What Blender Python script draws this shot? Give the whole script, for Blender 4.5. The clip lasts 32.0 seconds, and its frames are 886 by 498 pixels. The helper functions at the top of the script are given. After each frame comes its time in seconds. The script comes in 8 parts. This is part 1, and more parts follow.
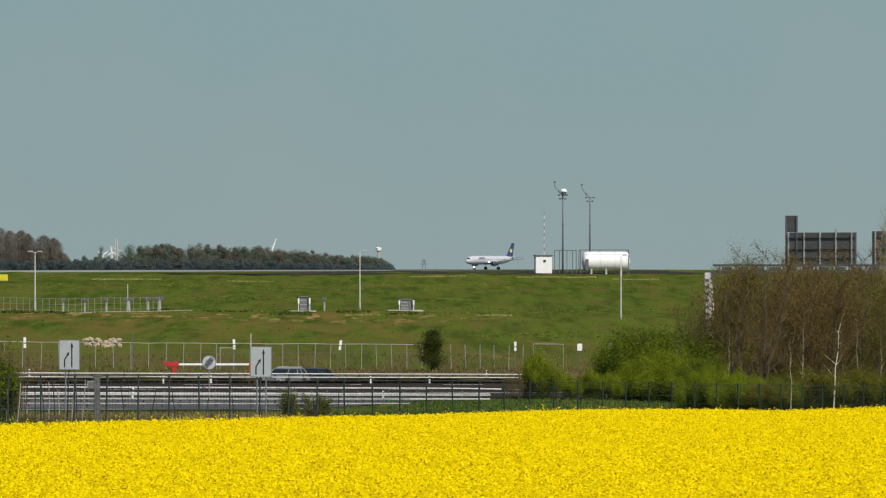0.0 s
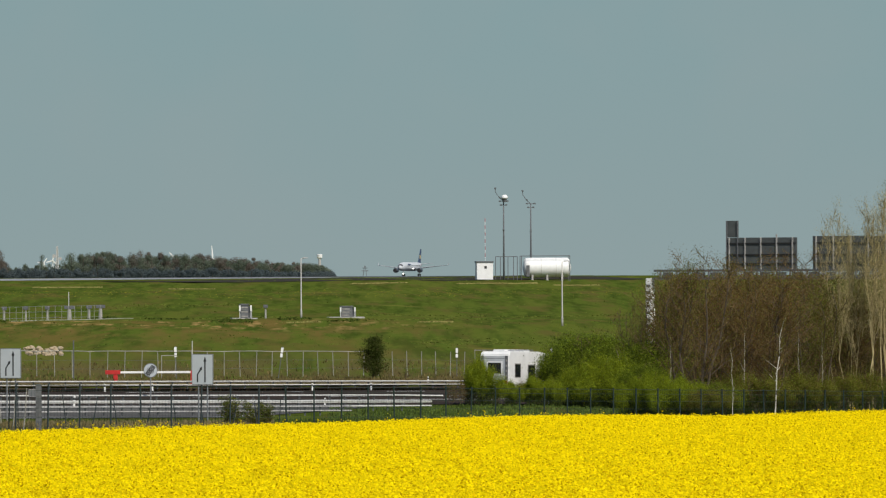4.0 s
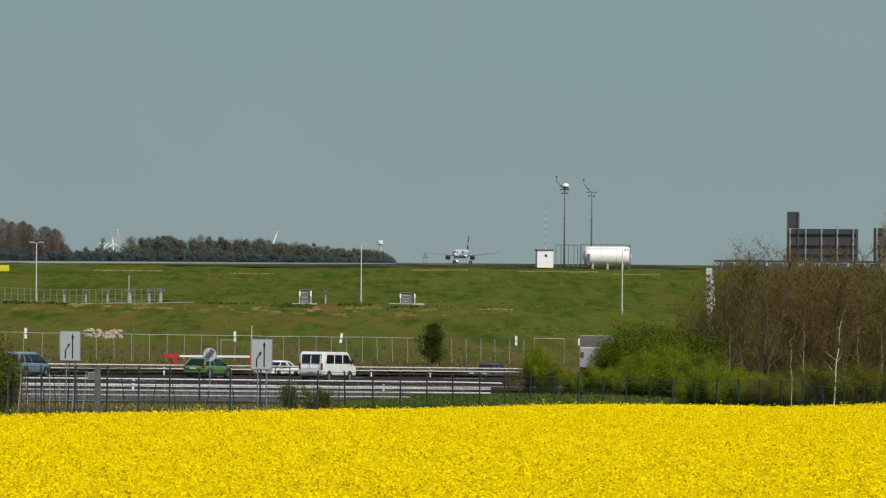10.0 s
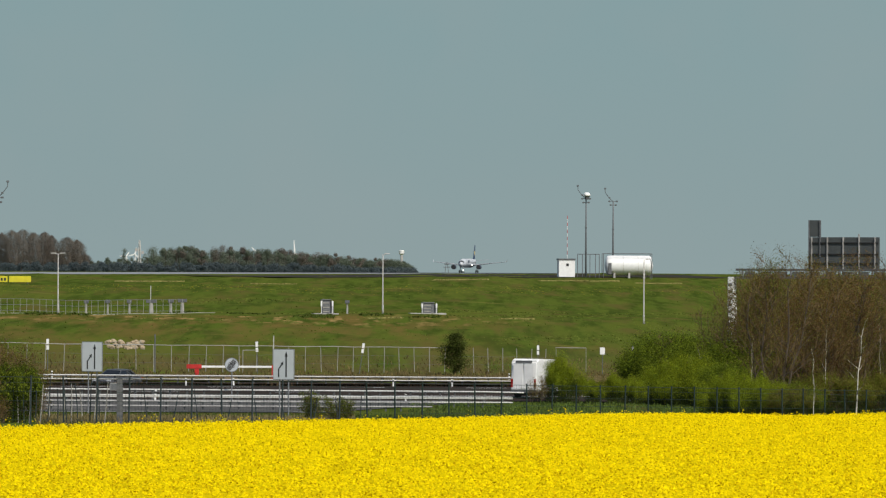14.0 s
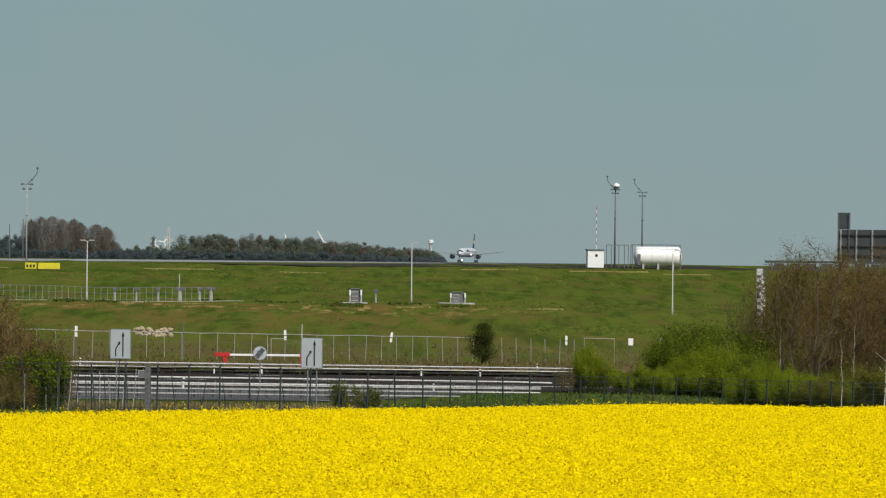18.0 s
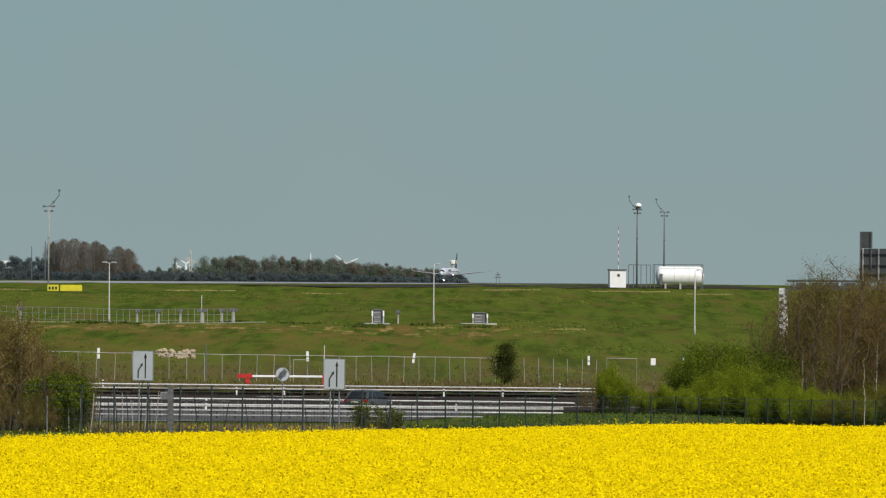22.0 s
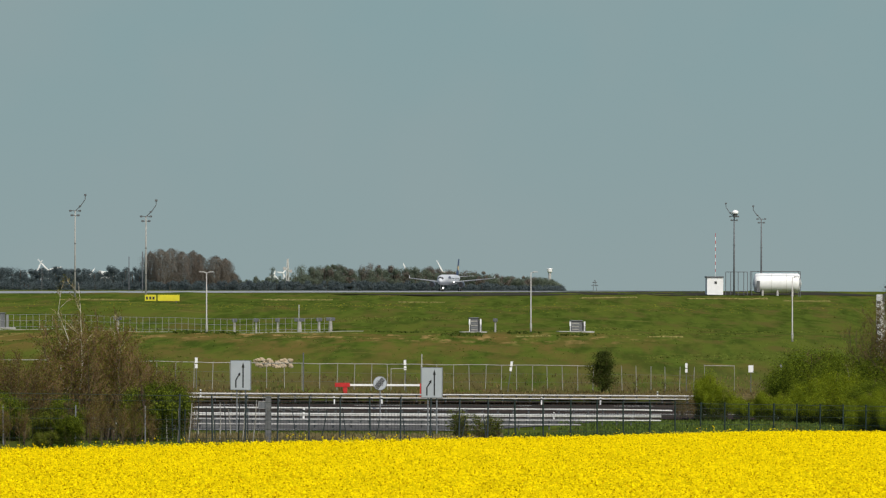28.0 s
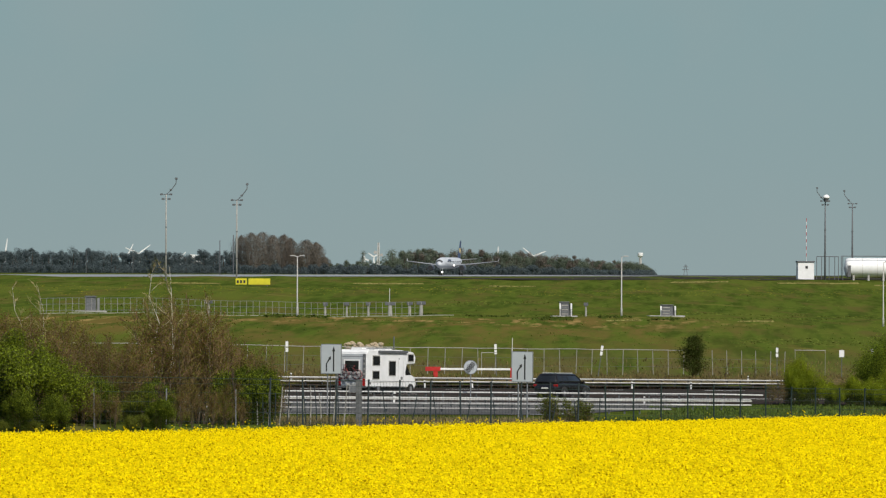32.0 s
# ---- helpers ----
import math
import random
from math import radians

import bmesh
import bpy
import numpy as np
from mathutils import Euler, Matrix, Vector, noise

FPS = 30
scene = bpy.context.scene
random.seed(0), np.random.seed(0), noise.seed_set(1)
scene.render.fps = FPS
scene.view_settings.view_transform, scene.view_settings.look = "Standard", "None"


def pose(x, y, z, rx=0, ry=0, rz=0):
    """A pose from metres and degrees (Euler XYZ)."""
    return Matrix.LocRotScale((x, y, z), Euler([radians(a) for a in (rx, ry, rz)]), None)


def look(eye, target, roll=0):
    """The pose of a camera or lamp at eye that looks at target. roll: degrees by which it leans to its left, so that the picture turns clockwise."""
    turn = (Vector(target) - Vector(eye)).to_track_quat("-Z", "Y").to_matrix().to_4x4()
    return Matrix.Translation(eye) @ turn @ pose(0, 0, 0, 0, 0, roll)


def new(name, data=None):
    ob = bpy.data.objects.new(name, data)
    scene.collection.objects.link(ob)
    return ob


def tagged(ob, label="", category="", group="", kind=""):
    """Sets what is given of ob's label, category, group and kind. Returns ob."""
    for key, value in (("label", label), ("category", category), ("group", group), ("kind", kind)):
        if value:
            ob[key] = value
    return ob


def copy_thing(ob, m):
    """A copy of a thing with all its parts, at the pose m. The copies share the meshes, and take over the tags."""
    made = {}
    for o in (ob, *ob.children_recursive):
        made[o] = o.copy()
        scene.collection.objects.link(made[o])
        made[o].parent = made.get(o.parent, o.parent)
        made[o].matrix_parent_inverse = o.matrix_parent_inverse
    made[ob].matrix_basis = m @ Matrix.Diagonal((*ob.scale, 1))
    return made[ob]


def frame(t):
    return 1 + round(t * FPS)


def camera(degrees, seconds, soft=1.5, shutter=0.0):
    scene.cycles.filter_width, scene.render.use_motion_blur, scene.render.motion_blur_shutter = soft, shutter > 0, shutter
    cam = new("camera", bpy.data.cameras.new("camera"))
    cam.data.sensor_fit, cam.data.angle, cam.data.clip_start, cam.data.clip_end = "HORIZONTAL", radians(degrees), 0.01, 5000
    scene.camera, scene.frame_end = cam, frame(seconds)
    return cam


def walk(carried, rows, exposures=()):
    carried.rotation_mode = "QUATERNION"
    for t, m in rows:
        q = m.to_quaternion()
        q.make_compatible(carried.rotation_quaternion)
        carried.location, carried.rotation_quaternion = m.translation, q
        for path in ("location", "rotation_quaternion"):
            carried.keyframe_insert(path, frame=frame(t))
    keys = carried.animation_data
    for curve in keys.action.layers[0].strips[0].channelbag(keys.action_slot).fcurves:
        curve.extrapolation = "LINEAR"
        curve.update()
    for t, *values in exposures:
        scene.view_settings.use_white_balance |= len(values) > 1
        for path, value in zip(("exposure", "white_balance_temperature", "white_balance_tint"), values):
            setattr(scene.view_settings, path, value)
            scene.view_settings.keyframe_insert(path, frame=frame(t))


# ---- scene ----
# Airfield level is z = 0; the camera stands on high ground at the origin and looks along +y.
EYE = 3.5
cam = camera(8.966, 32.0, soft=1.25)
# seconds, yaw, pitch, roll in degrees: a long lens that pans slowly to the left
ROWS = [
    (0.0, -0.0000, 0.0917, -0.001),
    (0.5, 0.0274, 0.0999, -0.013),
    (1.0, -0.0659, 0.1330, -0.123),
    (1.5, -0.1614, 0.1729, -0.179),
    (2.0, -0.2484, 0.1963, -0.271),
    (2.5, -0.3124, 0.2167, -0.224),
    (3.0, -0.4238, 0.2462, -0.445),
    (3.5, -0.5663, 0.2098, -0.423),
    (5.5, -0.3627, 0.0460, 0.174),
    (6.0, -0.3810, 0.0235, -0.068),
    (6.5, -0.3538, -0.0294, -0.052),
    (7.0, -0.2181, -0.0449, 0.028),
    (7.5, -0.1085, -0.0248, 0.088),
    (8.0, -0.0997, 0.0128, -0.006),
    (8.5, -0.1358, 0.0439, 0.045),
    (9.0, -0.1440, 0.0532, 0.184),
    (9.5, -0.0722, 0.0491, 0.319),
    (10.0, 0.0151, 0.0277, 0.411),
    (10.5, -0.0025, 0.0312, 0.332),
    (11.0, -0.0914, 0.0386, 0.067),
    (11.5, -0.0787, 0.0354, 0.192),
    (12.0, 0.0320, 0.0385, 0.261),
    (12.5, 0.1315, 0.0541, 0.332),
    (13.0, 0.1975, 0.0776, 0.195),
    (13.5, 0.2250, 0.1088, 0.263),
    (14.0, 0.2341, 0.1240, 0.221),
    (14.5, 0.2673, 0.1161, 0.290),
    (15.0, 0.3359, 0.1057, 0.415),
    (15.5, 0.4303, 0.0994, 0.502),
    (17.5, 0.4037, 0.0124, 0.602),
    (18.0, 0.5272, 0.0174, 0.627),
    (18.5, 0.6135, 0.0500, 0.561),
    (19.0, 0.6352, 0.0823, 0.654),
    (19.5, 0.5616, 0.0651, 0.481),
    (20.0, 0.5358, 0.0538, 0.513),
    (20.5, 0.6163, 0.1153, 0.489),
    (21.0, 0.7254, 0.1979, 0.431),
    (21.5, 0.7703, 0.2382, 0.418),
    (22.0, 0.7523, 0.2241, 0.405),
    (22.5, 0.7840, 0.1904, 0.319),
    (23.0, 0.9323, 0.1700, 0.218),
    (23.5, 1.1029, 0.1639, 0.119),
    (24.0, 1.2031, 0.2017, 0.060),
    (24.5, 1.2080, 0.2519, 0.129),
    (26.5, 1.5497, 0.1724, 0.106),
    (27.0, 1.6645, 0.2653, 0.055),
    (27.5, 1.7176, 0.3306, 0.110),
    (28.0, 1.7348, 0.3040, 0.117),
    (28.5, 1.7874, 0.2703, 0.100),
    (29.0, 1.9447, 0.2381, 0.162),
    (29.5, 2.1687, 0.1700, -0.033),
    (30.0, 2.3142, 0.1439, 0.031),
    (30.5, 2.3829, 0.1693, 0.135),
    (31.0, 2.4543, 0.1974, 0.031),
    (31.5, 2.5349, 0.1582, 0.071),
    (32.0, 2.6539, 0.1397, 0.215),
]
walk(cam, [(t, pose(0, 0, EYE, 90 + pitch, 0, yaw) @ pose(0, 0, 0, 0, 0, roll)) for t, yaw, pitch, roll in ROWS],
     ((0.0, 0.04), (1.0, 0.02), (3.0, 0.0), (6.0, 0.0), (7.0, -0.05), (8.0, -0.07), (9.0, -0.04), (10.0, -0.06), (12.0, -0.02), (15.0, 0.0), (24.0, 0.01), (28.0, 0.02), (30.0, 0.04), (32.0, 0.03)))

# ---- world, sun, sky ----
SUN_AZ, SUN_EL = 150.0, 47.0          # degrees clockwise from +y, and up
world = bpy.data.worlds.new("sky")
scene.world = world
world.use_nodes = True
wt = world.node_tree
wt.nodes.clear()
sky_tex = wt.nodes.new("ShaderNodeTexSky")
sky_tex.sky_type = "NISHITA"
sky_tex.sun_disc = False
sky_tex.sun_elevation = radians(SUN_EL)
sky_tex.sun_rotation = radians(SUN_AZ)
sky_tex.air_density, sky_tex.dust_density, sky_tex.ozone_density = 1.2, 1.5, 2.0
wbg = wt.nodes.new("ShaderNodeBackground")
wbg.inputs[1].default_value = 0.085
wout = wt.nodes.new("ShaderNodeOutputWorld")
wt.links.new(sky_tex.outputs[0], wbg.inputs[0])
wt.links.new(wbg.outputs[0], wout.inputs[0])

sun_data = bpy.data.lights.new("sun", "SUN")
sun_data.energy, sun_data.angle, sun_data.color = 4.0, radians(0.6), (1.0, 0.95, 0.87)
sun = new("sun", sun_data)
az, el = radians(SUN_AZ), radians(SUN_EL)
sun.matrix_world = look((math.sin(az) * math.cos(el) * 100, math.cos(az) * math.cos(el) * 100, math.sin(el) * 100), (0, 0, 0))


# ---- materials ----
def mat(name, base, second=None, scale=3.0, rough=0.7, metal=0.0, bump=0.0, bump_scale=30.0, third=None, third_scale=0.3,
        vary=0.0, coords="Object", stretch=(1, 1, 1), third_lo=0.5, third_hi=0.68, spec=0.5, fourth=None, fourth_scale=0.2):
    """A procedural surface: base and second colour mixed by fine noise, third by broad noise, and relief."""
    m = bpy.data.materials.new(name)
    m.use_nodes = True
    nt = m.node_tree
    b = nt.nodes["Principled BSDF"]
    b.inputs["Roughness"].default_value = rough
    b.inputs["Metallic"].default_value = metal
    b.inputs["Specular IOR Level"].default_value = spec
    tc = nt.nodes.new("ShaderNodeTexCoord")
    mp = nt.nodes.new("ShaderNodeMapping")
    mp.inputs["Scale"].default_value = stretch
    nt.links.new(tc.outputs[coords], mp.inputs[0])
    col = None

    def tex(sc, detail=6.0):
        n = nt.nodes.new("ShaderNodeTexNoise")
        n.inputs["Scale"].default_value = sc
        n.inputs["Detail"].default_value = detail
        nt.links.new(mp.outputs[0], n.inputs["Vector"])
        return n

    def ramp(n, lo, hi):
        r = nt.nodes.new("ShaderNodeMapRange")
        r.inputs[1].default_value, r.inputs[2].default_value = lo, hi
        nt.links.new(n.outputs[0], r.inputs[0])
        return r.outputs[0]

    def mix(fac, a, c):
        x = nt.nodes.new("ShaderNodeMix")
        x.data_type = "RGBA"
        nt.links.new(fac, x.inputs[0])
        for src, sock in ((a, x.inputs[6]), (c, x.inputs[7])):
            if isinstance(src, tuple):
                sock.default_value = (*src, 1)
            else:
                nt.links.new(src, sock)
        return x.outputs[2]

    col = base
    if second:
        col = mix(ramp(tex(scale), 0.35, 0.65), base, second)
    if third:
        col = mix(ramp(tex(third_scale, 5.0), third_lo, third_hi), col, third)
    if fourth:
        col = mix(ramp(tex(fourth_scale, 8.0), 0.50, 0.66), col, fourth)
    if vary:
        info = nt.nodes.new("ShaderNodeNewGeometry")
        hv = nt.nodes.new("ShaderNodeHueSaturation")
        r = nt.nodes.new("ShaderNodeMapRange")
        r.inputs[3].default_value, r.inputs[4].default_value = 1 - vary, 1 + vary
        nt.links.new(info.outputs["Random Per Island"], r.inputs[0])
        nt.links.new(r.outputs[0], hv.inputs["Value"])
        if isinstance(col, tuple):
            hv.inputs["Color"].default_value = (*col, 1)
        else:
            nt.links.new(col, hv.inputs["Color"])
        col = hv.outputs[0]
    if isinstance(col, tuple):
        b.inputs["Base Color"].default_value = (*col, 1)
    else:
        nt.links.new(col, b.inputs["Base Color"])
    if bump:
        bp = nt.nodes.new("ShaderNodeBump")
        bp.inputs["Strength"].default_value = bump
        bp.inputs["Distance"].default_value = 0.05
        nt.links.new(tex(bump_scale).outputs[0], bp.inputs["Height"])
        nt.links.new(bp.outputs[0], b.inputs["Normal"])
    return m


def glow(name, colour, strength):
    m = bpy.data.materials.new(name)
    m.use_nodes = True
    b = m.node_tree.nodes["Principled BSDF"]
    b.inputs["Base Color"].default_value = (*colour, 1)
    b.inputs["Emission Color"].default_value = (*colour, 1)
    b.inputs["Emission Strength"].default_value = strength
    return m


def leaf(name, base, vary=0.35, trans=0.25):
    """Foliage: a colour that differs from leaf to leaf, and some light let through."""
    m = mat(name, base, tuple(c * 0.7 for c in base), 1.5, 0.8, vary=vary, spec=0.02)
    nt = m.node_tree
    b = nt.nodes["Principled BSDF"]
    t = nt.nodes.new("ShaderNodeBsdfTranslucent")
    src = b.inputs["Base Color"].links[0].from_socket
    nt.links.new(src, t.inputs[0])
    mx = nt.nodes.new("ShaderNodeMixShader")
    mx.inputs[0].default_value = trans
    nt.links.new(b.outputs[0], mx.inputs[1])
    nt.links.new(t.outputs[0], mx.inputs[2])
    nt.links.new(mx.outputs[0], nt.nodes["Material Output"].inputs[0])
    return m


def meadow():
    """Grass in long patches, with bare brown earth breaking through on the steep bank below the ledge."""
    m = bpy.data.materials.new("meadow grass")
    m.use_nodes = True
    nt = m.node_tree
    bsdf = nt.nodes["Principled BSDF"]
    bsdf.inputs["Roughness"].default_value = 0.95
    bsdf.inputs["Specular IOR Level"].default_value = 0.0
    tc = nt.nodes.new("ShaderNodeTexCoord")

    def patches(across, depth, detail, lo, hi, seed):
        mp = nt.nodes.new("ShaderNodeMapping")
        mp.inputs["Scale"].default_value = (across, depth, 0.0)
        mp.inputs["Location"].default_value = (seed * 7.3, seed * 3.1, seed)
        n = nt.nodes.new("ShaderNodeTexNoise")
        n.inputs["Scale"].default_value = 1.0
        n.inputs["Detail"].default_value = detail
        n.inputs["Roughness"].default_value = 0.62
        r = nt.nodes.new("ShaderNodeMapRange")
        r.inputs[1].default_value, r.inputs[2].default_value = lo, hi
        nt.links.new(tc.outputs["Object"], mp.inputs[0])
        nt.links.new(mp.outputs[0], n.inputs["Vector"])
        nt.links.new(n.outputs[0], r.inputs[0])
        return r.outputs[0]

    def times(a, b):
        q = nt.nodes.new("ShaderNodeMath")
        q.operation = "MULTIPLY"
        nt.links.new(a, q.inputs[0])
        nt.links.new(b, q.inputs[1])
        return q.outputs[0]

    def mix(fac, a, c):
        x = nt.nodes.new("ShaderNodeMix")
        x.data_type = "RGBA"
        nt.links.new(fac, x.inputs[0])
        for src, sock in ((a, x.inputs[6]), (c, x.inputs[7])):
            if isinstance(src, tuple):
                sock.default_value = (*src, 1)
            else:
                nt.links.new(src, sock)
        return x.outputs[2]

    # distance square to the motorway
    dot = nt.nodes.new("ShaderNodeVectorMath")
    dot.operation = "DOT_PRODUCT"
    dot.inputs[1].default_value = (-0.866, 0.5, 0.0)
    nt.links.new(tc.outputs["Object"], dot.inputs[0])
    off = -0.866 * 15.05 - 0.5 * 392.0

    def belt(p0, p1, p2, p3):
        a, b = nt.nodes.new("ShaderNodeMapRange"), nt.nodes.new("ShaderNodeMapRange")
        a.inputs[1].default_value, a.inputs[2].default_value = p0 - off, p1 - off
        b.inputs[1].default_value, b.inputs[2].default_value, b.inputs[3].default_value, b.inputs[4].default_value = p2 - off, p3 - off, 1.0, 0.0
        nt.links.new(dot.outputs["Value"], a.inputs[0])
        nt.links.new(dot.outputs["Value"], b.inputs[0])
        return times(a.outputs[0], b.outputs[0])

    col = mix(patches(0.55, 0.045, 5, 0.43, 0.57, 1), (0.073, 0.103, 0.0155), (0.043, 0.065, 0.0105))
    col = mix(patches(0.14, 0.014, 5, 0.48, 0.62, 2), col, (0.088, 0.108, 0.018))
    col = mix(patches(0.22, 0.03, 7, 0.50, 0.64, 3), col, (0.092, 0.084, 0.0216))
    col = mix(patches(0.05, 0.16, 5, 0.60, 0.72, 4), col, (0.135, 0.132, 0.030))
    sep = nt.nodes.new("ShaderNodeSeparateXYZ")
    nt.links.new(tc.outputs["Object"], sep.inputs[0])
    east = nt.nodes.new("ShaderNodeMapRange")
    east.inputs[1].default_value, east.inputs[2].default_value, east.inputs[3].default_value, east.inputs[4].default_value = -8.0, 12.0, 1.0, 0.0
    nt.links.new(sep.outputs[0], east.inputs[0])
    col = mix(times(times(patches(0.34, 0.034, 7, 0.44, 0.60, 5), belt(36, 75, 100, 108)), east.outputs[0]), col, (0.128, 0.096, 0.027))
    col = mix(times(times(patches(0.55, 0.06, 6, 0.53, 0.64, 6), belt(74, 88, 102, 107)), east.outputs[0]), col, (0.27, 0.185, 0.068))
    col = mix(times(patches(0.25, 0.05, 6, 0.34, 0.56, 7), belt(20, 24, 34, 48)), col, (0.0945, 0.0765, 0.0315))
    nt.links.new(col, bsdf.inputs["Base Color"])
    bp = nt.nodes.new("ShaderNodeBump")
    bp.inputs["Strength"].default_value = 0.6
    bp.inputs["Distance"].default_value = 0.12
    nt.links.new(patches(1.6, 0.5, 5, 0.2, 0.8, 8), bp.inputs["Height"])
    nt.links.new(bp.outputs[0], bsdf.inputs["Normal"])
    return m


M_GRASS = meadow()
M_DARK_ASPHALT = mat("dark asphalt", (0.042, 0.034, 0.031), (0.030, 0.026, 0.024), 5.0, 0.95, third=(0.055, 0.044, 0.038), third_scale=0.2, spec=0.0)
M_ASPHALT = mat("worn asphalt", (0.092, 0.091, 0.088), (0.074, 0.073, 0.071), 6.0, 0.9, bump=0.2, bump_scale=60, third=(0.14, 0.137, 0.13), third_scale=0.15, spec=0.03)
M_RUNWAY = mat("runway concrete", (0.25, 0.265, 0.285), (0.21, 0.225, 0.245), 0.05, 0.9, third=(0.27, 0.27, 0.27), third_scale=0.01, spec=0.0)
M_RUNWAY_DARK = mat("dark runway asphalt", (0.075, 0.08, 0.088), (0.06, 0.065, 0.07), 0.05, 0.9, third=(0.10, 0.105, 0.11), third_scale=0.01, spec=0.0)
M_MARK = mat("road paint", (0.62, 0.62, 0.60), (0.5, 0.5, 0.48), 8.0, 0.7)
M_ZINC = mat("galvanised steel", (0.66, 0.65, 0.61), (0.50, 0.49, 0.46), 2.0, 0.5, 0.15)
M_ZINC_OLD = mat("dull galvanised steel", (0.40, 0.39, 0.37), (0.24, 0.235, 0.225), 1.4, 0.6, 0.1)
M_ZINC_DARK = mat("weathered steel", (0.13, 0.135, 0.14), (0.09, 0.095, 0.10), 6.0, 0.7, 0.1)
M_WHITE = mat("white paint", (0.80, 0.80, 0.78), (0.74, 0.74, 0.72), 2.0, 0.45)
M_BLACK = mat("black plastic", (0.015, 0.015, 0.016), (0.025, 0.025, 0.025), 6.0, 0.5)
M_RUBBER = mat("tyre rubber", (0.02, 0.02, 0.02), (0.03, 0.03, 0.03), 12.0, 0.85)
M_RED = mat("red paint", (0.50, 0.025, 0.02), (0.42, 0.02, 0.018), 4.0, 0.5)
M_GREEN_FENCE = mat("green fence paint", (0.020, 0.034, 0.030), (0.028, 0.042, 0.038), 8.0, 0.8, spec=0.1)
M_CONCRETE = mat("pale concrete", (0.42, 0.41, 0.38), (0.34, 0.33, 0.31), 3.0, 0.85, bump=0.2, bump_scale=20)
M_RAPE = leaf("rapeseed blossom", (0.87, 0.675, 0.002), 0.16, 0.15)
M_RAPE_BED = mat("rapeseed canopy", (0.74, 0.565, 0.003), (0.46, 0.345, 0.003), 8.0, 0.95, bump=0.4, bump_scale=9.0,
                 third=(0.25, 0.22, 0.008), third_scale=6.0, stretch=(1, 0.4, 1), third_lo=0.60, third_hi=0.72, spec=0.0)
M_RAPE_BUD = leaf("rapeseed bud", (0.66, 0.62, 0.07), 0.25, 0.2)
M_RAPE_STEM = leaf("rapeseed stem", (0.10, 0.16, 0.03))
M_RAPE_POD = leaf("rapeseed pods", (0.56, 0.39, 0.002), 0.3)


# ---- building helpers ----
class Shape:
    """Collects vertices and faces of one mesh."""

    def __init__(self):
        self.v, self.f = [], []

    def add(self, verts, faces):
        k = len(self.v)
        self.v.extend(verts)
        self.f.extend(tuple(i + k for i in f) for f in faces)

    def box(self, x0, x1, y0, y1, z0, z1, m=None):
        c = [(x, y, z) for z in (z0, z1) for x, y in ((x0, y0), (x1, y0), (x1, y1), (x0, y1))]
        if m is not None:
            c = [tuple(m @ Vector(p)) for p in c]
        self.add(c, [(3, 2, 1, 0), (4, 5, 6, 7), (0, 1, 5, 4), (1, 2, 6, 5), (2, 3, 7, 6), (3, 0, 4, 7)])

    def tube(self, path, radii, sides=6, cap=True):
        path = [Vector(p) for p in path]
        if not hasattr(radii, "__len__"):
            radii = [radii] * len(path)
        k, n = len(self.v), len(path)
        for i, p in enumerate(path):
            d = (path[min(i + 1, n - 1)] - path[max(i - 1, 0)]).normalized()
            a = d.cross(Vector((0.31, 0.95, 0.05)) if abs(d.y) < 0.9 else Vector((1, 0, 0))).normalized()
            b = d.cross(a)
            for j in range(sides):
                q = 2 * math.pi * j / sides
                self.v.append(tuple(p + (a * math.cos(q) + b * math.sin(q)) * radii[i]))
        for i in range(n - 1):
            for j in range(sides):
                j2 = (j + 1) % sides
                self.f.append((k + i * sides + j, k + i * sides + j2, k + (i + 1) * sides + j2, k + (i + 1) * sides + j))
        if cap:
            self.f.append(tuple(k + j for j in range(sides))[::-1])
            self.f.append(tuple(k + (n - 1) * sides + j for j in range(sides)))

    def prism(self, outline, y0, y1):
        """An outline in x and z, drawn out along y."""
        n = len(outline)
        self.add([(x, y0, z) for x, z in outline] + [(x, y1, z) for x, z in outline],
                 [tuple(range(n)), tuple(range(2 * n - 1, n - 1, -1))] + [(i, i + n, (i + 1) % n + n, (i + 1) % n) for i in range(n)])

    def loft(self, rings, closed_ends=True):
        k, n = len(self.v), len(rings[0])
        for r in rings:
            self.v.extend(r)
        for i in range(len(rings) - 1):
            for j in range(n):
                j2 = (j + 1) % n
                self.f.append((k + i * n + j, k + i * n + j2, k + (i + 1) * n + j2, k + (i + 1) * n + j))
        if closed_ends:
            self.f.append(tuple(k + j for j in range(n))[::-1])
            self.f.append(tuple(k + (len(rings) - 1) * n + j for j in range(n)))

    def mesh(self, name, material, smooth=False, bevel=0.0):
        me = bpy.data.meshes.new(name)
        me.from_pydata(self.v, [], self.f)
        bm = bmesh.new()
        bm.from_mesh(me)
        if len(self.f) < 4000:
            bmesh.ops.recalc_face_normals(bm, faces=bm.faces)
        if bevel:
            edges = [e for e in bm.edges if len(e.link_faces) == 2 and e.calc_face_angle() > 0.5]
            bmesh.ops.bevel(bm, geom=edges, offset=bevel, segments=2, affect="EDGES", clamp_overlap=True)
        bm.to_mesh(me)
        bm.free()
        me.materials.append(material)
        if smooth:
            me.polygons.foreach_set("use_smooth", [True] * len(me.polygons))
        return me


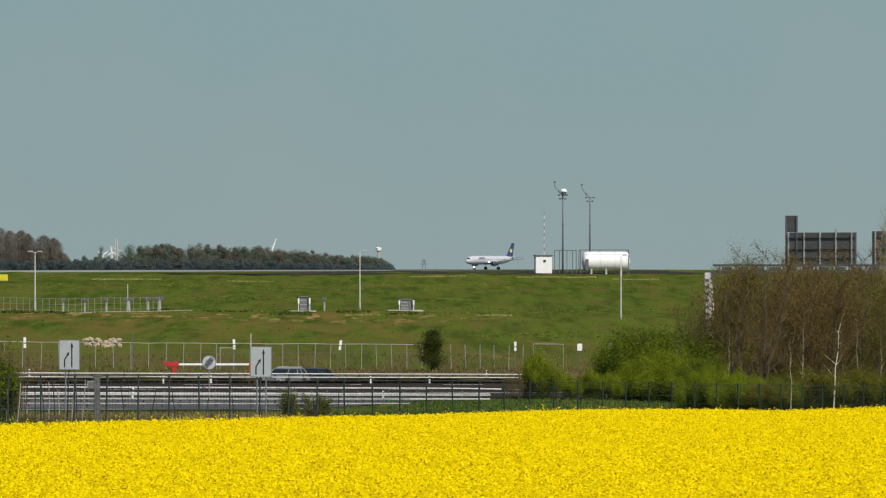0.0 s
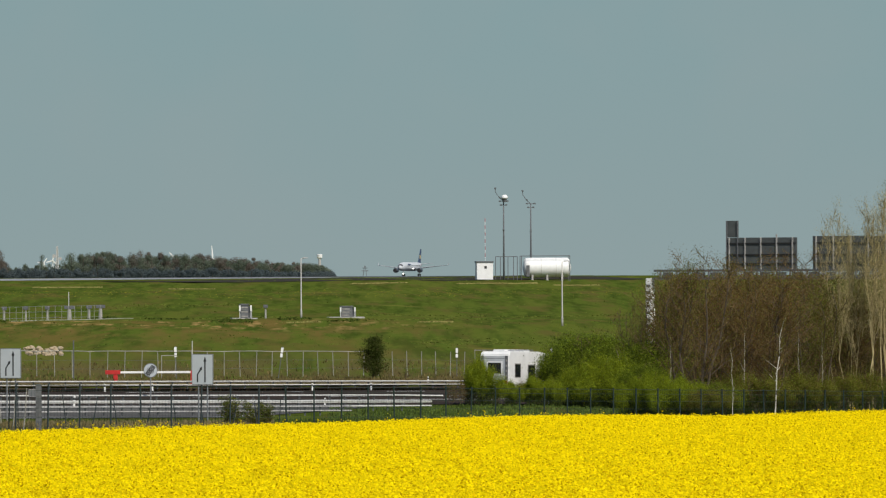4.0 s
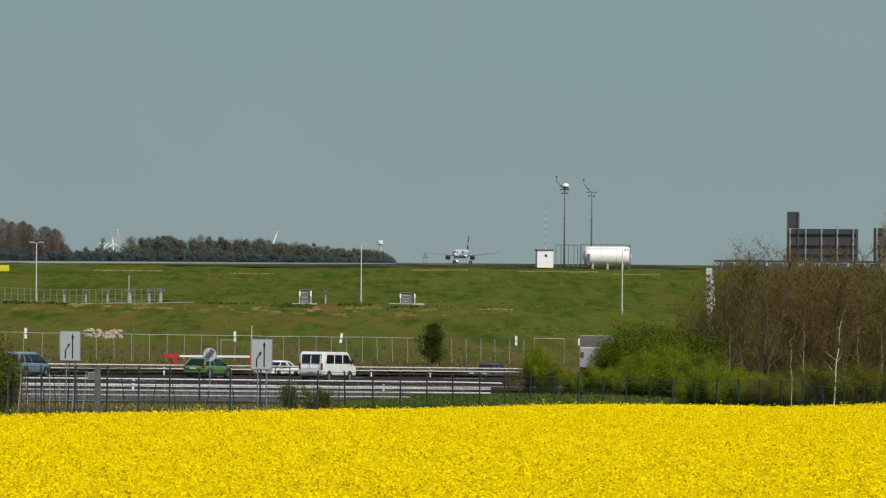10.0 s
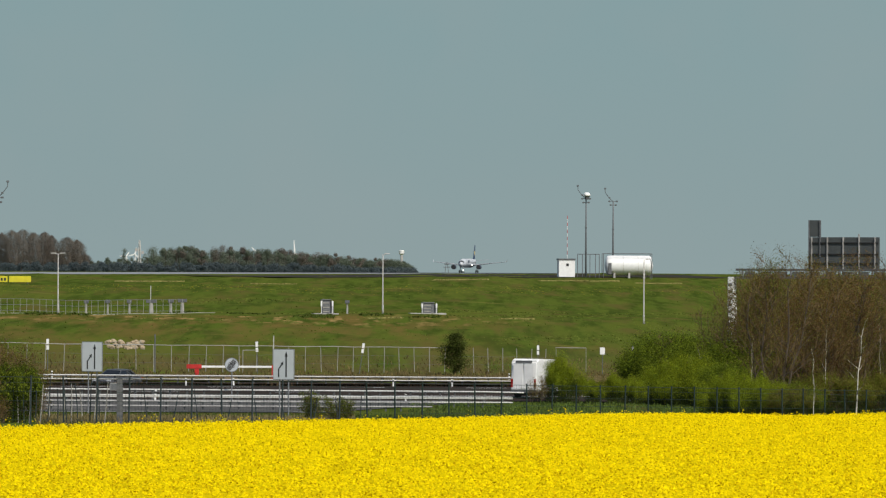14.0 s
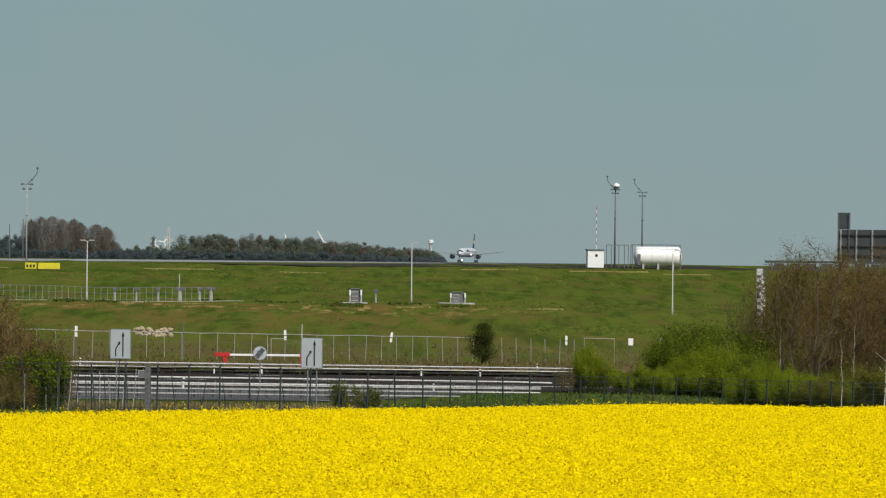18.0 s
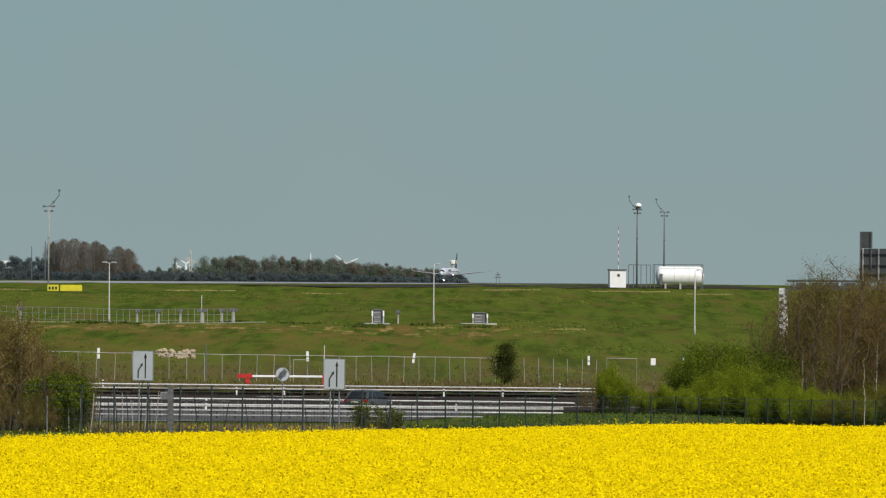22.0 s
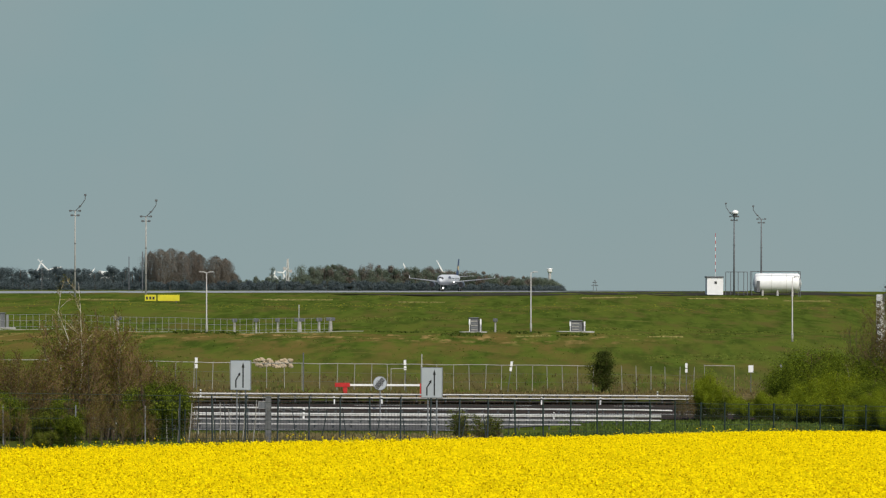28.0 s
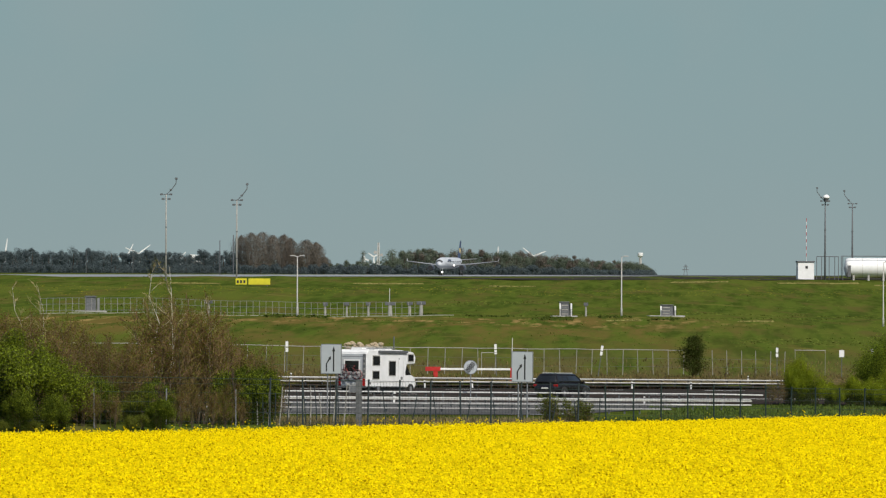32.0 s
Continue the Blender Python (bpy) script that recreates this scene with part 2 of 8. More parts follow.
def part(name, shape, material, parent=None, label="", smooth=False, bevel=0.0, at=None):
    me = shape if isinstance(shape, bpy.types.Mesh) else shape.mesh(name, material, smooth, bevel)
    ob = new(name, me)
    if parent is not None:
        ob.parent = parent
    if at is not None:
        ob.matrix_basis = at
    if label:
        ob["label"] = label
    return ob


def thing(name, label, category, group="", kind="", at=None):
    ob = new(name)
    ob.empty_display_size = 0.2
    if at is not None:
        ob.matrix_basis = at
    return tagged(ob, label, category, group, kind)


# ---- the plan: the motorway heads 30 degrees off the line of sight; s runs along it, p square to it, away from the camera ----
HEAD = (0.5, 0.866)


def road(s, p):
    return (-15.05 + 0.5 * s - 0.866 * p, 392.0 + 0.866 * s + 0.5 * p)


def along(x, y):
    return 0.5 * (x + 15.05) + 0.866 * (y - 392.0), -0.866 * (x + 15.05) + 0.5 * (y - 392.0)


def spot(b, d):
    """A place by bearing in thousandths and distance ahead."""
    return (b * d / 1000.0, d)


FALL_P = (-74, -62, -45, -30, -20, -8, 0, 4, 7, 9, 13, 18, 22, 32, 41, 50, 74, 100, 118, 128, 150, 180, 215, 244)
FALL_G = (.0290, .0284, .0277, .0270, .0257, .0240, .0228, .0221, .0222, .0226, .0231, .0226, .0207, .0198, .0168, .0145, .0117, .0099, .0093, .0088, .0073, .0052, .0036, .0027)


def canopy(x, y):
    """The top of the rapeseed."""
    s, p = along(x, y)
    return EYE - (7.08 + (0.0168 if s > -118 else 0.0105) * (s + 118) + (0.0094 if s < -118 else 0.0094) * (p + 76)) + 0.25 * noise.noise((x * 0.05, y * 0.03, 3.0))


def plain(y):
    """The airfield, which falls gently away."""
    y = max(y, 600.0)
    return EYE - 1.75 - 0.0014 * y - 0.001 * max(y - 2700, 0.0)


def base(x, y):
    """The lie of the land."""
    s, p = along(x, y)
    far = min(max(y, 170.0), 640.0 if p < 60 else 1150.0)
    if p < -78:
        return canopy(x, min(max(y, -60), 400)) - 1.25
    z = EYE - float(np.interp(p, FALL_P, FALL_G)) * far
    if p < -75.2:
        k = (p + 78) / 2.8
        z = z * k + (canopy(x, y) - 1.25) * (1 - k)
    if p > 244:
        k = min((p - 244) / 120.0, 1.0)
        k = k * k * (3 - 2 * k)
        z = z * (1 - k) + plain(y) * k
    if 200 < p < 290:
        z += 0.00045 * far * min((p - 200) / 20.0, 1.0, (290 - p) / 40.0) * min(max((x / y + 0.035) / 0.03, 0.0), 1.0)
    z += min(max((p - 28) / 30.0, 0), 1) * (1 if p < 250 else 0.0) * (0.55 * noise.noise((x * 0.035, y * 0.012, 0.0)) + 0.16 * noise.noise((x * 0.16, y * 0.06, 5.0)))
    return z


def reach(b, p):
    """How far along the line p of the plan a bearing in thousandths meets it."""
    x0, y0 = road(0, p)
    k = b / 1000.0
    return (k * y0 - x0) / (0.5 - 0.866 * k)


def on(b, p):
    return road(reach(b, p), p)


def ground_z(x, y):
    s, p = along(x, y)
    return base(x, y) - (0.14 if -14 < p < 21 else 0.0)


def lines(lo, hi, step, far, grow=1.35):
    out = list(np.arange(lo, hi + step / 2, step))
    g, a = step * grow, out[-1]
    while a < far[1]:
        a += g
        g *= grow
        out.append(min(a, far[1]))
    g, a = step * grow, out[0]
    while a > far[0]:
        a -= g
        g *= grow
        out.insert(0, max(a, far[0]))
    return out


def land():
    xs = lines(-130, 130, 3.0, (-4900, 4900))
    ys = lines(200, 1130, 3.0, (-900, 4950))
    sh = Shape()
    sh.v = [(x, y, ground_z(x, y)) for y in ys for x in xs]
    n = len(xs)
    sh.f = [(j * n + i, j * n + i + 1, (j + 1) * n + i + 1, (j + 1) * n + i) for j in range(len(ys) - 1) for i in range(n - 1)]
    ob = part("ground", sh, M_GRASS, smooth=True)
    tagged(ob, "rough green meadow with brown soil patches rising to an airfield", "ground", kind="structure")


land()


def strip(name, s0, s1, pa, pb, lift, material, label, step=4.0, category="road", kind="structure"):
    """A paved strip along the motorway. pa and pb: its edges, numbers or functions of s."""
    sh = Shape()
    ss = list(np.arange(s0, s1 + 0.01, step))
    for s in ss:
        a, b = (pa(s) if callable(pa) else pa), (pb(s) if callable(pb) else pb)
        for k in range(5):
            x, y = road(s, a + (b - a) * k / 4)
            sh.v.append((x, y, base(x, y) + lift))
    for i in range(len(ss) - 1):
        for k in range(4):
            sh.f.append((i * 5 + k, i * 5 + 5 + k, i * 5 + 6 + k, i * 5 + 1 + k))
    ob = part(name, sh, material)
    return tagged(ob, label, category, kind=kind)


strip("road", -900, 1100, -13.2, 20.2, 0.0, M_DARK_ASPHALT, "dark asphalt motorway with two carriageways", 6.0)


def ramp_near(s):
    return max(-30.5, -44 + 0.345 * (s + 80)) if s < 9 else -13.3


strip("slip_road", -170, 8, ramp_near, -13.3, 0.05, M_ASPHALT, "pale grey asphalt slip road beside the motorway", 3.0)

for k, (p0, w) in enumerate(((-7.2, 0.3), (6.2, 0.18), (8.6, 0.18), (18.6, 0.3))):
    strip("lane_marking", -400, 500, p0, p0 + w, 0.012, M_MARK, "solid white edge line on the motorway", 6.0, "road marking")
for p0 in (-3.4, 2.1, 12.9):
    sh = Shape()
    for s in np.arange(-110, 180, 18.0):
        a, b, c, d = road(s, p0), road(s + 6, p0), road(s + 6, p0 + 0.16), road(s, p0 + 0.16)
        sh.add([(x, y, base(x, y) + 0.012) for x, y in (a, b, c, d)], [(0, 1, 2, 3)])
    tagged(part("lane_marking", sh, M_MARK), "broken white lane line on the motorway", "road marking", kind="structure")
strip("lane_marking", -160, -28, lambda s: ramp_near(s) + 0.5, lambda s: ramp_near(s) + 0.7, 0.062, M_MARK, "white edge line of the slip road", 3.0, "road marking")


# ---- runway ----
def runway():
    # heads 10 degrees off the line of sight, coming nearer to the left
    for d0, d1, m, label in ((1150, 2250, M_RUNWAY, "long pale concrete runway across the airfield"), (2250, 2950, M_RUNWAY_DARK, "dark asphalt end of the runway")):
        sh = Shape()
        c0, c1 = (8.8 - 0.176 * (2600 - d0), d0), (8.8 - 0.176 * (2600 - d1), d1)
        nx, ny = 0.985, -0.173
        for k in range(40):
            f0, f1 = k / 40, (k + 1) / 40
            q = []
            for f, e in ((f0, -1), (f1, -1), (f1, 1), (f0, 1)):
                q.append((c0[0] + (c1[0] - c0[0]) * f + nx * 75 * e, c0[1] + (c1[1] - c0[1]) * f + ny * 75 * e, plain(c0[1] + (c1[1] - c0[1]) * f) + 0.08))
            sh.add(q, [(0, 1, 2, 3)])
        tagged(part("runway", sh, m), label, "runway", kind="structure")


runway()
strip("earth_strip", reach(-38, 238), 520, 226, 280, 0.05, mat("dark bare earth", (0.048, 0.046, 0.038), (0.036, 0.036, 0.028), 0.5, 0.95, spec=0.0), "dark bare earth strip along the top of the embankment", 8.0, "earth")
strip("verge_strip", -140, 190, 20.6, 27.5, 0.04, mat("brown verge", (0.11, 0.085, 0.035), (0.07, 0.06, 0.025), 0.8, 0.95, bump=0.8, bump_scale=3, third=(0.16, 0.12, 0.06), third_scale=0.3, spec=0.0), "brown weedy verge beyond the far carriageway", 4.0, "verge")


# ---- sky far behind everything ----
def sky_backdrop():
    m = bpy.data.materials.new("hazy sky")
    m.use_nodes = True
    nt = m.node_tree
    nt.nodes.clear()
    tc = nt.nodes.new("ShaderNodeTexCoord")
    sep = nt.nodes.new("ShaderNodeSeparateXYZ")
    nt.links.new(tc.outputs["Object"], sep.inputs[0])
    mr = nt.nodes.new("ShaderNodeMapRange")
    mr.inputs[1].default_value, mr.inputs[2].default_value = -20.0, 230.0
    nt.links.new(sep.outputs[2], mr.inputs[0])
    cr = nt.nodes.new("ShaderNodeValToRGB")
    cr.color_ramp.elements[0].color = (0.268, 0.345, 0.353, 1)
    cr.color_ramp.elements[1].color = (0.236, 0.345, 0.362, 1)
    nt.links.new(mr.outputs[0], cr.inputs[0])
    no = nt.nodes.new("ShaderNodeTexNoise")
    no.inputs["Scale"].default_value = 0.006
    no.inputs["Detail"].default_value = 3.0
    nt.links.new(tc.outputs["Object"], no.inputs["Vector"])
    mx = nt.nodes.new("ShaderNodeMix")
    mx.data_type = "RGBA"
    mr2 = nt.nodes.new("ShaderNodeMapRange")
    mr2.inputs[1].default_value, mr2.inputs[2].default_value, mr2.inputs[3].default_value, mr2.inputs[4].default_value = 0.4, 0.75, 0.0, 0.5
    nt.links.new(no.outputs[0], mr2.inputs[0])
    nt.links.new(mr2.outputs[0], mx.inputs[0])
    nt.links.new(cr.outputs[0], mx.inputs[6])
    mx.inputs[7].default_value = (0.282, 0.350, 0.358, 1)
    e = nt.nodes.new("ShaderNodeEmission")
    nt.links.new(mx.outputs[2], e.inputs[0])
    o = nt.nodes.new("ShaderNodeOutputMaterial")
    nt.links.new(e.outputs[0], o.inputs[0])
    sh = Shape()
    for i in range(25):
        a = radians(-24 + 2 * i)
        for z in (-30, 60, 400, 1400):
            sh.v.append((4900 * math.sin(a), 4900 * math.cos(a), z))
    sh.f = [(i * 4 + k, i * 4 + 4 + k, i * 4 + 5 + k, i * 4 + 1 + k) for i in range(24) for k in range(3)]
    tagged(part("backdrop", sh, m), "hazy grey-blue sky above the airfield", "sky", kind="structure")


sky_backdrop()


# ---- rapeseed field ----
def clump_mesh(name, centres, sizes, material, rng, squash=0.8):
    """Many small uneven octahedra in one mesh."""
    n = len(centres)
    unit = np.array([(1, 0, 0), (0, 1, 0), (-1, 0, 0), (0, -1, 0), (0, 0, 1), (0, 0, -1)], float)
    tri = np.array([(0, 1, 4), (1, 2, 4), (2, 3, 4), (3, 0, 4), (1, 0, 5), (2, 1, 5), (3, 2, 5), (0, 3, 5)])
    ang = rng.uniform(0, 6.28, n)
    c, s = np.cos(ang)[:, None], np.sin(ang)[:, None]
    jit = rng.uniform(0.6, 1.3, (n, 6))
    x = (unit[:, 0] * c - unit[:, 1] * s) * jit
    y = (unit[:, 0] * s + unit[:, 1] * c) * jit
    z = unit[:, 2] * jit * squash
    v = np.stack([x, y, z], 2) * np.asarray(sizes)[:, None, None] + np.asarray(centres)[:, None, :]
    v += rng.normal(0, 0.12, v.shape) * np.asarray(sizes)[:, None, None]
    f = (tri[None] + (np.arange(n) * 6)[:, None, None]).reshape(-1)
    me = bpy.data.meshes.new(name)
    me.vertices.add(n * 6)
    me.vertices.foreach_set("co", v.reshape(-1))
    me.loops.add(len(f))
    me.loops.foreach_set("vertex_index", f)
    me.polygons.add(n * 8)
    me.polygons.foreach_set("loop_start", np.arange(0, n * 24, 3))
    me.polygons.foreach_set("loop_total", np.full(n * 8, 3))
    me.update(calc_edges=True)
    me.materials.append(material)
    return me


def head_mesh(name, centres, sizes, material, rng):
    """Many small uneven four-sided flower heads in one mesh."""
    n = len(centres)
    unit = np.array([(1, 0, -0.3), (0, 1, -0.3), (-1, 0, -0.3), (0, -1, -0.3), (0, 0, 0.62)], float)
    tri = np.array([(0, 1, 4), (1, 2, 4), (2, 3, 4), (3, 0, 4)])
    ang = rng.uniform(0, 6.28, n)
    c, s = np.cos(ang)[:, None], np.sin(ang)[:, None]
    jit = rng.uniform(0.6, 1.35, (n, 5))
    v = np.stack([(unit[:, 0] * c - unit[:, 1] * s) * jit, (unit[:, 0] * s + unit[:, 1] * c) * jit, unit[:, 2] * jit], 2) * np.asarray(sizes)[:, None, None]
    v += np.asarray(centres)[:, None, :] + rng.normal(0, 0.16, v.shape) * np.asarray(sizes)[:, None, None]
    f = (tri[None] + (np.arange(n) * 5)[:, None, None]).reshape(-1)
    me = bpy.data.meshes.new(name)
    me.vertices.add(n * 5)
    me.vertices.foreach_set("co", v.reshape(-1))
    me.loops.add(len(f))
    me.loops.foreach_set("vertex_index", f)
    me.polygons.add(n * 4)
    me.polygons.foreach_set("loop_start", np.arange(0, n * 12, 3))
    me.polygons.foreach_set("loop_total", np.full(n * 4, 3))
    me.update(calc_edges=True)
    me.materials.append(material)
    return me


def leaf_mesh(name, centres, sizes, material, rng, up=0.35, outward=None, loose=0.55):
    """Many small four-cornered leaves in one mesh: at all angles, or roughly square to the directions given."""
    n = len(centres)
    a = rng.normal(0, 1, (n, 3))
    t = rng.normal(0, 1, (n, 3))
    t[:, 2] += up
    if outward is not None:
        t = outward + rng.normal(0, loose, (n, 3)) + (0, 0, 0.35)
        t /= np.linalg.norm(t, axis=1)[:, None] + 1e-9
        a -= t * np.sum(a * t, axis=1)[:, None]
    a /= np.linalg.norm(a, axis=1)[:, None] + 1e-9
    b = np.cross(a, t)
    b /= np.linalg.norm(b, axis=1)[:, None] + 1e-9
    sz = np.asarray(sizes)[:, None]
    c = np.asarray(centres)
    v = np.stack([c - a * sz, c + b * sz * 0.6, c + a * sz, c - b * sz * 0.6], 1)
    me = bpy.data.meshes.new(name)
    me.vertices.add(n * 4)
    me.vertices.foreach_set("co", v.reshape(-1))
    me.loops.add(n * 4)
    me.loops.foreach_set("vertex_index", np.arange(n * 4))
    me.polygons.add(n)
    me.polygons.foreach_set("loop_start", np.arange(0, n * 4, 4))
    me.polygons.foreach_set("loop_total", np.full(n, 4))
    me.update(calc_edges=True)
    me.materials.append(material)
    return me


def rape_field():
    rng = np.random.default_rng(4)
    sh = Shape()
    ss = list(np.arange(-420, 60, 3.0))
    ps = list(np.arange(-230, -76.5, 1.5)) + [-76.6]
    for s in ss:
        for p in ps:
            x, y = road(s, p)
            z = canopy(x, y) - 0.10 + 0.06 * noise.noise((x * 0.9, y * 0.9, 0)) - (0.9 if p > -76.8 else 0.0)
            sh.v.append((x, y, z))
    n = len(ps)
    sh.f = [(i * n + k, i * n + k + 1, (i + 1) * n + k + 1, (i + 1) * n + k) for i in range(len(ss) - 1) for k in range(n - 1)]
    bed = part("rapeseed_field", sh, M_RAPE_BED, smooth=True)
    tagged(bed, "dense bright yellow rapeseed field in full bloom", "crop field", kind="stuff")
    # blossom heads, in the stretch that lies open to the view; they stand in loose bunches with gaps between
    want = 220000
    d = np.sqrt(rng.uniform(95.0 ** 2, 325.0 ** 2, want * 3))
    b = rng.uniform(-0.138, 0.10, want * 3)
    xs, ys = b * d, d
    p = -0.866 * (xs + 15.05) + 0.5 * (ys - 392)
    bunch = np.zeros(len(xs))
    for k in range(14):
        a, w = rng.uniform(0, 6.28), rng.uniform(7.0, 18.0)
        bunch += np.sin((xs * math.cos(a) + ys * math.sin(a) * 0.35) * w + rng.uniform(0, 6.28))
    ok = (p < -76.8) & (bunch / 2.65 + rng.normal(0, 0.35, len(xs)) > -0.35)
    xs, ys, bunch = xs[ok][:want], ys[ok][:want], bunch[ok][:want]
    zs = np.array([canopy(x, y) for x, y in zip(xs, ys)]) + rng.uniform(-0.10, 0.03, len(xs)) + np.maximum(rng.normal(-0.1, 0.08, len(xs)), 0) + 0.018 * bunch / 2.65
    me = head_mesh("rapeseed_blossom", np.stack([xs, ys, zs], 1), rng.uniform(0.022, 0.058, len(xs)), M_RAPE, rng)
    tagged(part("rapeseed_blossom", me, M_RAPE), "bright yellow rapeseed flower heads above the canopy", "crop", kind="stuff")
    # green leaves and stems that show between the heads
    pick = rng.choice(len(xs), 42000, replace=False)
    c = np.stack([xs[pick] + rng.normal(0, 0.06, len(pick)), ys[pick] + rng.normal(0, 0.1, len(pick)), zs[pick] + rng.uniform(-0.02, 0.035, len(pick))], 1)
    me = leaf_mesh("rapeseed_leaves", c, rng.uniform(0.02, 0.055, len(c)), M_RAPE_POD, rng, outward=np.tile((0.0, -0.9, 0.0), (len(c), 1)), loose=0.3)
    tagged(part("rapeseed_leaves", me, M_RAPE_POD), "olive green stems and pods among the rapeseed flowers", "crop", kind="stuff")
    # loose plants standing up along the far edge, some still in green bud
    stems = Shape()
    tops, buds = [], []
    for s in np.arange(-165, -30, 0.12):
        for k in range(2):
            p = -76.7 - rng.uniform(0, 2.2)
            x, y = road(s + rng.uniform(-0.2, 0.2), p)
            h = min(rng.exponential(0.07) * (1.6 if noise.noise((s * 0.25, 2.0, 0.0)) > 0.15 else 0.8), 0.42)
            z = canopy(x, y) - 0.06
            if h > 0.1:
                stems.tube([(x, y, z - 0.3), (x + rng.normal(0, 0.03), y, z + h)], 0.007, 3, False)
            for j in range(4):
                (buds if rng.random() < 0.35 else tops).append((x + rng.normal(0, 0.05), y + rng.normal(0, 0.05), z + h - 0.05 * j + rng.normal(0, 0.015)))
    me = clump_mesh("rapeseed_edge_blossom", np.array(tops), rng.uniform(0.016, 0.042, len(tops)), M_RAPE, rng, 1.0)
    tagged(part("rapeseed_edge_blossom", me, M_RAPE), "single yellow rapeseed plants standing up at the field edge", "crop", kind="stuff")
    me = clump_mesh("rapeseed_edge_buds", np.array(buds), rng.uniform(0.014, 0.034, len(buds)), M_RAPE_BUD, rng, 1.2)
    tagged(part("rapeseed_edge_buds", me, M_RAPE_BUD), "yellow-green rapeseed buds at the field edge", "crop", kind="stuff")
    tagged(part("rapeseed_stems", stems, M_RAPE_STEM), "thin green rapeseed stems at the field edge", "crop", kind="stuff")


rape_field()


M_FENCE_GREY = mat('dull grey fence steel', (0.36, 0.35, 0.31), (0.27, 0.26, 0.24), 3.0, 0.8)
M_POST_DARK = mat('dark fence post', (0.030, 0.042, 0.045), (0.042, 0.054, 0.058), 6.0, 0.8, spec=0.1)
M_MAST = mat('dull mast steel', (0.21, 0.22, 0.235), (0.165, 0.175, 0.19), 3.0, 0.7)
M_CABINET = mat('dull grey cabinet paint', (0.17, 0.18, 0.18), (0.13, 0.135, 0.135), 2.5, 0.6)


# ---- guard rails ----
def guard_rail(label, p, s0, s1, beams, bend=None, steel=None):
    """Steel beams on posts along the motorway. beams: (offset, top height) of each; bend: how far it swings out, as a function of s."""
    rail = thing("guard_rail", label, "guard rail", "motorway guard rails")
    prof = [(0.03, 0.025), (-0.04, 0.045), (-0.05, 0.06), (-0.04, 0.075), (0.0, 0.105), (0.02, 0.12), (0.05, 0.125), (0.06, 0.10), (0.06, 0.025)]
    height = max(h for o, h in beams)

    def at(s, o):
        q = p + (bend(s) if bend else 0.0)
        x, y = road(s, q + o)
        return x, y, base(x, y)
    for off, top in beams:
        for a in np.arange(s0, s1, 4.0):
            sh = Shape()
            rings = []
            for s in (a, a + 4.02):
                ring = []
                for o, h in prof:
                    x, y, z = at(s, off + o)
                    ring.append((x, y, z + top - 0.135 + h))
                rings.append(ring)
            sh.loft(rings)
            part("beam", sh, steel or M_ZINC, rail)
    for a in np.arange(s0, s1 + 0.1, 2.0):
        sh = Shape()
        x, y, z = at(a, 0.0)
        sh.box(x - 0.05, x + 0.05, y - 0.06, y + 0.06, z - 0.15, z + height - 0.05)
        part("post", sh, M_ZINC_DARK, rail)
    return rail


guard_rail("galvanised steel guard rail in the motorway median", 7.3, reach(-98, 7.3), reach(17, 7.3), ((-0.14, 0.78), (0.14, 0.76), (-0.14, 0.52)))
guard_rail("galvanised steel guard rail beside the near carriageway", -13.6, reach(-98, -13.6), reach(6, -13.6), ((-0.1, 0.74),), bend=lambda s: -0.02 * max(s - reach(0, -13.6), 0) ** 2)
guard_rail("low guard rail along the slip road", -21.5, reach(-95, -21.5), reach(4, -21.5), ((-0.1, 0.74), (-0.1, 0.66), (-0.1, 0.40)), bend=lambda s: 0.004 * max(s - reach(-20, -21.5), 0) ** 1.5)

guard_rail("low guard rail at the edge of the slip road", -27.5, reach(-95, -27.5), reach(-8, -27.5), ((-0.1, 0.64), (-0.1, 0.36)), steel=M_ZINC_OLD, bend=lambda s: 0.006 * max(s - reach(-40, -27.5), 0) ** 1.5)
strip("median_strip", -120, 140, 6.6, 8.2, 0.16, mat("dry median soil", (0.10, 0.07, 0.045), (0.06, 0.045, 0.03), 2.0, 0.95, bump=0.8, bump_scale=6), "dry brown earth strip in the motorway median", 4.0, "median")


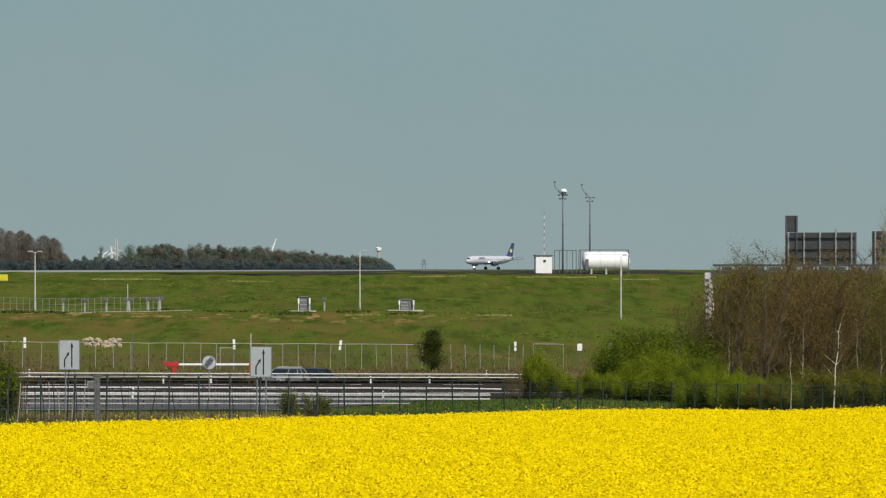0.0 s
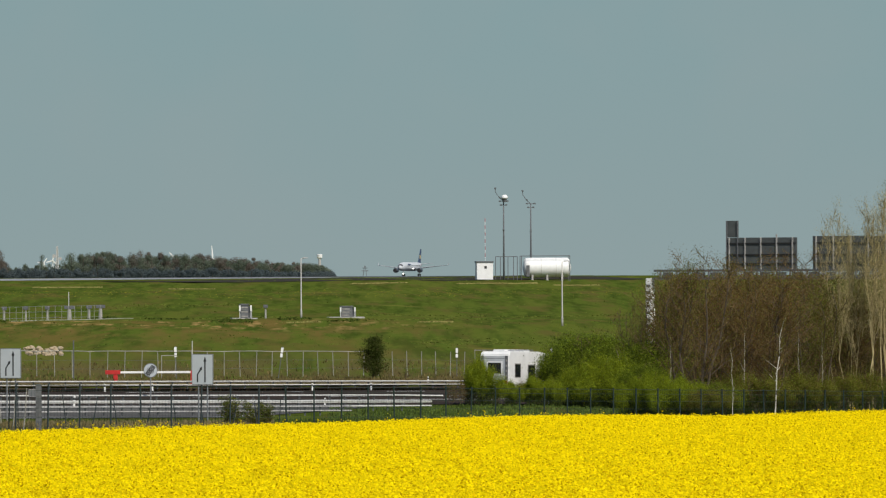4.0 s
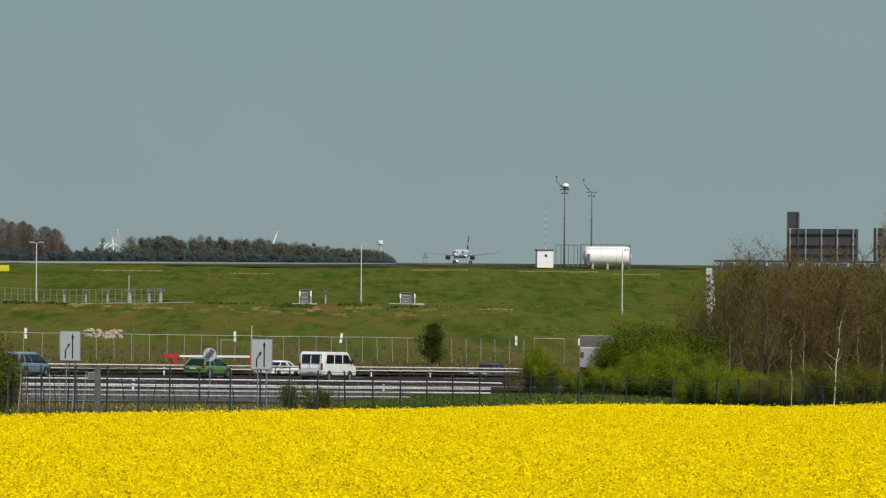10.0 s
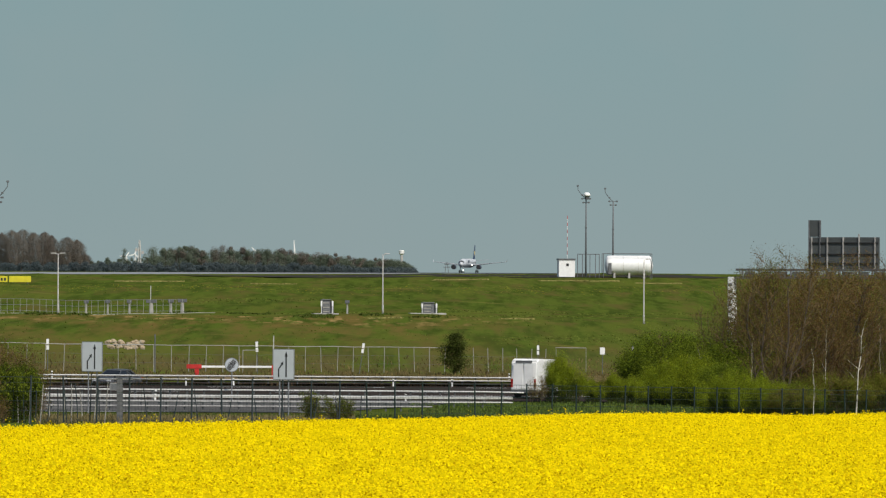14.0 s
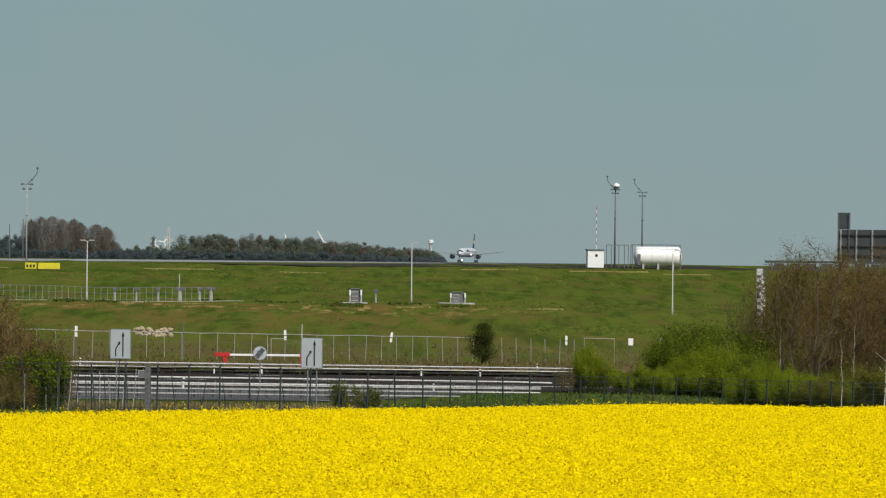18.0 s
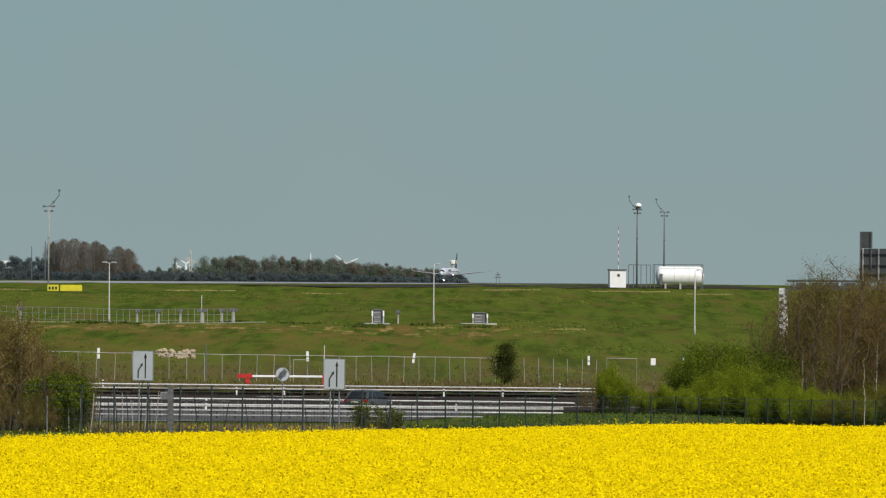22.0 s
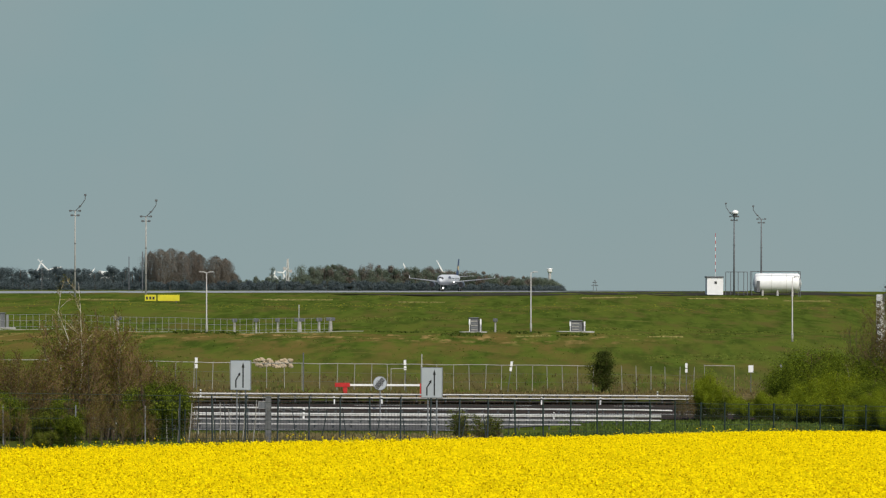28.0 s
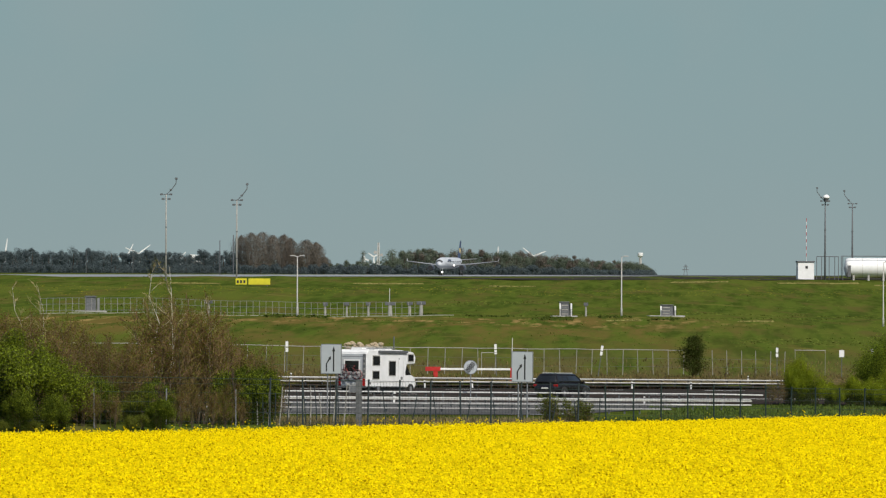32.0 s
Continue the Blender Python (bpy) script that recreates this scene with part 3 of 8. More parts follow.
# ---- near fence along the field ----
def field_fence():
    fence = thing("wire_fence", "dark green wire mesh fence along the rapeseed field", "fence")
    p = -74.5
    s0, s1 = reach(-150, p), reach(100, p)
    post = Shape()
    post.tube([(0, 0, -0.2), (0, 0, 1.98)], 0.04, 8)
    post.tube([(0, 0, 1.98), (0, 0, 2.02)], 0.048, 8)
    me = post.mesh("post", M_GREEN_FENCE)
    thin = Shape()
    thin.tube([(0, 0, -0.2), (0, 0, 1.5)], 0.028, 6)
    old = thin.mesh("post", M_MAST)
    grey = post.mesh("post", M_POST_DARK)
    for i, s in enumerate(np.arange(s0, s1 + 0.1, 2.5)):
        if s < reach(-80, p) and i % 2:
            continue
        x, y = road(s, p)
        part("post", me if s > reach(-22, p) else (grey if s > reach(-78, p) else old), None, fence, at=pose(x, y, base(x, y), random.uniform(-1.2, 1.2), random.uniform(-1.5, 1.5), 0))
    for h in (0.15, 0.55, 0.95, 1.35, 1.72, 1.95):
        sh = Shape()
        pts = []
        for s in np.arange(s0, s1 + 0.1, 2.5):
            x, y = road(s, p)
            pts.append((x, y, base(x, y) + h))
        sh.tube(pts, 0.009 if h < 1.9 else 0.013, 3)
        part("wire", sh, M_GREEN_FENCE, fence)
    # upright mesh wires, fine enough to read as a veil
    sh = Shape()
    for s in np.arange(s0, s1, 0.25):
        x, y = road(s, p)
        z = base(x, y)
        sh.tube([(x, y, z + 0.1), (x, y, z + 1.95)], 0.0045, 3, False)
    tagged(part("mesh_wire", sh, M_GREEN_FENCE, fence), kind="stuff")
    # crooked old stakes where the fence runs into the thicket
    stake = Shape()
    stake.tube([(0, 0, -0.2), (0.02, 0, 0.8), (0, 0, 1.7)], [0.026, 0.022, 0.018], 5)
    stake_me = stake.mesh("stake", M_POST_DARK)
    grey_me = stake.mesh("stake", M_FENCE_GREY)
    rs = random.Random(14)
    for k in range(18):
        x, y = on(-80.0 + 0.95 * k + rs.uniform(-0.3, 0.3), -73.2 + rs.uniform(-0.4, 1.5))
        part("stake", grey_me if k % 2 else stake_me, None, fence, at=pose(x, y, base(x, y), rs.uniform(-3, 3), rs.uniform(-5, 5), 0) @ Matrix.Diagonal((1, 1, rs.uniform(0.75, 1.3), 1)))
    for k in range(9):
        b = -56.0 + 4.7 * k + rs.uniform(-0.8, 0.8)
        x, y = on(b, -73.4)
        part("strut", stake_me, None, fence, at=pose(x, y, base(x, y), 0, rs.choice((-14, 11, -6, 4)), 0) @ Matrix.Diagonal((1, 1, rs.uniform(0.6, 0.95), 1)))
    x, y = on(-61.2, -73.9)
    sh = Shape()
    sh.box(x - 0.13, x + 0.13, y - 0.1, y + 0.1, base(x, y) - 0.2, base(x, y) + 2.0)
    part("gate_post", sh, M_ZINC_DARK, fence, "thick grey steel gate post", bevel=0.02)


field_fence()


def far_fence():
    fence = thing("mesh_fence", "pale grey mesh fence at the foot of the embankment", "fence")
    p = 32.0
    s0, s1 = reach(-132, p), reach(15, p)
    post = Shape()
    post.tube([(0, 0, -0.3), (0, 0, 2.15)], 0.026, 6)
    me = post.mesh("post", M_FENCE_GREY)
    rng = random.Random(3)
    for s in np.arange(s0, s1 + 0.1, 2.5):
        x, y = road(s, p)
        part("post", me, None, fence, at=pose(x, y, base(x, y), rng.uniform(-1.5, 1.5), rng.uniform(-2, 2), 0))
    for h, r in ((2.12, 0.030), (1.4, 0.007), (0.7, 0.007)):
        sh = Shape()
        pts = []
        for s in np.arange(s0, reach(-3.0, p) if r > 0.02 else s1 + 0.1, 2.5):
            x, y = road(s, p)
            pts.append((x, y, base(x, y) + h + rng.uniform(-0.03, 0.03)))
        sh.tube(pts, r, 4)
        part("top_rail" if r > 0.02 else "wire", sh, M_FENCE_GREY if r > 0.02 else M_ZINC_DARK, fence)


far_fence()


# ---- posts and signs ----
def marker_post():
    ob = thing("delineator_post", "white plastic roadside post with a black band", "delineator", "delineator posts")
    a, b, c = Shape(), Shape(), Shape()
    a.box(-0.07, 0.07, -0.06, 0.06, -0.2, 0.72)
    b.box(-0.071, 0.071, -0.061, 0.061, 0.72, 0.92)
    c.loft([[(-0.07, -0.06, 0.92), (0.07, -0.06, 0.92), (0.07, 0.06, 0.92), (-0.07, 0.06, 0.92)],
            [(-0.07, -0.06, 1.10), (0.07, -0.06, 1.03), (0.07, 0.06, 1.03), (-0.07, 0.06, 1.10)]])
    part("post", a, M_WHITE, ob)
    part("band", b, M_BLACK, ob, "black band")
    part("cap", c, M_WHITE, ob)
    return ob


MARKER = marker_post()
places = [on(b, p) for b, p in ((-55.0, -14.3), (-10.6, -14.3), (29.0, -13.9), (40.5, -13.9), (-49.5, 5.6), (-41.0, 5.6), (-12.8, 5.6), (-2.4, 5.6), (7.7, 21.5), (-73.2, 21.5))]
for i, (x, y) in enumerate(places):
    m = pose(x, y, base(x, y) - 0.12, random.uniform(-3, 3), random.uniform(-4, 4), random.uniform(-25, 25)) @ Matrix.Diagonal((0.85, 0.85, 0.78, 1))
    if i == 0:
        MARKER.matrix_basis = m
    else:
        copy_thing(MARKER, m)


def tall_marker():
    ob = thing("marker_pole", "thin grey pole with a white reflector plate on top", "marker pole", "marker poles by the fence")
    a, b = Shape(), Shape()
    a.tube([(0, 0, -0.2), (0, 0, 2.6)], 0.03, 6)
    b.box(-0.10, 0.10, -0.06, -0.03, 1.72, 2.04)
    b.box(-0.10, 0.10, -0.06, -0.03, 2.12, 2.52)
    part("pole", a, M_ZINC_DARK, ob)
    part("reflector_plate", b, M_WHITE, ob)
    return ob


TALL = tall_marker()
for i, (b, p, tilt) in enumerate(((-74.0, 30, 0), (-36.8, 30, 2), (-18.8, 30, -8), (12.8, 30, 0), (29.8, 30, 3))):
    x, y = on(b, p)
    m = pose(x, y, base(x, y), 0, -tilt, 0)
    if i == 0:
        TALL.matrix_basis = m
    else:
        copy_thing(TALL, m)
for b, p, h in ((-55.0, 30.5, 3.0), (-34.0, 30.5, 3.0)):
    x, y = on(b, p)
    ob = thing("steel_pole", "plain dark steel pole at the fence", "pole", "steel poles", at=pose(x, y, base(x, y)))
    sh = Shape()
    sh.tube([(0, 0, -0.3), (0, 0, h)], 0.05 if b < -50 else 0.035, 8)
    part("shaft", sh, M_ZINC_DARK if b < -50 else M_ZINC, ob)


M_SIGN = mat("sign sheeting", (0.50, 0.53, 0.55), (0.46, 0.49, 0.51), 2.0, 0.5)
M_SIGN_EDGE = mat("sign edge", (0.22, 0.23, 0.24), (0.18, 0.19, 0.2), 3.0, 0.5)


def lane_sign(b, d, z_low, label):
    """A lane guidance board on two posts: two arrows, the one on its left joining the straight one."""
    x, y = spot(b, d)
    g = base(x, y)
    ob = thing("lane_sign", label, "road sign", "lane guidance signs", at=pose(x, y, g, 0, 0, -22))
    lo = z_low - g
    w, h = 0.60, 1.58
    board, edge, arrow, posts = Shape(), Shape(), Shape(), Shape()
    edge.box(-w, w, -0.03, 0.03, lo, lo + h)
    board.box(-w + 0.035, w - 0.035, -0.036, -0.031, lo + 0.035, lo + h - 0.035)
    y0, y1 = -0.046, -0.037
    arrow.box(0.12, 0.19, y0, y1, lo + 0.14, lo + 1.22)
    arrow.prism([(0.07, lo + 1.20), (0.24, lo + 1.20), (0.155, lo + 1.46)], y0, y1)
    arrow.box(-0.30, -0.23, y0, y1, lo + 0.14, lo + 0.56)
    arrow.prism([(-0.30, lo + 0.54), (-0.23, lo + 0.54), (-0.06, lo + 0.78), (-0.12, lo + 0.82)], y0, y1)
    arrow.prism([(-0.15, lo + 0.86), (-0.02, lo + 0.74), (0.0, lo + 0.94)], y0, y1)
    part("board", board, M_SIGN, ob, "pale grey board face")
    part("frame", edge, M_SIGN_EDGE, ob, bevel=0.01)
    part("arrow_marking", arrow, M_BLACK, ob, "black lane arrows")
    for px in (-0.25, 0.25):
        sh = Shape()
        sh.tube([(px, 0.06, -0.3), (px, 0.06, lo + h - 0.1)], 0.035, 8)
        part("post", sh, M_MAST, ob)


lane_sign(-66.1, 297.0, EYE - 0.0198 * 297.0, "lane guidance sign with two black arrows by the slip road")
lane_sign(-32.2, 290.0, EYE - 0.0211 * 290.0, "lane guidance sign with two black arrows near the fence")


def round_sign():
    x, y = on(-41.4, -14.6)
    g = base(x, y)
    ob = thing("round_sign", "round grey traffic sign with black diagonal bars on a post", "road sign", at=pose(x, y, g, 0, 0, -12))
    zc = EYE - 0.0185 * y - g
    disc, bars, rim, post = Shape(), Shape(), Shape(), Shape()
    disc.prism([(0.42 * math.cos(a), 0.42 * math.sin(a) + zc) for a in np.linspace(0, 2 * math.pi, 28, endpoint=False)], -0.03, 0.0)
    rim.prism([(0.46 * math.cos(a), 0.46 * math.sin(a) + zc) for a in np.linspace(0, 2 * math.pi, 28, endpoint=False)], -0.015, 0.02)
    for o in (-0.13, -0.065, 0.0, 0.065, 0.13):
        c, s = math.cos(radians(52)), math.sin(radians(52))
        r = math.sqrt(0.38 ** 2 - o * o)
        pts = [(-r, o - 0.02), (r, o - 0.02), (r, o + 0.02), (-r, o + 0.02)]
        bars.prism([(a * c - b * s, a * s + b * c + zc) for a, b in pts], -0.055, -0.031)
    # two faded figures, no longer legible
    for cx in (-0.13, 0.13):
        ring = [(cx + 0.085 * math.cos(a), -0.034, zc + 0.17 * math.sin(a)) for a in np.linspace(0, 2 * math.pi, 15)]
        bars.tube(ring, 0.014, 4, False)
    post.tube([(0, 0.04, -0.3), (0, 0.04, zc + 0.4)], 0.038, 8)
    part("disc", disc, M_SIGN, ob)
    part("rim", rim, M_SIGN_EDGE, ob)
    part("bars", bars, M_BLACK, ob)
    part("post", post, M_MAST, ob)


round_sign()


def barrier_gate():
    """A low white bar with a red end across the service way."""
    x, y = on(-48.0, 24.5)
    g = base(x, y)
    k = y / 10000.0
    ob = thing("barrier_gate", "white barrier bar with a red counterweight and post", "barrier", at=pose(x, y, g))
    red, bar, post = Shape(), Shape(), Shape()
    h = (EYE - 0.0188 * y) - g
    red.box(-0.6, 0.55, -0.14, 0.14, h - 0.16, h + 0.16)
    red.box(0.02, 0.34, -0.12, 0.12, -0.2, h - 0.16)
    bar.box(0.55, 6.0, -0.06, 0.06, h - 0.09, h + 0.07)
    post.box(5.9, 6.05, -0.07, 0.07, -0.2, h + 0.12)
    part("counterweight", red, M_RED, ob, "red counterweight and stand", bevel=0.02)
    part("bar", bar, M_WHITE, ob, bevel=0.015)
    part("rest_post", post, M_RED, ob)


barrier_gate()


def small_boards():
    x, y = on(24.2, 31.0)
    g = base(x, y)
    ob = thing("notice_board", "small white notice board on a post by the fence", "sign", at=pose(x, y, g))
    a, b = Shape(), Shape()
    z = EYE - 0.0164 * y - g
    a.box(-0.22, 0.22, -0.03, 0.0, z, z + 0.62)
    b.tube([(0, 0.03, -0.2), (0, 0.03, z + 0.5)], 0.03, 6)
    part("board", a, M_WHITE, ob, bevel=0.01)
    part("post", b, M_ZINC_DARK, ob)
    x, y = on(-38.1, 30.0)
    g = base(x, y)
    ob = thing("pipe_rail", "short pale pipe rail beside the marker pole", "rail", at=pose(x, y, g))
    z = EYE - 0.0159 * y - g
    for name, path in (("top_pipe", [(-0.62, 0, z), (0.62, 0, z + 0.02)]), ("leg", [(-0.6, 0, z), (-0.6, 0, -0.2)])):
        sh = Shape()
        sh.tube(path, 0.03, 6)
        part(name, sh, M_FENCE_GREY, ob)
    x, y = on(18.7, 32.6)
    g = base(x, y)
    ob = thing("pipe_gate", "open pale pipe gate frame at the fence", "gate", at=pose(x, y, g))
    z = EYE - 0.0152 * y - g
    for name, path in (("top_pipe", [(-1.4, 0, z), (1.3, 0, z - 0.03)]), ("leg", [(-1.35, 0, z), (-1.35, 0, -0.2)]), ("leg", [(1.3, 0, z), (1.3, 0, -0.2)])):
        sh = Shape()
        sh.tube(path, 0.032 if name == "top_pipe" else 0.016, 6)
        part(name, sh, M_FENCE_GREY, ob)


small_boards()


# ---- rock pile on the slope ----
def rocks():
    rng = random.Random(8)
    m = mat("pale limestone", (0.40, 0.315, 0.20), (0.24, 0.185, 0.115), 2.5, 0.9, bump=0.6, bump_scale=8, third=(0.45, 0.41, 0.32), third_scale=1.0)
    for i in range(64):
        b = -60.4 + max(-3.2, min(3.2, rng.gauss(0, 1.7)))
        x, y = on(b, 46.5 + rng.uniform(-1.2, 2.6))
        r = rng.uniform(0.10, 0.27)
        sh = Shape()
        bm = bmesh.new()
        bmesh.ops.create_icosphere(bm, subdivisions=2, radius=r)
        for v in bm.verts:
            v.co *= 1 + 0.30 * noise.noise(v.co * 2.2 / r + Vector((i * 7.0, 0, 0)))
            v.co.z *= 0.75
        sh.v = [tuple(v.co) for v in bm.verts]
        sh.f = [tuple(v.index for v in f.verts) for f in bm.faces]
        bm.free()
        up = r * 0.45 + (0.22 if i % 4 == 0 else 0)
        ob = part("boulder", sh, m, None, at=pose(x, y, base(x, y) + up, rng.uniform(-30, 30), rng.uniform(-30, 30), rng.uniform(0, 360)))
        tagged(ob, "pale limestone boulder in a heap on the slope", "rock", "boulder heap")


rocks()


def verge_box():
    """A small grey board in a frame beside the slip road."""
    x, y = on(-62.2, -15.2)
    ob = thing("notice_board", "small grey framed board on two posts by the slip road", "sign", at=pose(x, y, base(x, y), 0, 0, -10))
    a, f = Shape(), Shape()
    a.box(-0.24, 0.24, -0.02, 0.02, 0.72, 1.10)
    f.box(-0.28, 0.28, -0.012, 0.03, 0.68, 1.14)
    part("board", a, M_CABINET, ob)
    part("frame", f, M_CONCRETE, ob, bevel=0.01)
    for px in (-0.22, 0.22):
        sh = Shape()
        sh.tube([(px, 0.04, -0.2), (px, 0.04, 1.1)], 0.025, 6)
        part("post", sh, M_ZINC_DARK, ob)


verge_box()


# ---- lamps and service equipment on the embankment ledge ----
def lamp_post(b, p, height, arms, label):
    x, y = on(b, p)
    g = base(x, y)
    ob = thing("lamp_post", label, "street lamp", "lamp posts on the embankment", at=pose(x, y, g))
    sh = Shape()
    sh.tube([(0, 0, -0.3), (0, 0, 0.9), (0, 0, 0.95), (0, 0, height)], [0.11, 0.11, 0.075, 0.05], 8)
    part("pole", sh, M_CONCRETE, ob, smooth=True)
    for side in arms:
        arm = Shape()
        arm.tube([(0, 0, height - 0.05), (side * 0.3, 0, height + 0.02)], 0.03, 6)
        part("arm", arm, M_ZINC, ob)
        head = Shape()
        head.loft([[(side * 0.2, -0.14, height), (side * 0.2, 0.14, height), (side * 0.2, 0.12, height + 0.12), (side * 0.2, -0.12, height + 0.12)],
                   [(side * 0.75, -0.16, height + 0.02), (side * 0.75, 0.16, height + 0.02), (side * 0.75, 0.1, height + 0.10), (side * 0.75, -0.1, height + 0.10)]])
        part("lamp_head", head, M_CONCRETE, ob, "grey lamp head", bevel=0.02)


lamp_post(-72.2, 117, 6.2, (-1, 1), "white lamp post with two grey heads beside the compound")
lamp_post(-14.7, 108, 6.5, (1,), "white lamp post with one small head on the slope")
lamp_post(31.5, 78, 6.9, (1,), "white lamp post with one small head on the lower slope")


def cabinet(b, p, w, h, label, louvre=True):
    x, y = on(b, p)
    g = base(x, y)
    ob = thing("equipment_cabinet", label, "cabinet", "equipment cabinets", at=pose(x, y, g, 0, 0, 12))
    body, roof, slab = Shape(), Shape(), Shape()
    slab.box(-w * 1.7, w * 1.5, -0.9, 0.6, -0.5, 0.08)
    body.box(-w / 2, w / 2, -0.4, 0.4, 0.08, h)
    roof.box(-w / 2 - 0.08, w / 2 + 0.08, -0.5, 0.46, h, h + 0.09)
    part("slab", slab, M_CONCRETE, ob)
    part("body", body, M_ZINC_DARK, ob, "dark grey cabinet body", bevel=0.02)
    part("roof", roof, M_CABINET, ob, "grey cabinet roof", bevel=0.02)
    if louvre:
        rs = random.Random(int(w * 100))
        for k in range(5):
            sh = Shape()
            z = 0.22 + k * (h - 0.35) / 5
            sh.box(-w / 2 + 0.04, w / 2 - rs.uniform(0.08, 0.35) * w, -0.44, -0.405, z, z + 0.10)
            part("louvre", sh, M_CABINET if k % 2 else M_FENCE_GREY, ob)
        for px in (-w / 2 - 0.12, w / 2 + 0.24):
            sh = Shape()
            sh.tube([(px, -0.42, -0.1), (px, -0.42, h * 0.92)], 0.035, 6)
            sh.box(px - 0.08, px + 0.08, -0.46, -0.38, h * 0.55, h * 0.95)
            part("meter_post", sh, M_WHITE, ob, "white meter post")
    sh = Shape()
    sh.box(w / 2 + 0.1, w / 2 + 0.38, -0.3, 0.2, 0.0, h * 0.9)
    part("junction_box", sh, M_CABINET, ob, bevel=0.02)
    return ob


cabinet(-24.8, 108, 0.85, 1.5, "tall grey equipment cabinet on a concrete slab")
cabinet(-6.7, 108, 1.25, 1.2, "grey equipment cabinet with dark louvres on the slope")
cabinet(-109.0, 120, 1.0, 1.45, "dark grey cabinet inside the fenced compound", False)


def instrument(b, p, h, wide, label):
    x, y = on(b, p)
    g = base(x, y)
    ob = thing("instrument_pillar", label, "instrument", "instrument pillars", at=pose(x, y, g))
    a, c = Shape(), Shape()
    a.tube([(0, 0, -0.3), (0, 0, h * 0.75)], [wide * 0.30, wide * 0.22], 8)
    c.box(-wide * 0.6, wide * 0.6, -0.2, 0.2, h * 0.72, h * 0.95)
    part("pillar", a, M_FENCE_GREY, ob)
    part("head", c, M_ZINC_DARK, ob, "dark instrument head", bevel=0.03)


for b, w in ((-67.2, 0.4), (-63.4, 0.4), (-59.6, 0.4), (-55.7, 0.9), (-52.2, 0.5), (-50.2, 0.8), (-21.0, 0.4), (-88.0, 0.7)):
    instrument(b, 116 if b < -30 else 108, 1.55, w, "white pillar with a dark instrument head in the compound")
x, y = on(-55.8, 117)
ob = thing("antenna_pole", "thin grey antenna pole behind the compound fence", "antenna", at=pose(x, y, base(x, y)))
sh = Shape()
sh.tube([(0, 0, -0.2), (0, 0, 2.9)], 0.04, 6)
part("pole", sh, M_ZINC, ob)


def compound_fence():
    fence = thing("compound_fence", "pale metal fence round the equipment compound", "fence")
    pts = []
    for b in np.arange(-118.0, -49.2, 1.15):
        x, y = on(b, 114.0)
        pts.append((x, y, base(x, y)))
    for i, (x, y, z) in enumerate(pts):
        sh = Shape()
        sh.tube([(x, y, z - 0.3), (x, y, z + 1.5)], 0.019, 5)
        part("post", sh, M_FENCE_GREY, fence)
    for h in (0.3, 0.9, 1.48):
        sh = Shape()
        sh.tube([(x, y, z + h) for x, y, z in pts], 0.014, 4)
        part("rail", sh, M_MAST, fence)
    for b in np.arange(-49.0, -44.0, 1.15):
        x, y = on(b, 114.0)
        pts.append((x, y, base(x, y)))
    sh = Shape()
    rows = [[(x, y - 0.9, z - 0.35) for x, y, z in pts], [(x, y - 0.9, z + 0.02) for x, y, z in pts], [(x, y + 1.5, z + 0.05) for x, y, z in pts]]
    for r in rows:
        sh.v.extend(r)
    n = len(pts)
    sh.f = [(k * n + i, k * n + i + 1, (k + 1) * n + i + 1, (k + 1) * n + i) for k in range(2) for i in range(n - 1)]
    part("kerb", sh, mat("mossy concrete", (0.33, 0.33, 0.25), (0.16, 0.18, 0.09), 0.6, 0.9, bump=0.2, bump_scale=20), fence, "long pale concrete kerb with moss")


compound_fence()


# ---- crest: hut, tank, masts ----
def crest_spot(b, d):
    x, y = spot(b, d)
    return x, y, base(x, y)


def hut():
    x, y, g = crest_spot(17.7, 905)
    g = EYE - 0.0027 * 905
    ob = thing("equipment_hut", "small white equipment hut with a flat roof and vent", "hut", at=pose(x, y, g, 0, 0, 6))
    a, r, v = Shape(), Shape(), Shape()
    a.box(-1.3, 1.3, -1.2, 1.2, -1.4, 2.75)
    r.box(-1.4, 1.4, -1.32, 1.3, 2.75, 2.95)
    v.box(-0.1, 0.3, -1.24, -1.205, 1.75, 2.15)
    part("wall", a, M_WHITE, ob, bevel=0.02)
    part("roof", r, M_ZINC_DARK, ob)
    part("vent", v, M_BLACK, ob, "dark vent grille")


hut()


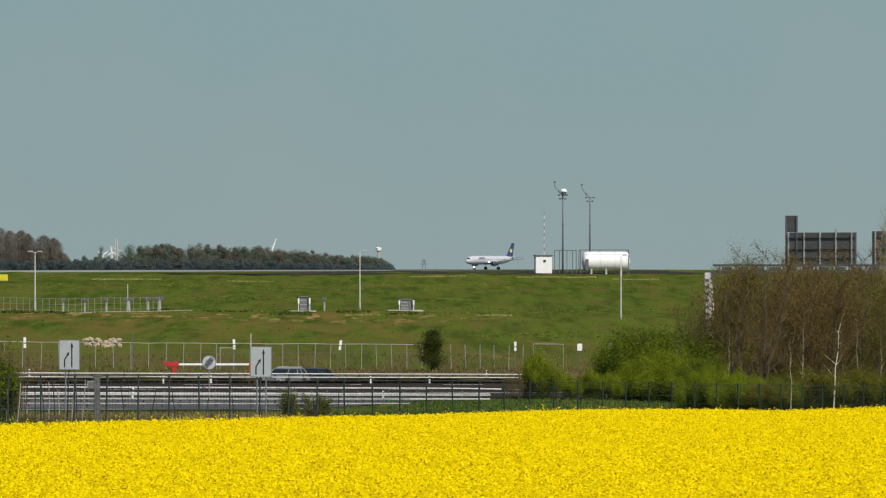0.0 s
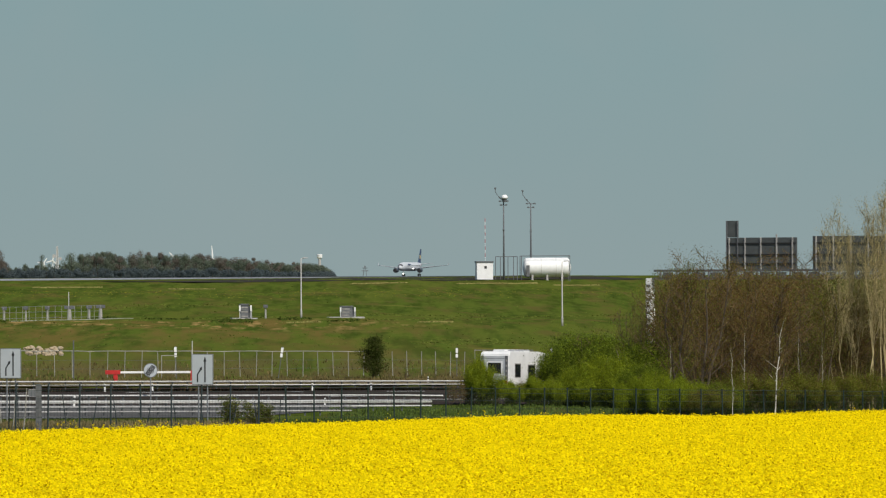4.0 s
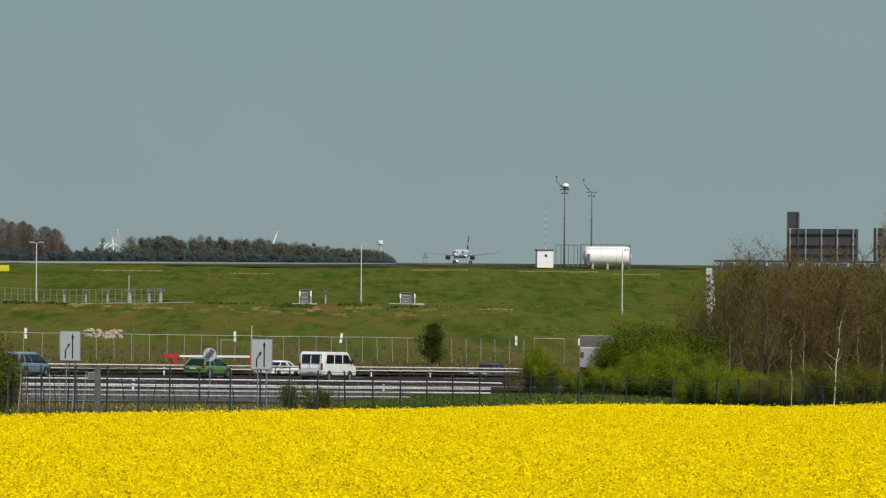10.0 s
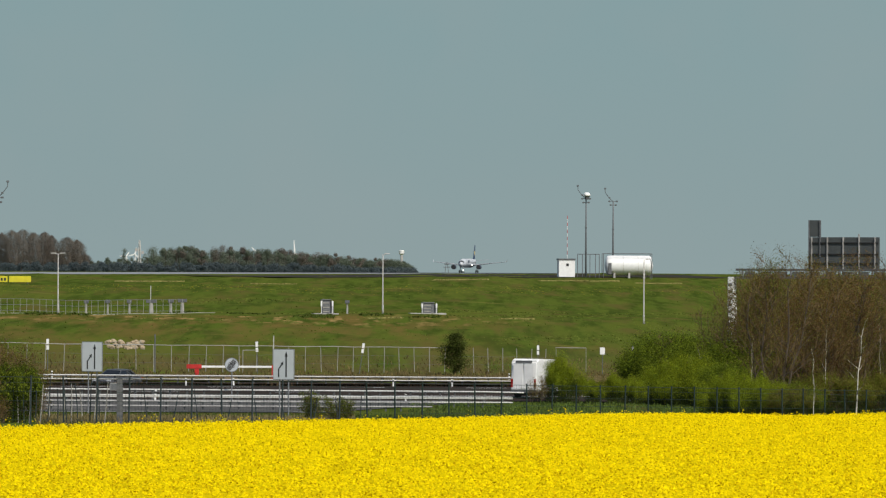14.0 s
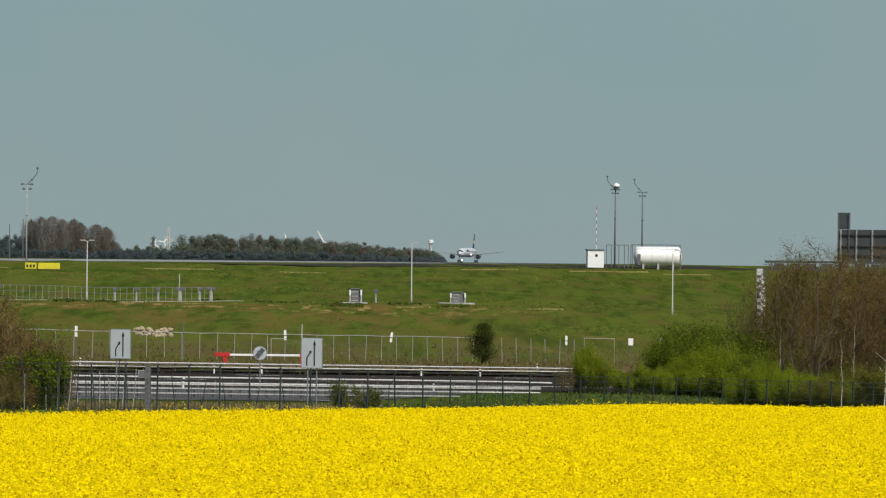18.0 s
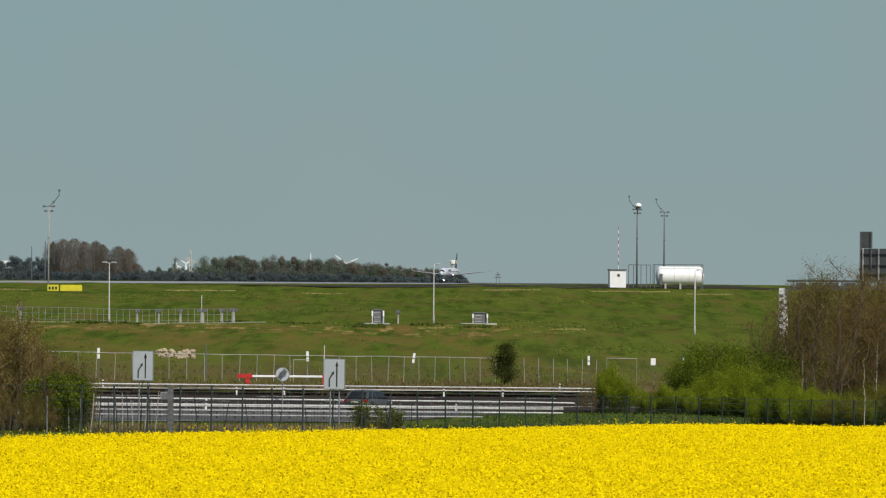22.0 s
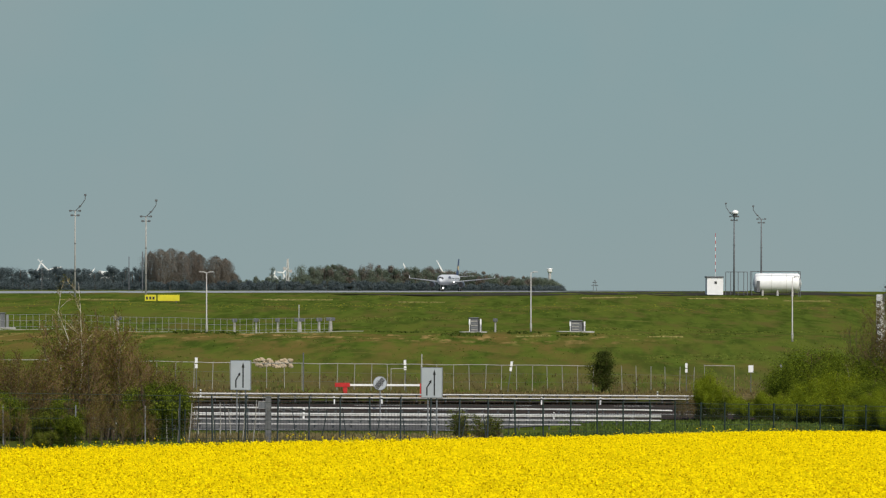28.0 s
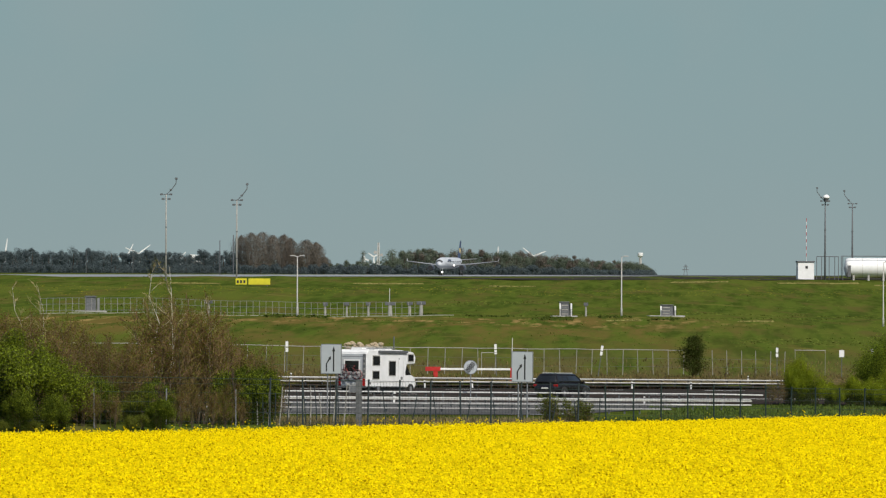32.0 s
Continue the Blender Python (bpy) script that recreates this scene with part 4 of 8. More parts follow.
def fuel_tank():
    x, y, g = crest_spot(28.8, 912)
    g = EYE - 0.0024 * 912
    ob = thing("storage_tank", "large white horizontal cylindrical storage tank in a frame", "tank", at=pose(x, y, g, 0, 0, 3))
    t = Shape()
    r, L = 1.6, 3.95
    rings = []
    for k in range(13):
        f = k / 12
        if f < 0.2:
            xx, rr = -L + 0.7 * (f / 0.2), r * math.sin(math.acos(max(0.0, 1 - f / 0.2)) * 0.999 + 0.001)
        elif f > 0.8:
            q = (1 - f) / 0.2
            xx, rr = L - 0.7 * q, r * math.sin(math.acos(max(0.0, 1 - q)) * 0.999 + 0.001)
        else:
            xx, rr = -L + 0.7 + (2 * L - 1.4) * (f - 0.2) / 0.6, r
        rings.append([(xx, rr * math.cos(a), 1.62 + rr * math.sin(a)) for a in np.linspace(0, 2 * math.pi, 24, endpoint=False)])
    t.loft(rings)
    part("vessel", t, M_WHITE, ob, smooth=True)
    for sx in (-2.4, 0.0, 2.4):
        s = Shape()
        s.box(sx - 0.15, sx + 0.15, -1.1, 1.1, -1.4, 0.75)
        part("saddle", s, M_CONCRETE, ob)
    for sx in (-1.0, 1.4):
        s = Shape()
        s.loft([[(sx - 0.04, (r + 0.02) * math.cos(a), 1.62 + (r + 0.02) * math.sin(a)) for a in np.linspace(0, 2 * math.pi, 24, endpoint=False)],
                [(sx + 0.04, (r + 0.02) * math.cos(a), 1.62 + (r + 0.02) * math.sin(a)) for a in np.linspace(0, 2 * math.pi, 24, endpoint=False)]])
        part("strap", s, M_ZINC, ob)
    for path in ([(-4.2, -1.6, -1.4), (-4.2, -1.6, 3.5)], [(3.6, -1.6, -1.4), (3.6, -1.6, 3.5)], [(-4.2, 1.6, -1.4), (-4.2, 1.6, 3.5)], [(3.6, 1.6, -1.4), (3.6, 1.6, 3.5)],
                 [(-4.2, -1.6, 3.5), (3.6, -1.6, 3.5)], [(-4.2, 1.6, 3.5), (3.6, 1.6, 3.5)]):
        s = Shape()
        s.tube(path, 0.06, 5)
        part("frame_pipe", s, M_ZINC_DARK, ob)
    s = Shape()
    s.box(-3.4, -2.9, -1.6, -1.45, 0.2, 2.0)
    part("control_box", s, M_ZINC_DARK, ob)


fuel_tank()


def pipe_frame():
    x, y, g = crest_spot(21.6, 908)
    g = EYE - 0.0024 * 908
    ob = thing("pipe_rack", "open steel pipe frame beside the hut", "frame", at=pose(x, y, g))
    for px in (-1.7, -0.9, 0.3, 1.2, 1.8):
        s = Shape()
        s.tube([(px, 0, -1.4), (px, 0, 3.4)], 0.055, 5)
        part("upright", s, M_ZINC_DARK, ob)
    for h in (3.4, 0.3):
        s = Shape()
        s.tube([(-1.7, 0, h), (1.8, 0, h)], 0.06, 5)
        part("cross_pipe", s, M_ZINC_DARK, ob)


pipe_frame()


def instrument_mast(b, d, base_drop, height, lean, label, dome=False, pale=False):
    """A tall mast: a small dark head with lamps, and a thin arm that slants up to a wind sensor."""
    x, y = spot(b, d) if base_drop else on(b, d)
    ob = thing("instrument_mast", label, "mast", "instrument masts on the airfield", at=pose(x, y, EYE - base_drop * d if base_drop else base(x, y)))
    s = Shape()
    thick = 0.75 if pale else 1.0
    s.tube([(0, 0, -1.6), (0, 0, height * 0.5), (0, 0, height)], [0.16 * thick, 0.135 * thick, 0.095 * thick], 8)
    part("pole", s, M_FENCE_GREY if pale else M_ZINC_DARK, ob, smooth=True)
    for z in (0.3, 0.62):
        s = Shape()
        s.tube([(0, 0, height * z), (0, 0, height * z + 0.12)], 0.19 * thick, 8)
        part("collar", s, M_ZINC_DARK, ob)
    for w, dz in ((0.62, 0.05), (0.42, -0.55)):
        s = Shape()
        s.tube([(-w, 0, height + dz), (w, 0, height + dz - 0.05)], 0.05, 5)
        part("crossarm", s, M_ZINC_DARK, ob)
        for px in (-w, w):
            q = Shape()
            q.box(px - 0.17, px + 0.17, -0.16, 0.16, height + dz - 0.13, height + dz + 0.11)
            part("floodlight", q, M_ZINC_DARK, ob, bevel=0.03)
    s = Shape()
    s.tube([(0.1 * lean, 0, height - 0.1), (-lean * 0.7, 0, height + 0.65), (-lean * 1.3, 0, height + 1.5), (-lean * 1.32, 0, height + 2.0)], 0.055, 5)
    part("sensor_arm", s, M_ZINC_DARK, ob)
    for px, pz, r in ((-0.62, 0.62, 0.15), (-1.32, 2.1, 0.17)):
        s = Shape()
        s.box(lean * px - r, lean * px + r, -0.12, 0.12, height + pz - r * 0.7, height + pz + r * 0.8)
        part("wind_sensor", s, M_ZINC_DARK, ob, bevel=0.03)
    if dome:
        s = Shape()
        rings = [[(0.15 + 0.55 * math.sin(t) * math.cos(a), -0.25 + 0.55 * math.sin(t) * math.sin(a), height + 0.62 + 0.45 * math.cos(t)) for a in np.linspace(0, 2 * math.pi, 14, endpoint=False)]
                 for t in np.linspace(0.05, math.pi * 0.62, 7)]
        s.loft(rings)
        part("radome", s, M_WHITE, ob, "white round radome", smooth=True)
        s = Shape()
        s.tube([(0.15, -0.25, height - 0.1), (0.15, -0.25, height + 0.45)], [0.3, 0.42], 12)
        part("radome_base", s, M_ZINC_DARK, ob, "dark radome base")


instrument_mast(21.2, 903, 0.0024, 12.2, 1, "tall dark mast with slanting crossarms and a white radome", True)
instrument_mast(26.0, 918, 0.0024, 12.0, 1, "tall dark mast with slanting crossarms behind the tank")
instrument_mast(-83.0, 208, 0, 10.8, -1, "tall pale mast with a slanting crossarm beside the yellow sign", pale=True)
instrument_mast(-95.6, 220, 0, 11.3, -1, "tall pale mast with a slanting crossarm near the runway", pale=True)


def striped_pole():
    x, y = spot(17.9, 915)
    ob = thing("striped_pole", "thin pole with red and white bands above the hut", "pole", at=pose(x, y, EYE - 0.0026 * 915))
    for k in range(12):
        s = Shape()
        s.tube([(0, 0, 3.0 + k * 0.57 if k else -1.4), (0, 0, 3.57 + k * 0.57)], 0.04, 6)
        part("band", s, M_RED if k % 2 else M_WHITE, ob)


striped_pole()

M_YELLOW = mat("yellow sign face", (0.62, 0.55, 0.02), (0.54, 0.48, 0.02), 2.0, 0.5)


def airfield_sign():
    x, y = on(-80.2, 203)
    z = base(x, y) + 0.03
    ob = thing("airfield_sign", "long yellow airfield guidance sign in two panels", "airfield sign", at=pose(x, y, z, 0, 0, 5))
    for x0, x1, name in ((-2.15, -0.7, "dark_panel"), (-0.5, 2.3, "panel")):
        s = Shape()
        s.box(x0, x1, -0.12, 0.12, 0.05, 0.85)
        pan = part("panel", s, M_YELLOW, ob, bevel=0.03)
        if name == "dark_panel":
            for k in range(3):
                q = Shape()
                q.box(x0 + 0.15 + 0.42 * k, x0 + 0.42 + 0.42 * k, -0.13, -0.122, 0.25, 0.62)
                part("lettering_bar", q, M_BLACK, pan)
    for px in (-1.9, -0.95, 0.0, 1.9):
        s = Shape()
        s.box(px - 0.06, px + 0.06, -0.06, 0.06, -0.8, 0.06)
        part("leg", s, M_ZINC_DARK, ob)


airfield_sign()


# ---- sign gantry over the motorway, seen from behind ----
def gantry():
    s0 = 116.0
    ob = thing("sign_gantry", "galvanised sign gantry over the motorway seen from behind", "sign gantry")
    panel_m = mat("panel back", (0.085, 0.094, 0.093), (0.065, 0.072, 0.071), 1.2, 0.6, 0.1)

    def at(p, z, off=0.0):
        x, y = road(s0 + off, p)
        return (x, y, z)

    def slab(p0, p1, z0, z1, o0, o1):
        sh = Shape()
        c = [at(p, z, o) for z in (z0, z1) for p, o in ((p0, o0), (p1, o0), (p1, o1), (p0, o1))]
        sh.add(c, [(3, 2, 1, 0), (4, 5, 6, 7), (0, 1, 5, 4), (1, 2, 6, 5), (2, 3, 7, 6), (3, 0, 4, 7)])
        return sh
    for z0, z1 in ((2.05, 2.3), (2.75, 2.95)):
        part("beam", slab(21.6, -26, z0, z1, -0.5, 0.5), M_ZINC_DARK, ob)
    for k, p in enumerate(np.arange(21.0, -26, -1.6)):
        part("beam_web", slab(p, p - 0.16, 2.3, 2.75, -0.52, -0.42), M_MAST, ob)
        part("beam_plate", slab(p - 0.3, p - 1.3, 2.32, 2.70, -0.45, -0.42), M_ZINC_DARK, ob)
    for p in (22.2, -25):
        x, y = road(s0, p)
        g = base(x, y)
        part("leg", slab(p + 0.30, p - 0.30, g - 0.5, 2.2, -0.35, 0.35), M_WHITE, ob, "pale lattice leg", bevel=0.05)
        for k in range(14):
            z = g + 0.5 + k * 0.6
            if z < 2.0:
                part("leg_gap", slab(p + 0.22, p - 0.18, z, z + 0.26, -0.37, -0.345), M_ZINC_DARK, ob)
    # two panels with stiffening ribs, and a narrow upright one
    for p0, p1, z1 in ((14.6, 7.7, 5.75), (6.1, -1.3, 5.85)):
        pan = part("sign_panel", slab(p0, p1, 2.95, z1, -0.1, 0.1), panel_m, ob, "dark grey back of a sign panel")
        for k in range(5):
            p = p0 - 0.35 - k * (p0 - p1 - 0.7) / 4
            part("rib", slab(p + 0.05, p - 0.05, 2.6, z1 + (0.3 if k == 3 else 0.0), -0.22, -0.1), M_ZINC_OLD, pan)
        for z in (3.4, 4.2, 5.2):
            part("cross_rib", slab(p0 - 0.05, p1 + 0.05, z, z + 0.1, -0.19, -0.1), M_BLACK, pan)
    pan = part("sign_panel", slab(14.5, 13.45, 5.78, 7.25, -0.1, 0.1), panel_m, ob, "narrow upright panel back")
    part("rib", slab(14.55, 14.46, 4.0, 7.25, -0.2, -0.1), M_ZINC_DARK, pan)
    part("rib", slab(13.48, 13.39, 4.0, 7.25, -0.2, -0.1), M_ZINC_DARK, pan)


gantry()


# ---- plants ----
M_BARK = mat("brown bark", (0.105, 0.083, 0.062), (0.065, 0.052, 0.04), 4.0, 0.9, spec=0.1)
M_TWIG = mat("reddish twigs", (0.165, 0.110, 0.050), (0.105, 0.072, 0.034), 2.0, 0.9, vary=0.25, spec=0.1)
M_TWIG_WARM = mat("brown shrub twigs", (0.185, 0.125, 0.062), (0.12, 0.08, 0.042), 2.0, 0.9, vary=0.3, spec=0.1)
M_TWIG_PALE = mat("straw coloured twigs", (0.42, 0.345, 0.18), (0.31, 0.25, 0.13), 2.0, 0.9, vary=0.3, spec=0.1)
M_BIRCH = mat("white birch bark", (0.62, 0.58, 0.50), (0.46, 0.42, 0.35), 6.0, 0.8, third=(0.06, 0.05, 0.045), third_scale=3.0, third_lo=0.56, third_hi=0.6)
L_BUD = leaf("brown buds", (0.170, 0.118, 0.034), 0.4, 0.35)
L_RED = leaf("red-brown young leaves", (0.18, 0.10, 0.038), 0.4, 0.35)
L_BRIGHT = leaf("fresh green leaves", (0.31, 0.355, 0.018), 0.35, 0.4)
L_GREEN = leaf("mid green leaves", (0.17, 0.215, 0.020), 0.4, 0.4)
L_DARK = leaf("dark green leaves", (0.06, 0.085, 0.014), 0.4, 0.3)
L_LEFT = leaf("spring green leaves", (0.20, 0.27, 0.022), 0.35, 0.4)
L_SHRUB = leaf("dark olive leaves", (0.095, 0.115, 0.028), 0.4, 0.3)
L_STRAW = leaf("straw catkins", (0.50, 0.43, 0.19), 0.3, 0.4)
L_OLIVE = leaf("olive young leaves", (0.16, 0.165, 0.030), 0.4, 0.35)


def grow(rng, h, spread, stems, limbs, twigs, trunk_r, upright=0.6, low=0.12, thick=0.012):
    """Stems with limbs, and fine twigs on the limbs. Gives wood, twig shape and the twig tips."""
    wood, fine, tips = Shape(), Shape(), []
    for k in range(stems):
        a = rng.uniform(0, 6.28)
        lean = rng.uniform(0.1, 0.45) * spread if stems > 1 else rng.uniform(0, 0.06) * h
        top = Vector((math.cos(a) * lean, math.sin(a) * lean, h * rng.uniform(0.75, 1.0)))
        foot = Vector((math.cos(a) * 0.12 * spread * (stems > 1), math.sin(a) * 0.12 * spread * (stems > 1), -0.3))
        pts = []
        for i in range(7):
            f = i / 6
            q = foot.lerp(top, f)
            pts.append(q + Vector((rng.normal(0, 0.025 * h * f), rng.normal(0, 0.025 * h * f), 0)))
        wood.tube(pts, [trunk_r * (1 - 0.85 * i / 6) for i in range(7)], 5, False)
        for j in range(limbs):
            f = low + (0.98 - low) * (j + rng.uniform(0, 1)) / limbs
            i = min(int(f * 6), 5)
            p = pts[i].lerp(pts[i + 1], f * 6 - i)
            b = rng.uniform(0, 6.28)
            ln = spread * (0.25 + 0.55 * (1 - f)) * rng.uniform(0.5, 1.1)
            d = Vector((math.cos(b) * (1 - upright * 0.5), math.sin(b) * (1 - upright * 0.5), upright * rng.uniform(0.5, 1.2)))
            lp = [p]
            for m in range(3):
                d = (d + Vector((rng.normal(0, 0.18), rng.normal(0, 0.18), rng.normal(0.06, 0.12)))).normalized()
                lp.append(lp[-1] + d * ln / 3)
            wood.tube(lp, [trunk_r * 0.35 * (1 - f * 0.6), trunk_r * 0.25 * (1 - f * 0.6), trunk_r * 0.15, trunk_r * 0.08], 4, False)
            for m in range(twigs):
                g = rng.uniform(0.15, 1.0) * 3
                i2 = min(int(g), 2)
                q = lp[i2].lerp(lp[i2 + 1], g - i2)
                e = (d * 0.7 + Vector((rng.normal(0, 0.5), rng.normal(0, 0.5), rng.normal(0.25 * upright, 0.4)))).normalized()
                tl = ln * rng.uniform(0.2, 0.5)
                r1 = q + e * tl * 0.5
                e = (e + Vector((rng.normal(0, 0.3), rng.normal(0, 0.3), rng.normal(0.1, 0.3)))).normalized()
                r2 = r1 + e * tl * 0.5
                fine.tube([q, r1, r2], [thick, thick * 0.75, thick * 0.35], 3, False)
                tips += [r1, r2]
    return wood, fine, tips


def plant(name, label, category, seed, h, spread, stems, limbs, twigs, trunk_r, twig_m, leaves=(), upright=0.6, bark=None, group="", low=0.12, thick=0.012):
    """leaves: (material, count, size, scatter)."""
    rng = np.random.default_rng(seed)
    ob = thing(name, label, category, group)
    wood, fine, tips = grow(rng, h, spread, stems, limbs, twigs, trunk_r, upright, low, thick)
    part("trunk", wood, bark or M_BARK, ob)
    tagged(part("twig_canopy", fine, twig_m, ob), kind="stuff")
    t = np.array([tuple(v) for v in tips])
    for m, count, size, scatter in leaves:
        c = t[rng.integers(0, len(t), count)] + rng.normal(0, scatter, (count, 3))
        me = leaf_mesh("leaves", c, rng.uniform(size * 0.6, size * 1.3, count), m, rng)
        part("crown", me, m, ob)
    return ob


def bush(name, label, seed, w, h, mats, count=9000, size=0.1, group="", lobes=9):
    """A leafy shrub: uneven lobes of leaves at the top and round the sides, over a thinner foot with bare stems, its
    shade put into dark leaves.
    """
    rng = np.random.default_rng(seed)
    ob = thing(name, label, "bush", group)
    wood, fine, tips = grow(rng, h * 0.9, w * 0.5, 9, 5, 5, 0.045, 0.7)
    part("trunk", wood, M_BARK, ob)
    tagged(part("twig_canopy", fine, M_TWIG, ob), kind="stuff")
    cen = []
    for k in range(lobes * 2):
        a = rng.uniform(0, 6.28)
        q = math.sqrt(rng.uniform(0, 1.0))
        r = w * 0.46 * q
        z = h * (0.80 - 0.34 * q * q) * rng.uniform(0.72, 1.06)
        cen.append((math.cos(a) * r, math.sin(a) * r * 0.85, z, rng.uniform(0.085, 0.17) * w))
    shapes = rng.uniform(0.65, 1.35, (len(cen), 3))
    per = count // (lobes * 2 * len(mats))
    for m in mats:
        pts, out = [], []
        for k, (x, y, z, rad) in enumerate(cen):
            d = rng.normal(0, 1, (per, 3))
            d /= np.linalg.norm(d, axis=1)[:, None]
            rr = rad * (0.25 + 1.05 * rng.uniform(0, 1, per) ** 0.9) * np.where(rng.uniform(0, 1, per) > 0.8, rng.uniform(1.0, 1.7, per), 1.0)
            pts.append(d * rr[:, None] * shapes[k] + (x, y, z))
            out.append(d)
        c, o = np.concatenate(pts), np.concatenate(out)
        shoot = rng.uniform(0, 1, len(c)) > 0.965
        c[shoot, 2] += rng.uniform(0.05, 0.34, shoot.sum()) * h * 0.25
        keep = c[:, 2] > 0.10 * h * rng.uniform(0.2, 1.5, len(c))
        me = leaf_mesh("leaves", c[keep], rng.uniform(size * 0.55, size * 1.3, keep.sum()), m, rng, outward=o[keep])
        part("crown", me, m, ob)
    # the foot, in darker leaves that stand for the shade under the crown
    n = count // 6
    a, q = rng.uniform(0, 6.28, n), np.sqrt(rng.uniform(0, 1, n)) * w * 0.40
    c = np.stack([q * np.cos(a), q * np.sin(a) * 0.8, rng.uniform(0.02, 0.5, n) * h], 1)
    part("foot_shade_leaves", leaf_mesh("leaves", c, rng.uniform(size * 0.6, size * 1.3, n), L_DARK, rng), L_DARK, ob)
    return ob


def put(ob, b, p, turn=0.0, scale=1.0, first=False, tall=None, sink=0.05):
    x, y = on(b, p)
    m = pose(x, y, base(x, y) - sink, 0, 0, turn) @ Matrix.Diagonal((scale, scale, tall or scale, 1))
    if first:
        ob.matrix_basis = m
        return ob
    return copy_thing(ob, m)


def thickets():
    # the bare thicket behind the slip road
    kinds = [
        plant("bare_tree", "bare brown thicket tree with fine reddish twigs", "tree", 11, 9.5, 5.0, 4, 16, 13, 0.10, M_TWIG, ((L_BUD, 5200, 0.036, 0.24), (L_OLIVE, 3600, 0.036, 0.24)), 0.75, group="bare thicket trees"),
        plant("bare_tree", "bare shrubby tree with red-brown young leaves", "tree", 12, 9.0, 5.5, 5, 14, 13, 0.08, M_TWIG, ((L_RED, 7000, 0.036, 0.26), (L_BUD, 3800, 0.036, 0.24), (L_OLIVE, 2600, 0.036, 0.26)), 0.55, group="bare thicket trees"),
        plant("budding_tree", "thicket tree coming into dull olive leaf", "tree", 13, 8.5, 5.0, 4, 15, 12, 0.09, M_TWIG, ((L_OLIVE, 5200, 0.038, 0.26), (L_SHRUB, 3600, 0.038, 0.26), (L_GREEN, 1800, 0.036, 0.24)), 0.7, group="bare thicket trees"),
    ]
    rng = random.Random(21)
    spots = []
    for b in np.arange(46.5, 101, 3.0):
        for p in ((-8, -13, -18) if b < 55 else (-16, -22, -28)):
            spots.append((b + rng.uniform(-1.4, 1.4), p + rng.uniform(-2, 2)))
    for i, (b, p) in enumerate(spots):
        k = kinds[i if i < 3 else (rng.choice((0, 1, 0, 2)) if b < 60 else rng.choice((1, 1, 0, 2)) if b < 70 else rng.choice((2, 2, 0, 1)))]
        size = 0.78 if b < 48.5 else rng.uniform(0.86, 1.06)
        if 48.5 < b < 56:
            size *= 1.58 if b > 50 else 1.4
        if 56 < b < 58:
            size *= 1.5
        if b > 58:
            size *= 1.52 if b < 78 else 1.4
        put(k, b, p, rng.uniform(0, 360), size, i < 3)
    # a tall pale poplar behind the gantry
    pop = plant("poplar", "tall poplar with upright straw-coloured bare twigs", "tree", 31, 15.5, 7.5, 4, 20, 10, 0.06, M_TWIG_PALE, ((L_STRAW, 9000, 0.034, 0.24), (L_OLIVE, 3000, 0.032, 0.24)), 1.7, M_TWIG_PALE, group="poplars", low=0.3, thick=0.013)
    put(pop, 84.5, -30, 0, 1.03, True)
    put(pop, 81.5, -28, 90, 0.86)
    put(pop, 89.0, -31, 140, 1.08)
    put(pop, 93.5, -31, 200, 1.0)
    # birches
    birch = plant("birch", "slender white-barked birch without leaves", "tree", 41, 8.2, 2.6, 1, 12, 9, 0.085, M_TWIG, ((L_OLIVE, 900, 0.036, 0.1),), 0.5, M_BIRCH, "birches", 0.3)
    put(birch, 69.0, -37, 25, 0.68, True, 1.05)
    birch.matrix_basis = birch.matrix_basis @ pose(0, 0, 0, 0, 2, 0)
    put(birch, 61.6, -36, 120, 0.45, False, 0.70)
    put(birch, 41.8, -18, 210, 0.62)
    for b, turn, w, tall in ((63.6, 40, 0.34, 0.95), (73.4, 130, 0.36, 1.0), (77.6, 250, 0.34, 0.9), (50.6, 300, 0.32, 0.8)):
        put(birch, b, -31, turn, w, False, tall)
    # left thicket, nearer
    lk = [
        plant("thicket_shrub", "bare brown shrub of the roadside thicket", "shrub", 51, 4.6, 3.0, 5, 11, 10, 0.035, M_TWIG_WARM, ((L_BUD, 2200, 0.034, 0.16), (L_OLIVE, 2600, 0.034, 0.16)), 0.8, group="thicket shrubs"),
        plant("thicket_shrub", "bare shrub with olive buds in the thicket", "shrub", 52, 4.4, 3.0, 5, 11, 10, 0.04, M_TWIG_WARM, ((L_OLIVE, 2400, 0.036, 0.15), (L_RED, 1500, 0.036, 0.15)), 0.8, group="thicket shrubs"),
    ]
    i = 0
    for b in np.arange(-132, -86.0, 2.7):
        for p in ((-70, -66, -61) if b < -91 else (-69, -62)):
            sc = rng.uniform(0.82, 1.12) * (1.0 if b < -90 else 0.9)
            if -113 < b < -98:
                sc *= 0.82
            elif -98 < b < -85:
                sc *= 1.22
            elif i % 5 == 4:
                sc *= 1.25
            put(lk[i % 2], b + rng.uniform(-1.2, 1.2), p + rng.uniform(-1.5, 1.5), rng.uniform(0, 360), sc, i < 2)
            i += 1
    for b, p, sc in ((-86, -66, 0.95), (-83.5, -67, 0.92), (-81, -68, 0.85), (-78.0, -68, 0.72), (-76, -68.5, 0.5), (-84, -62, 0.95), (-79.6, -64, 0.8), (-82, -63, 0.88), (-77.2, -65, 0.6)):
        put(lk[i % 2], b, p, rng.uniform(0, 360), sc)
        i += 1
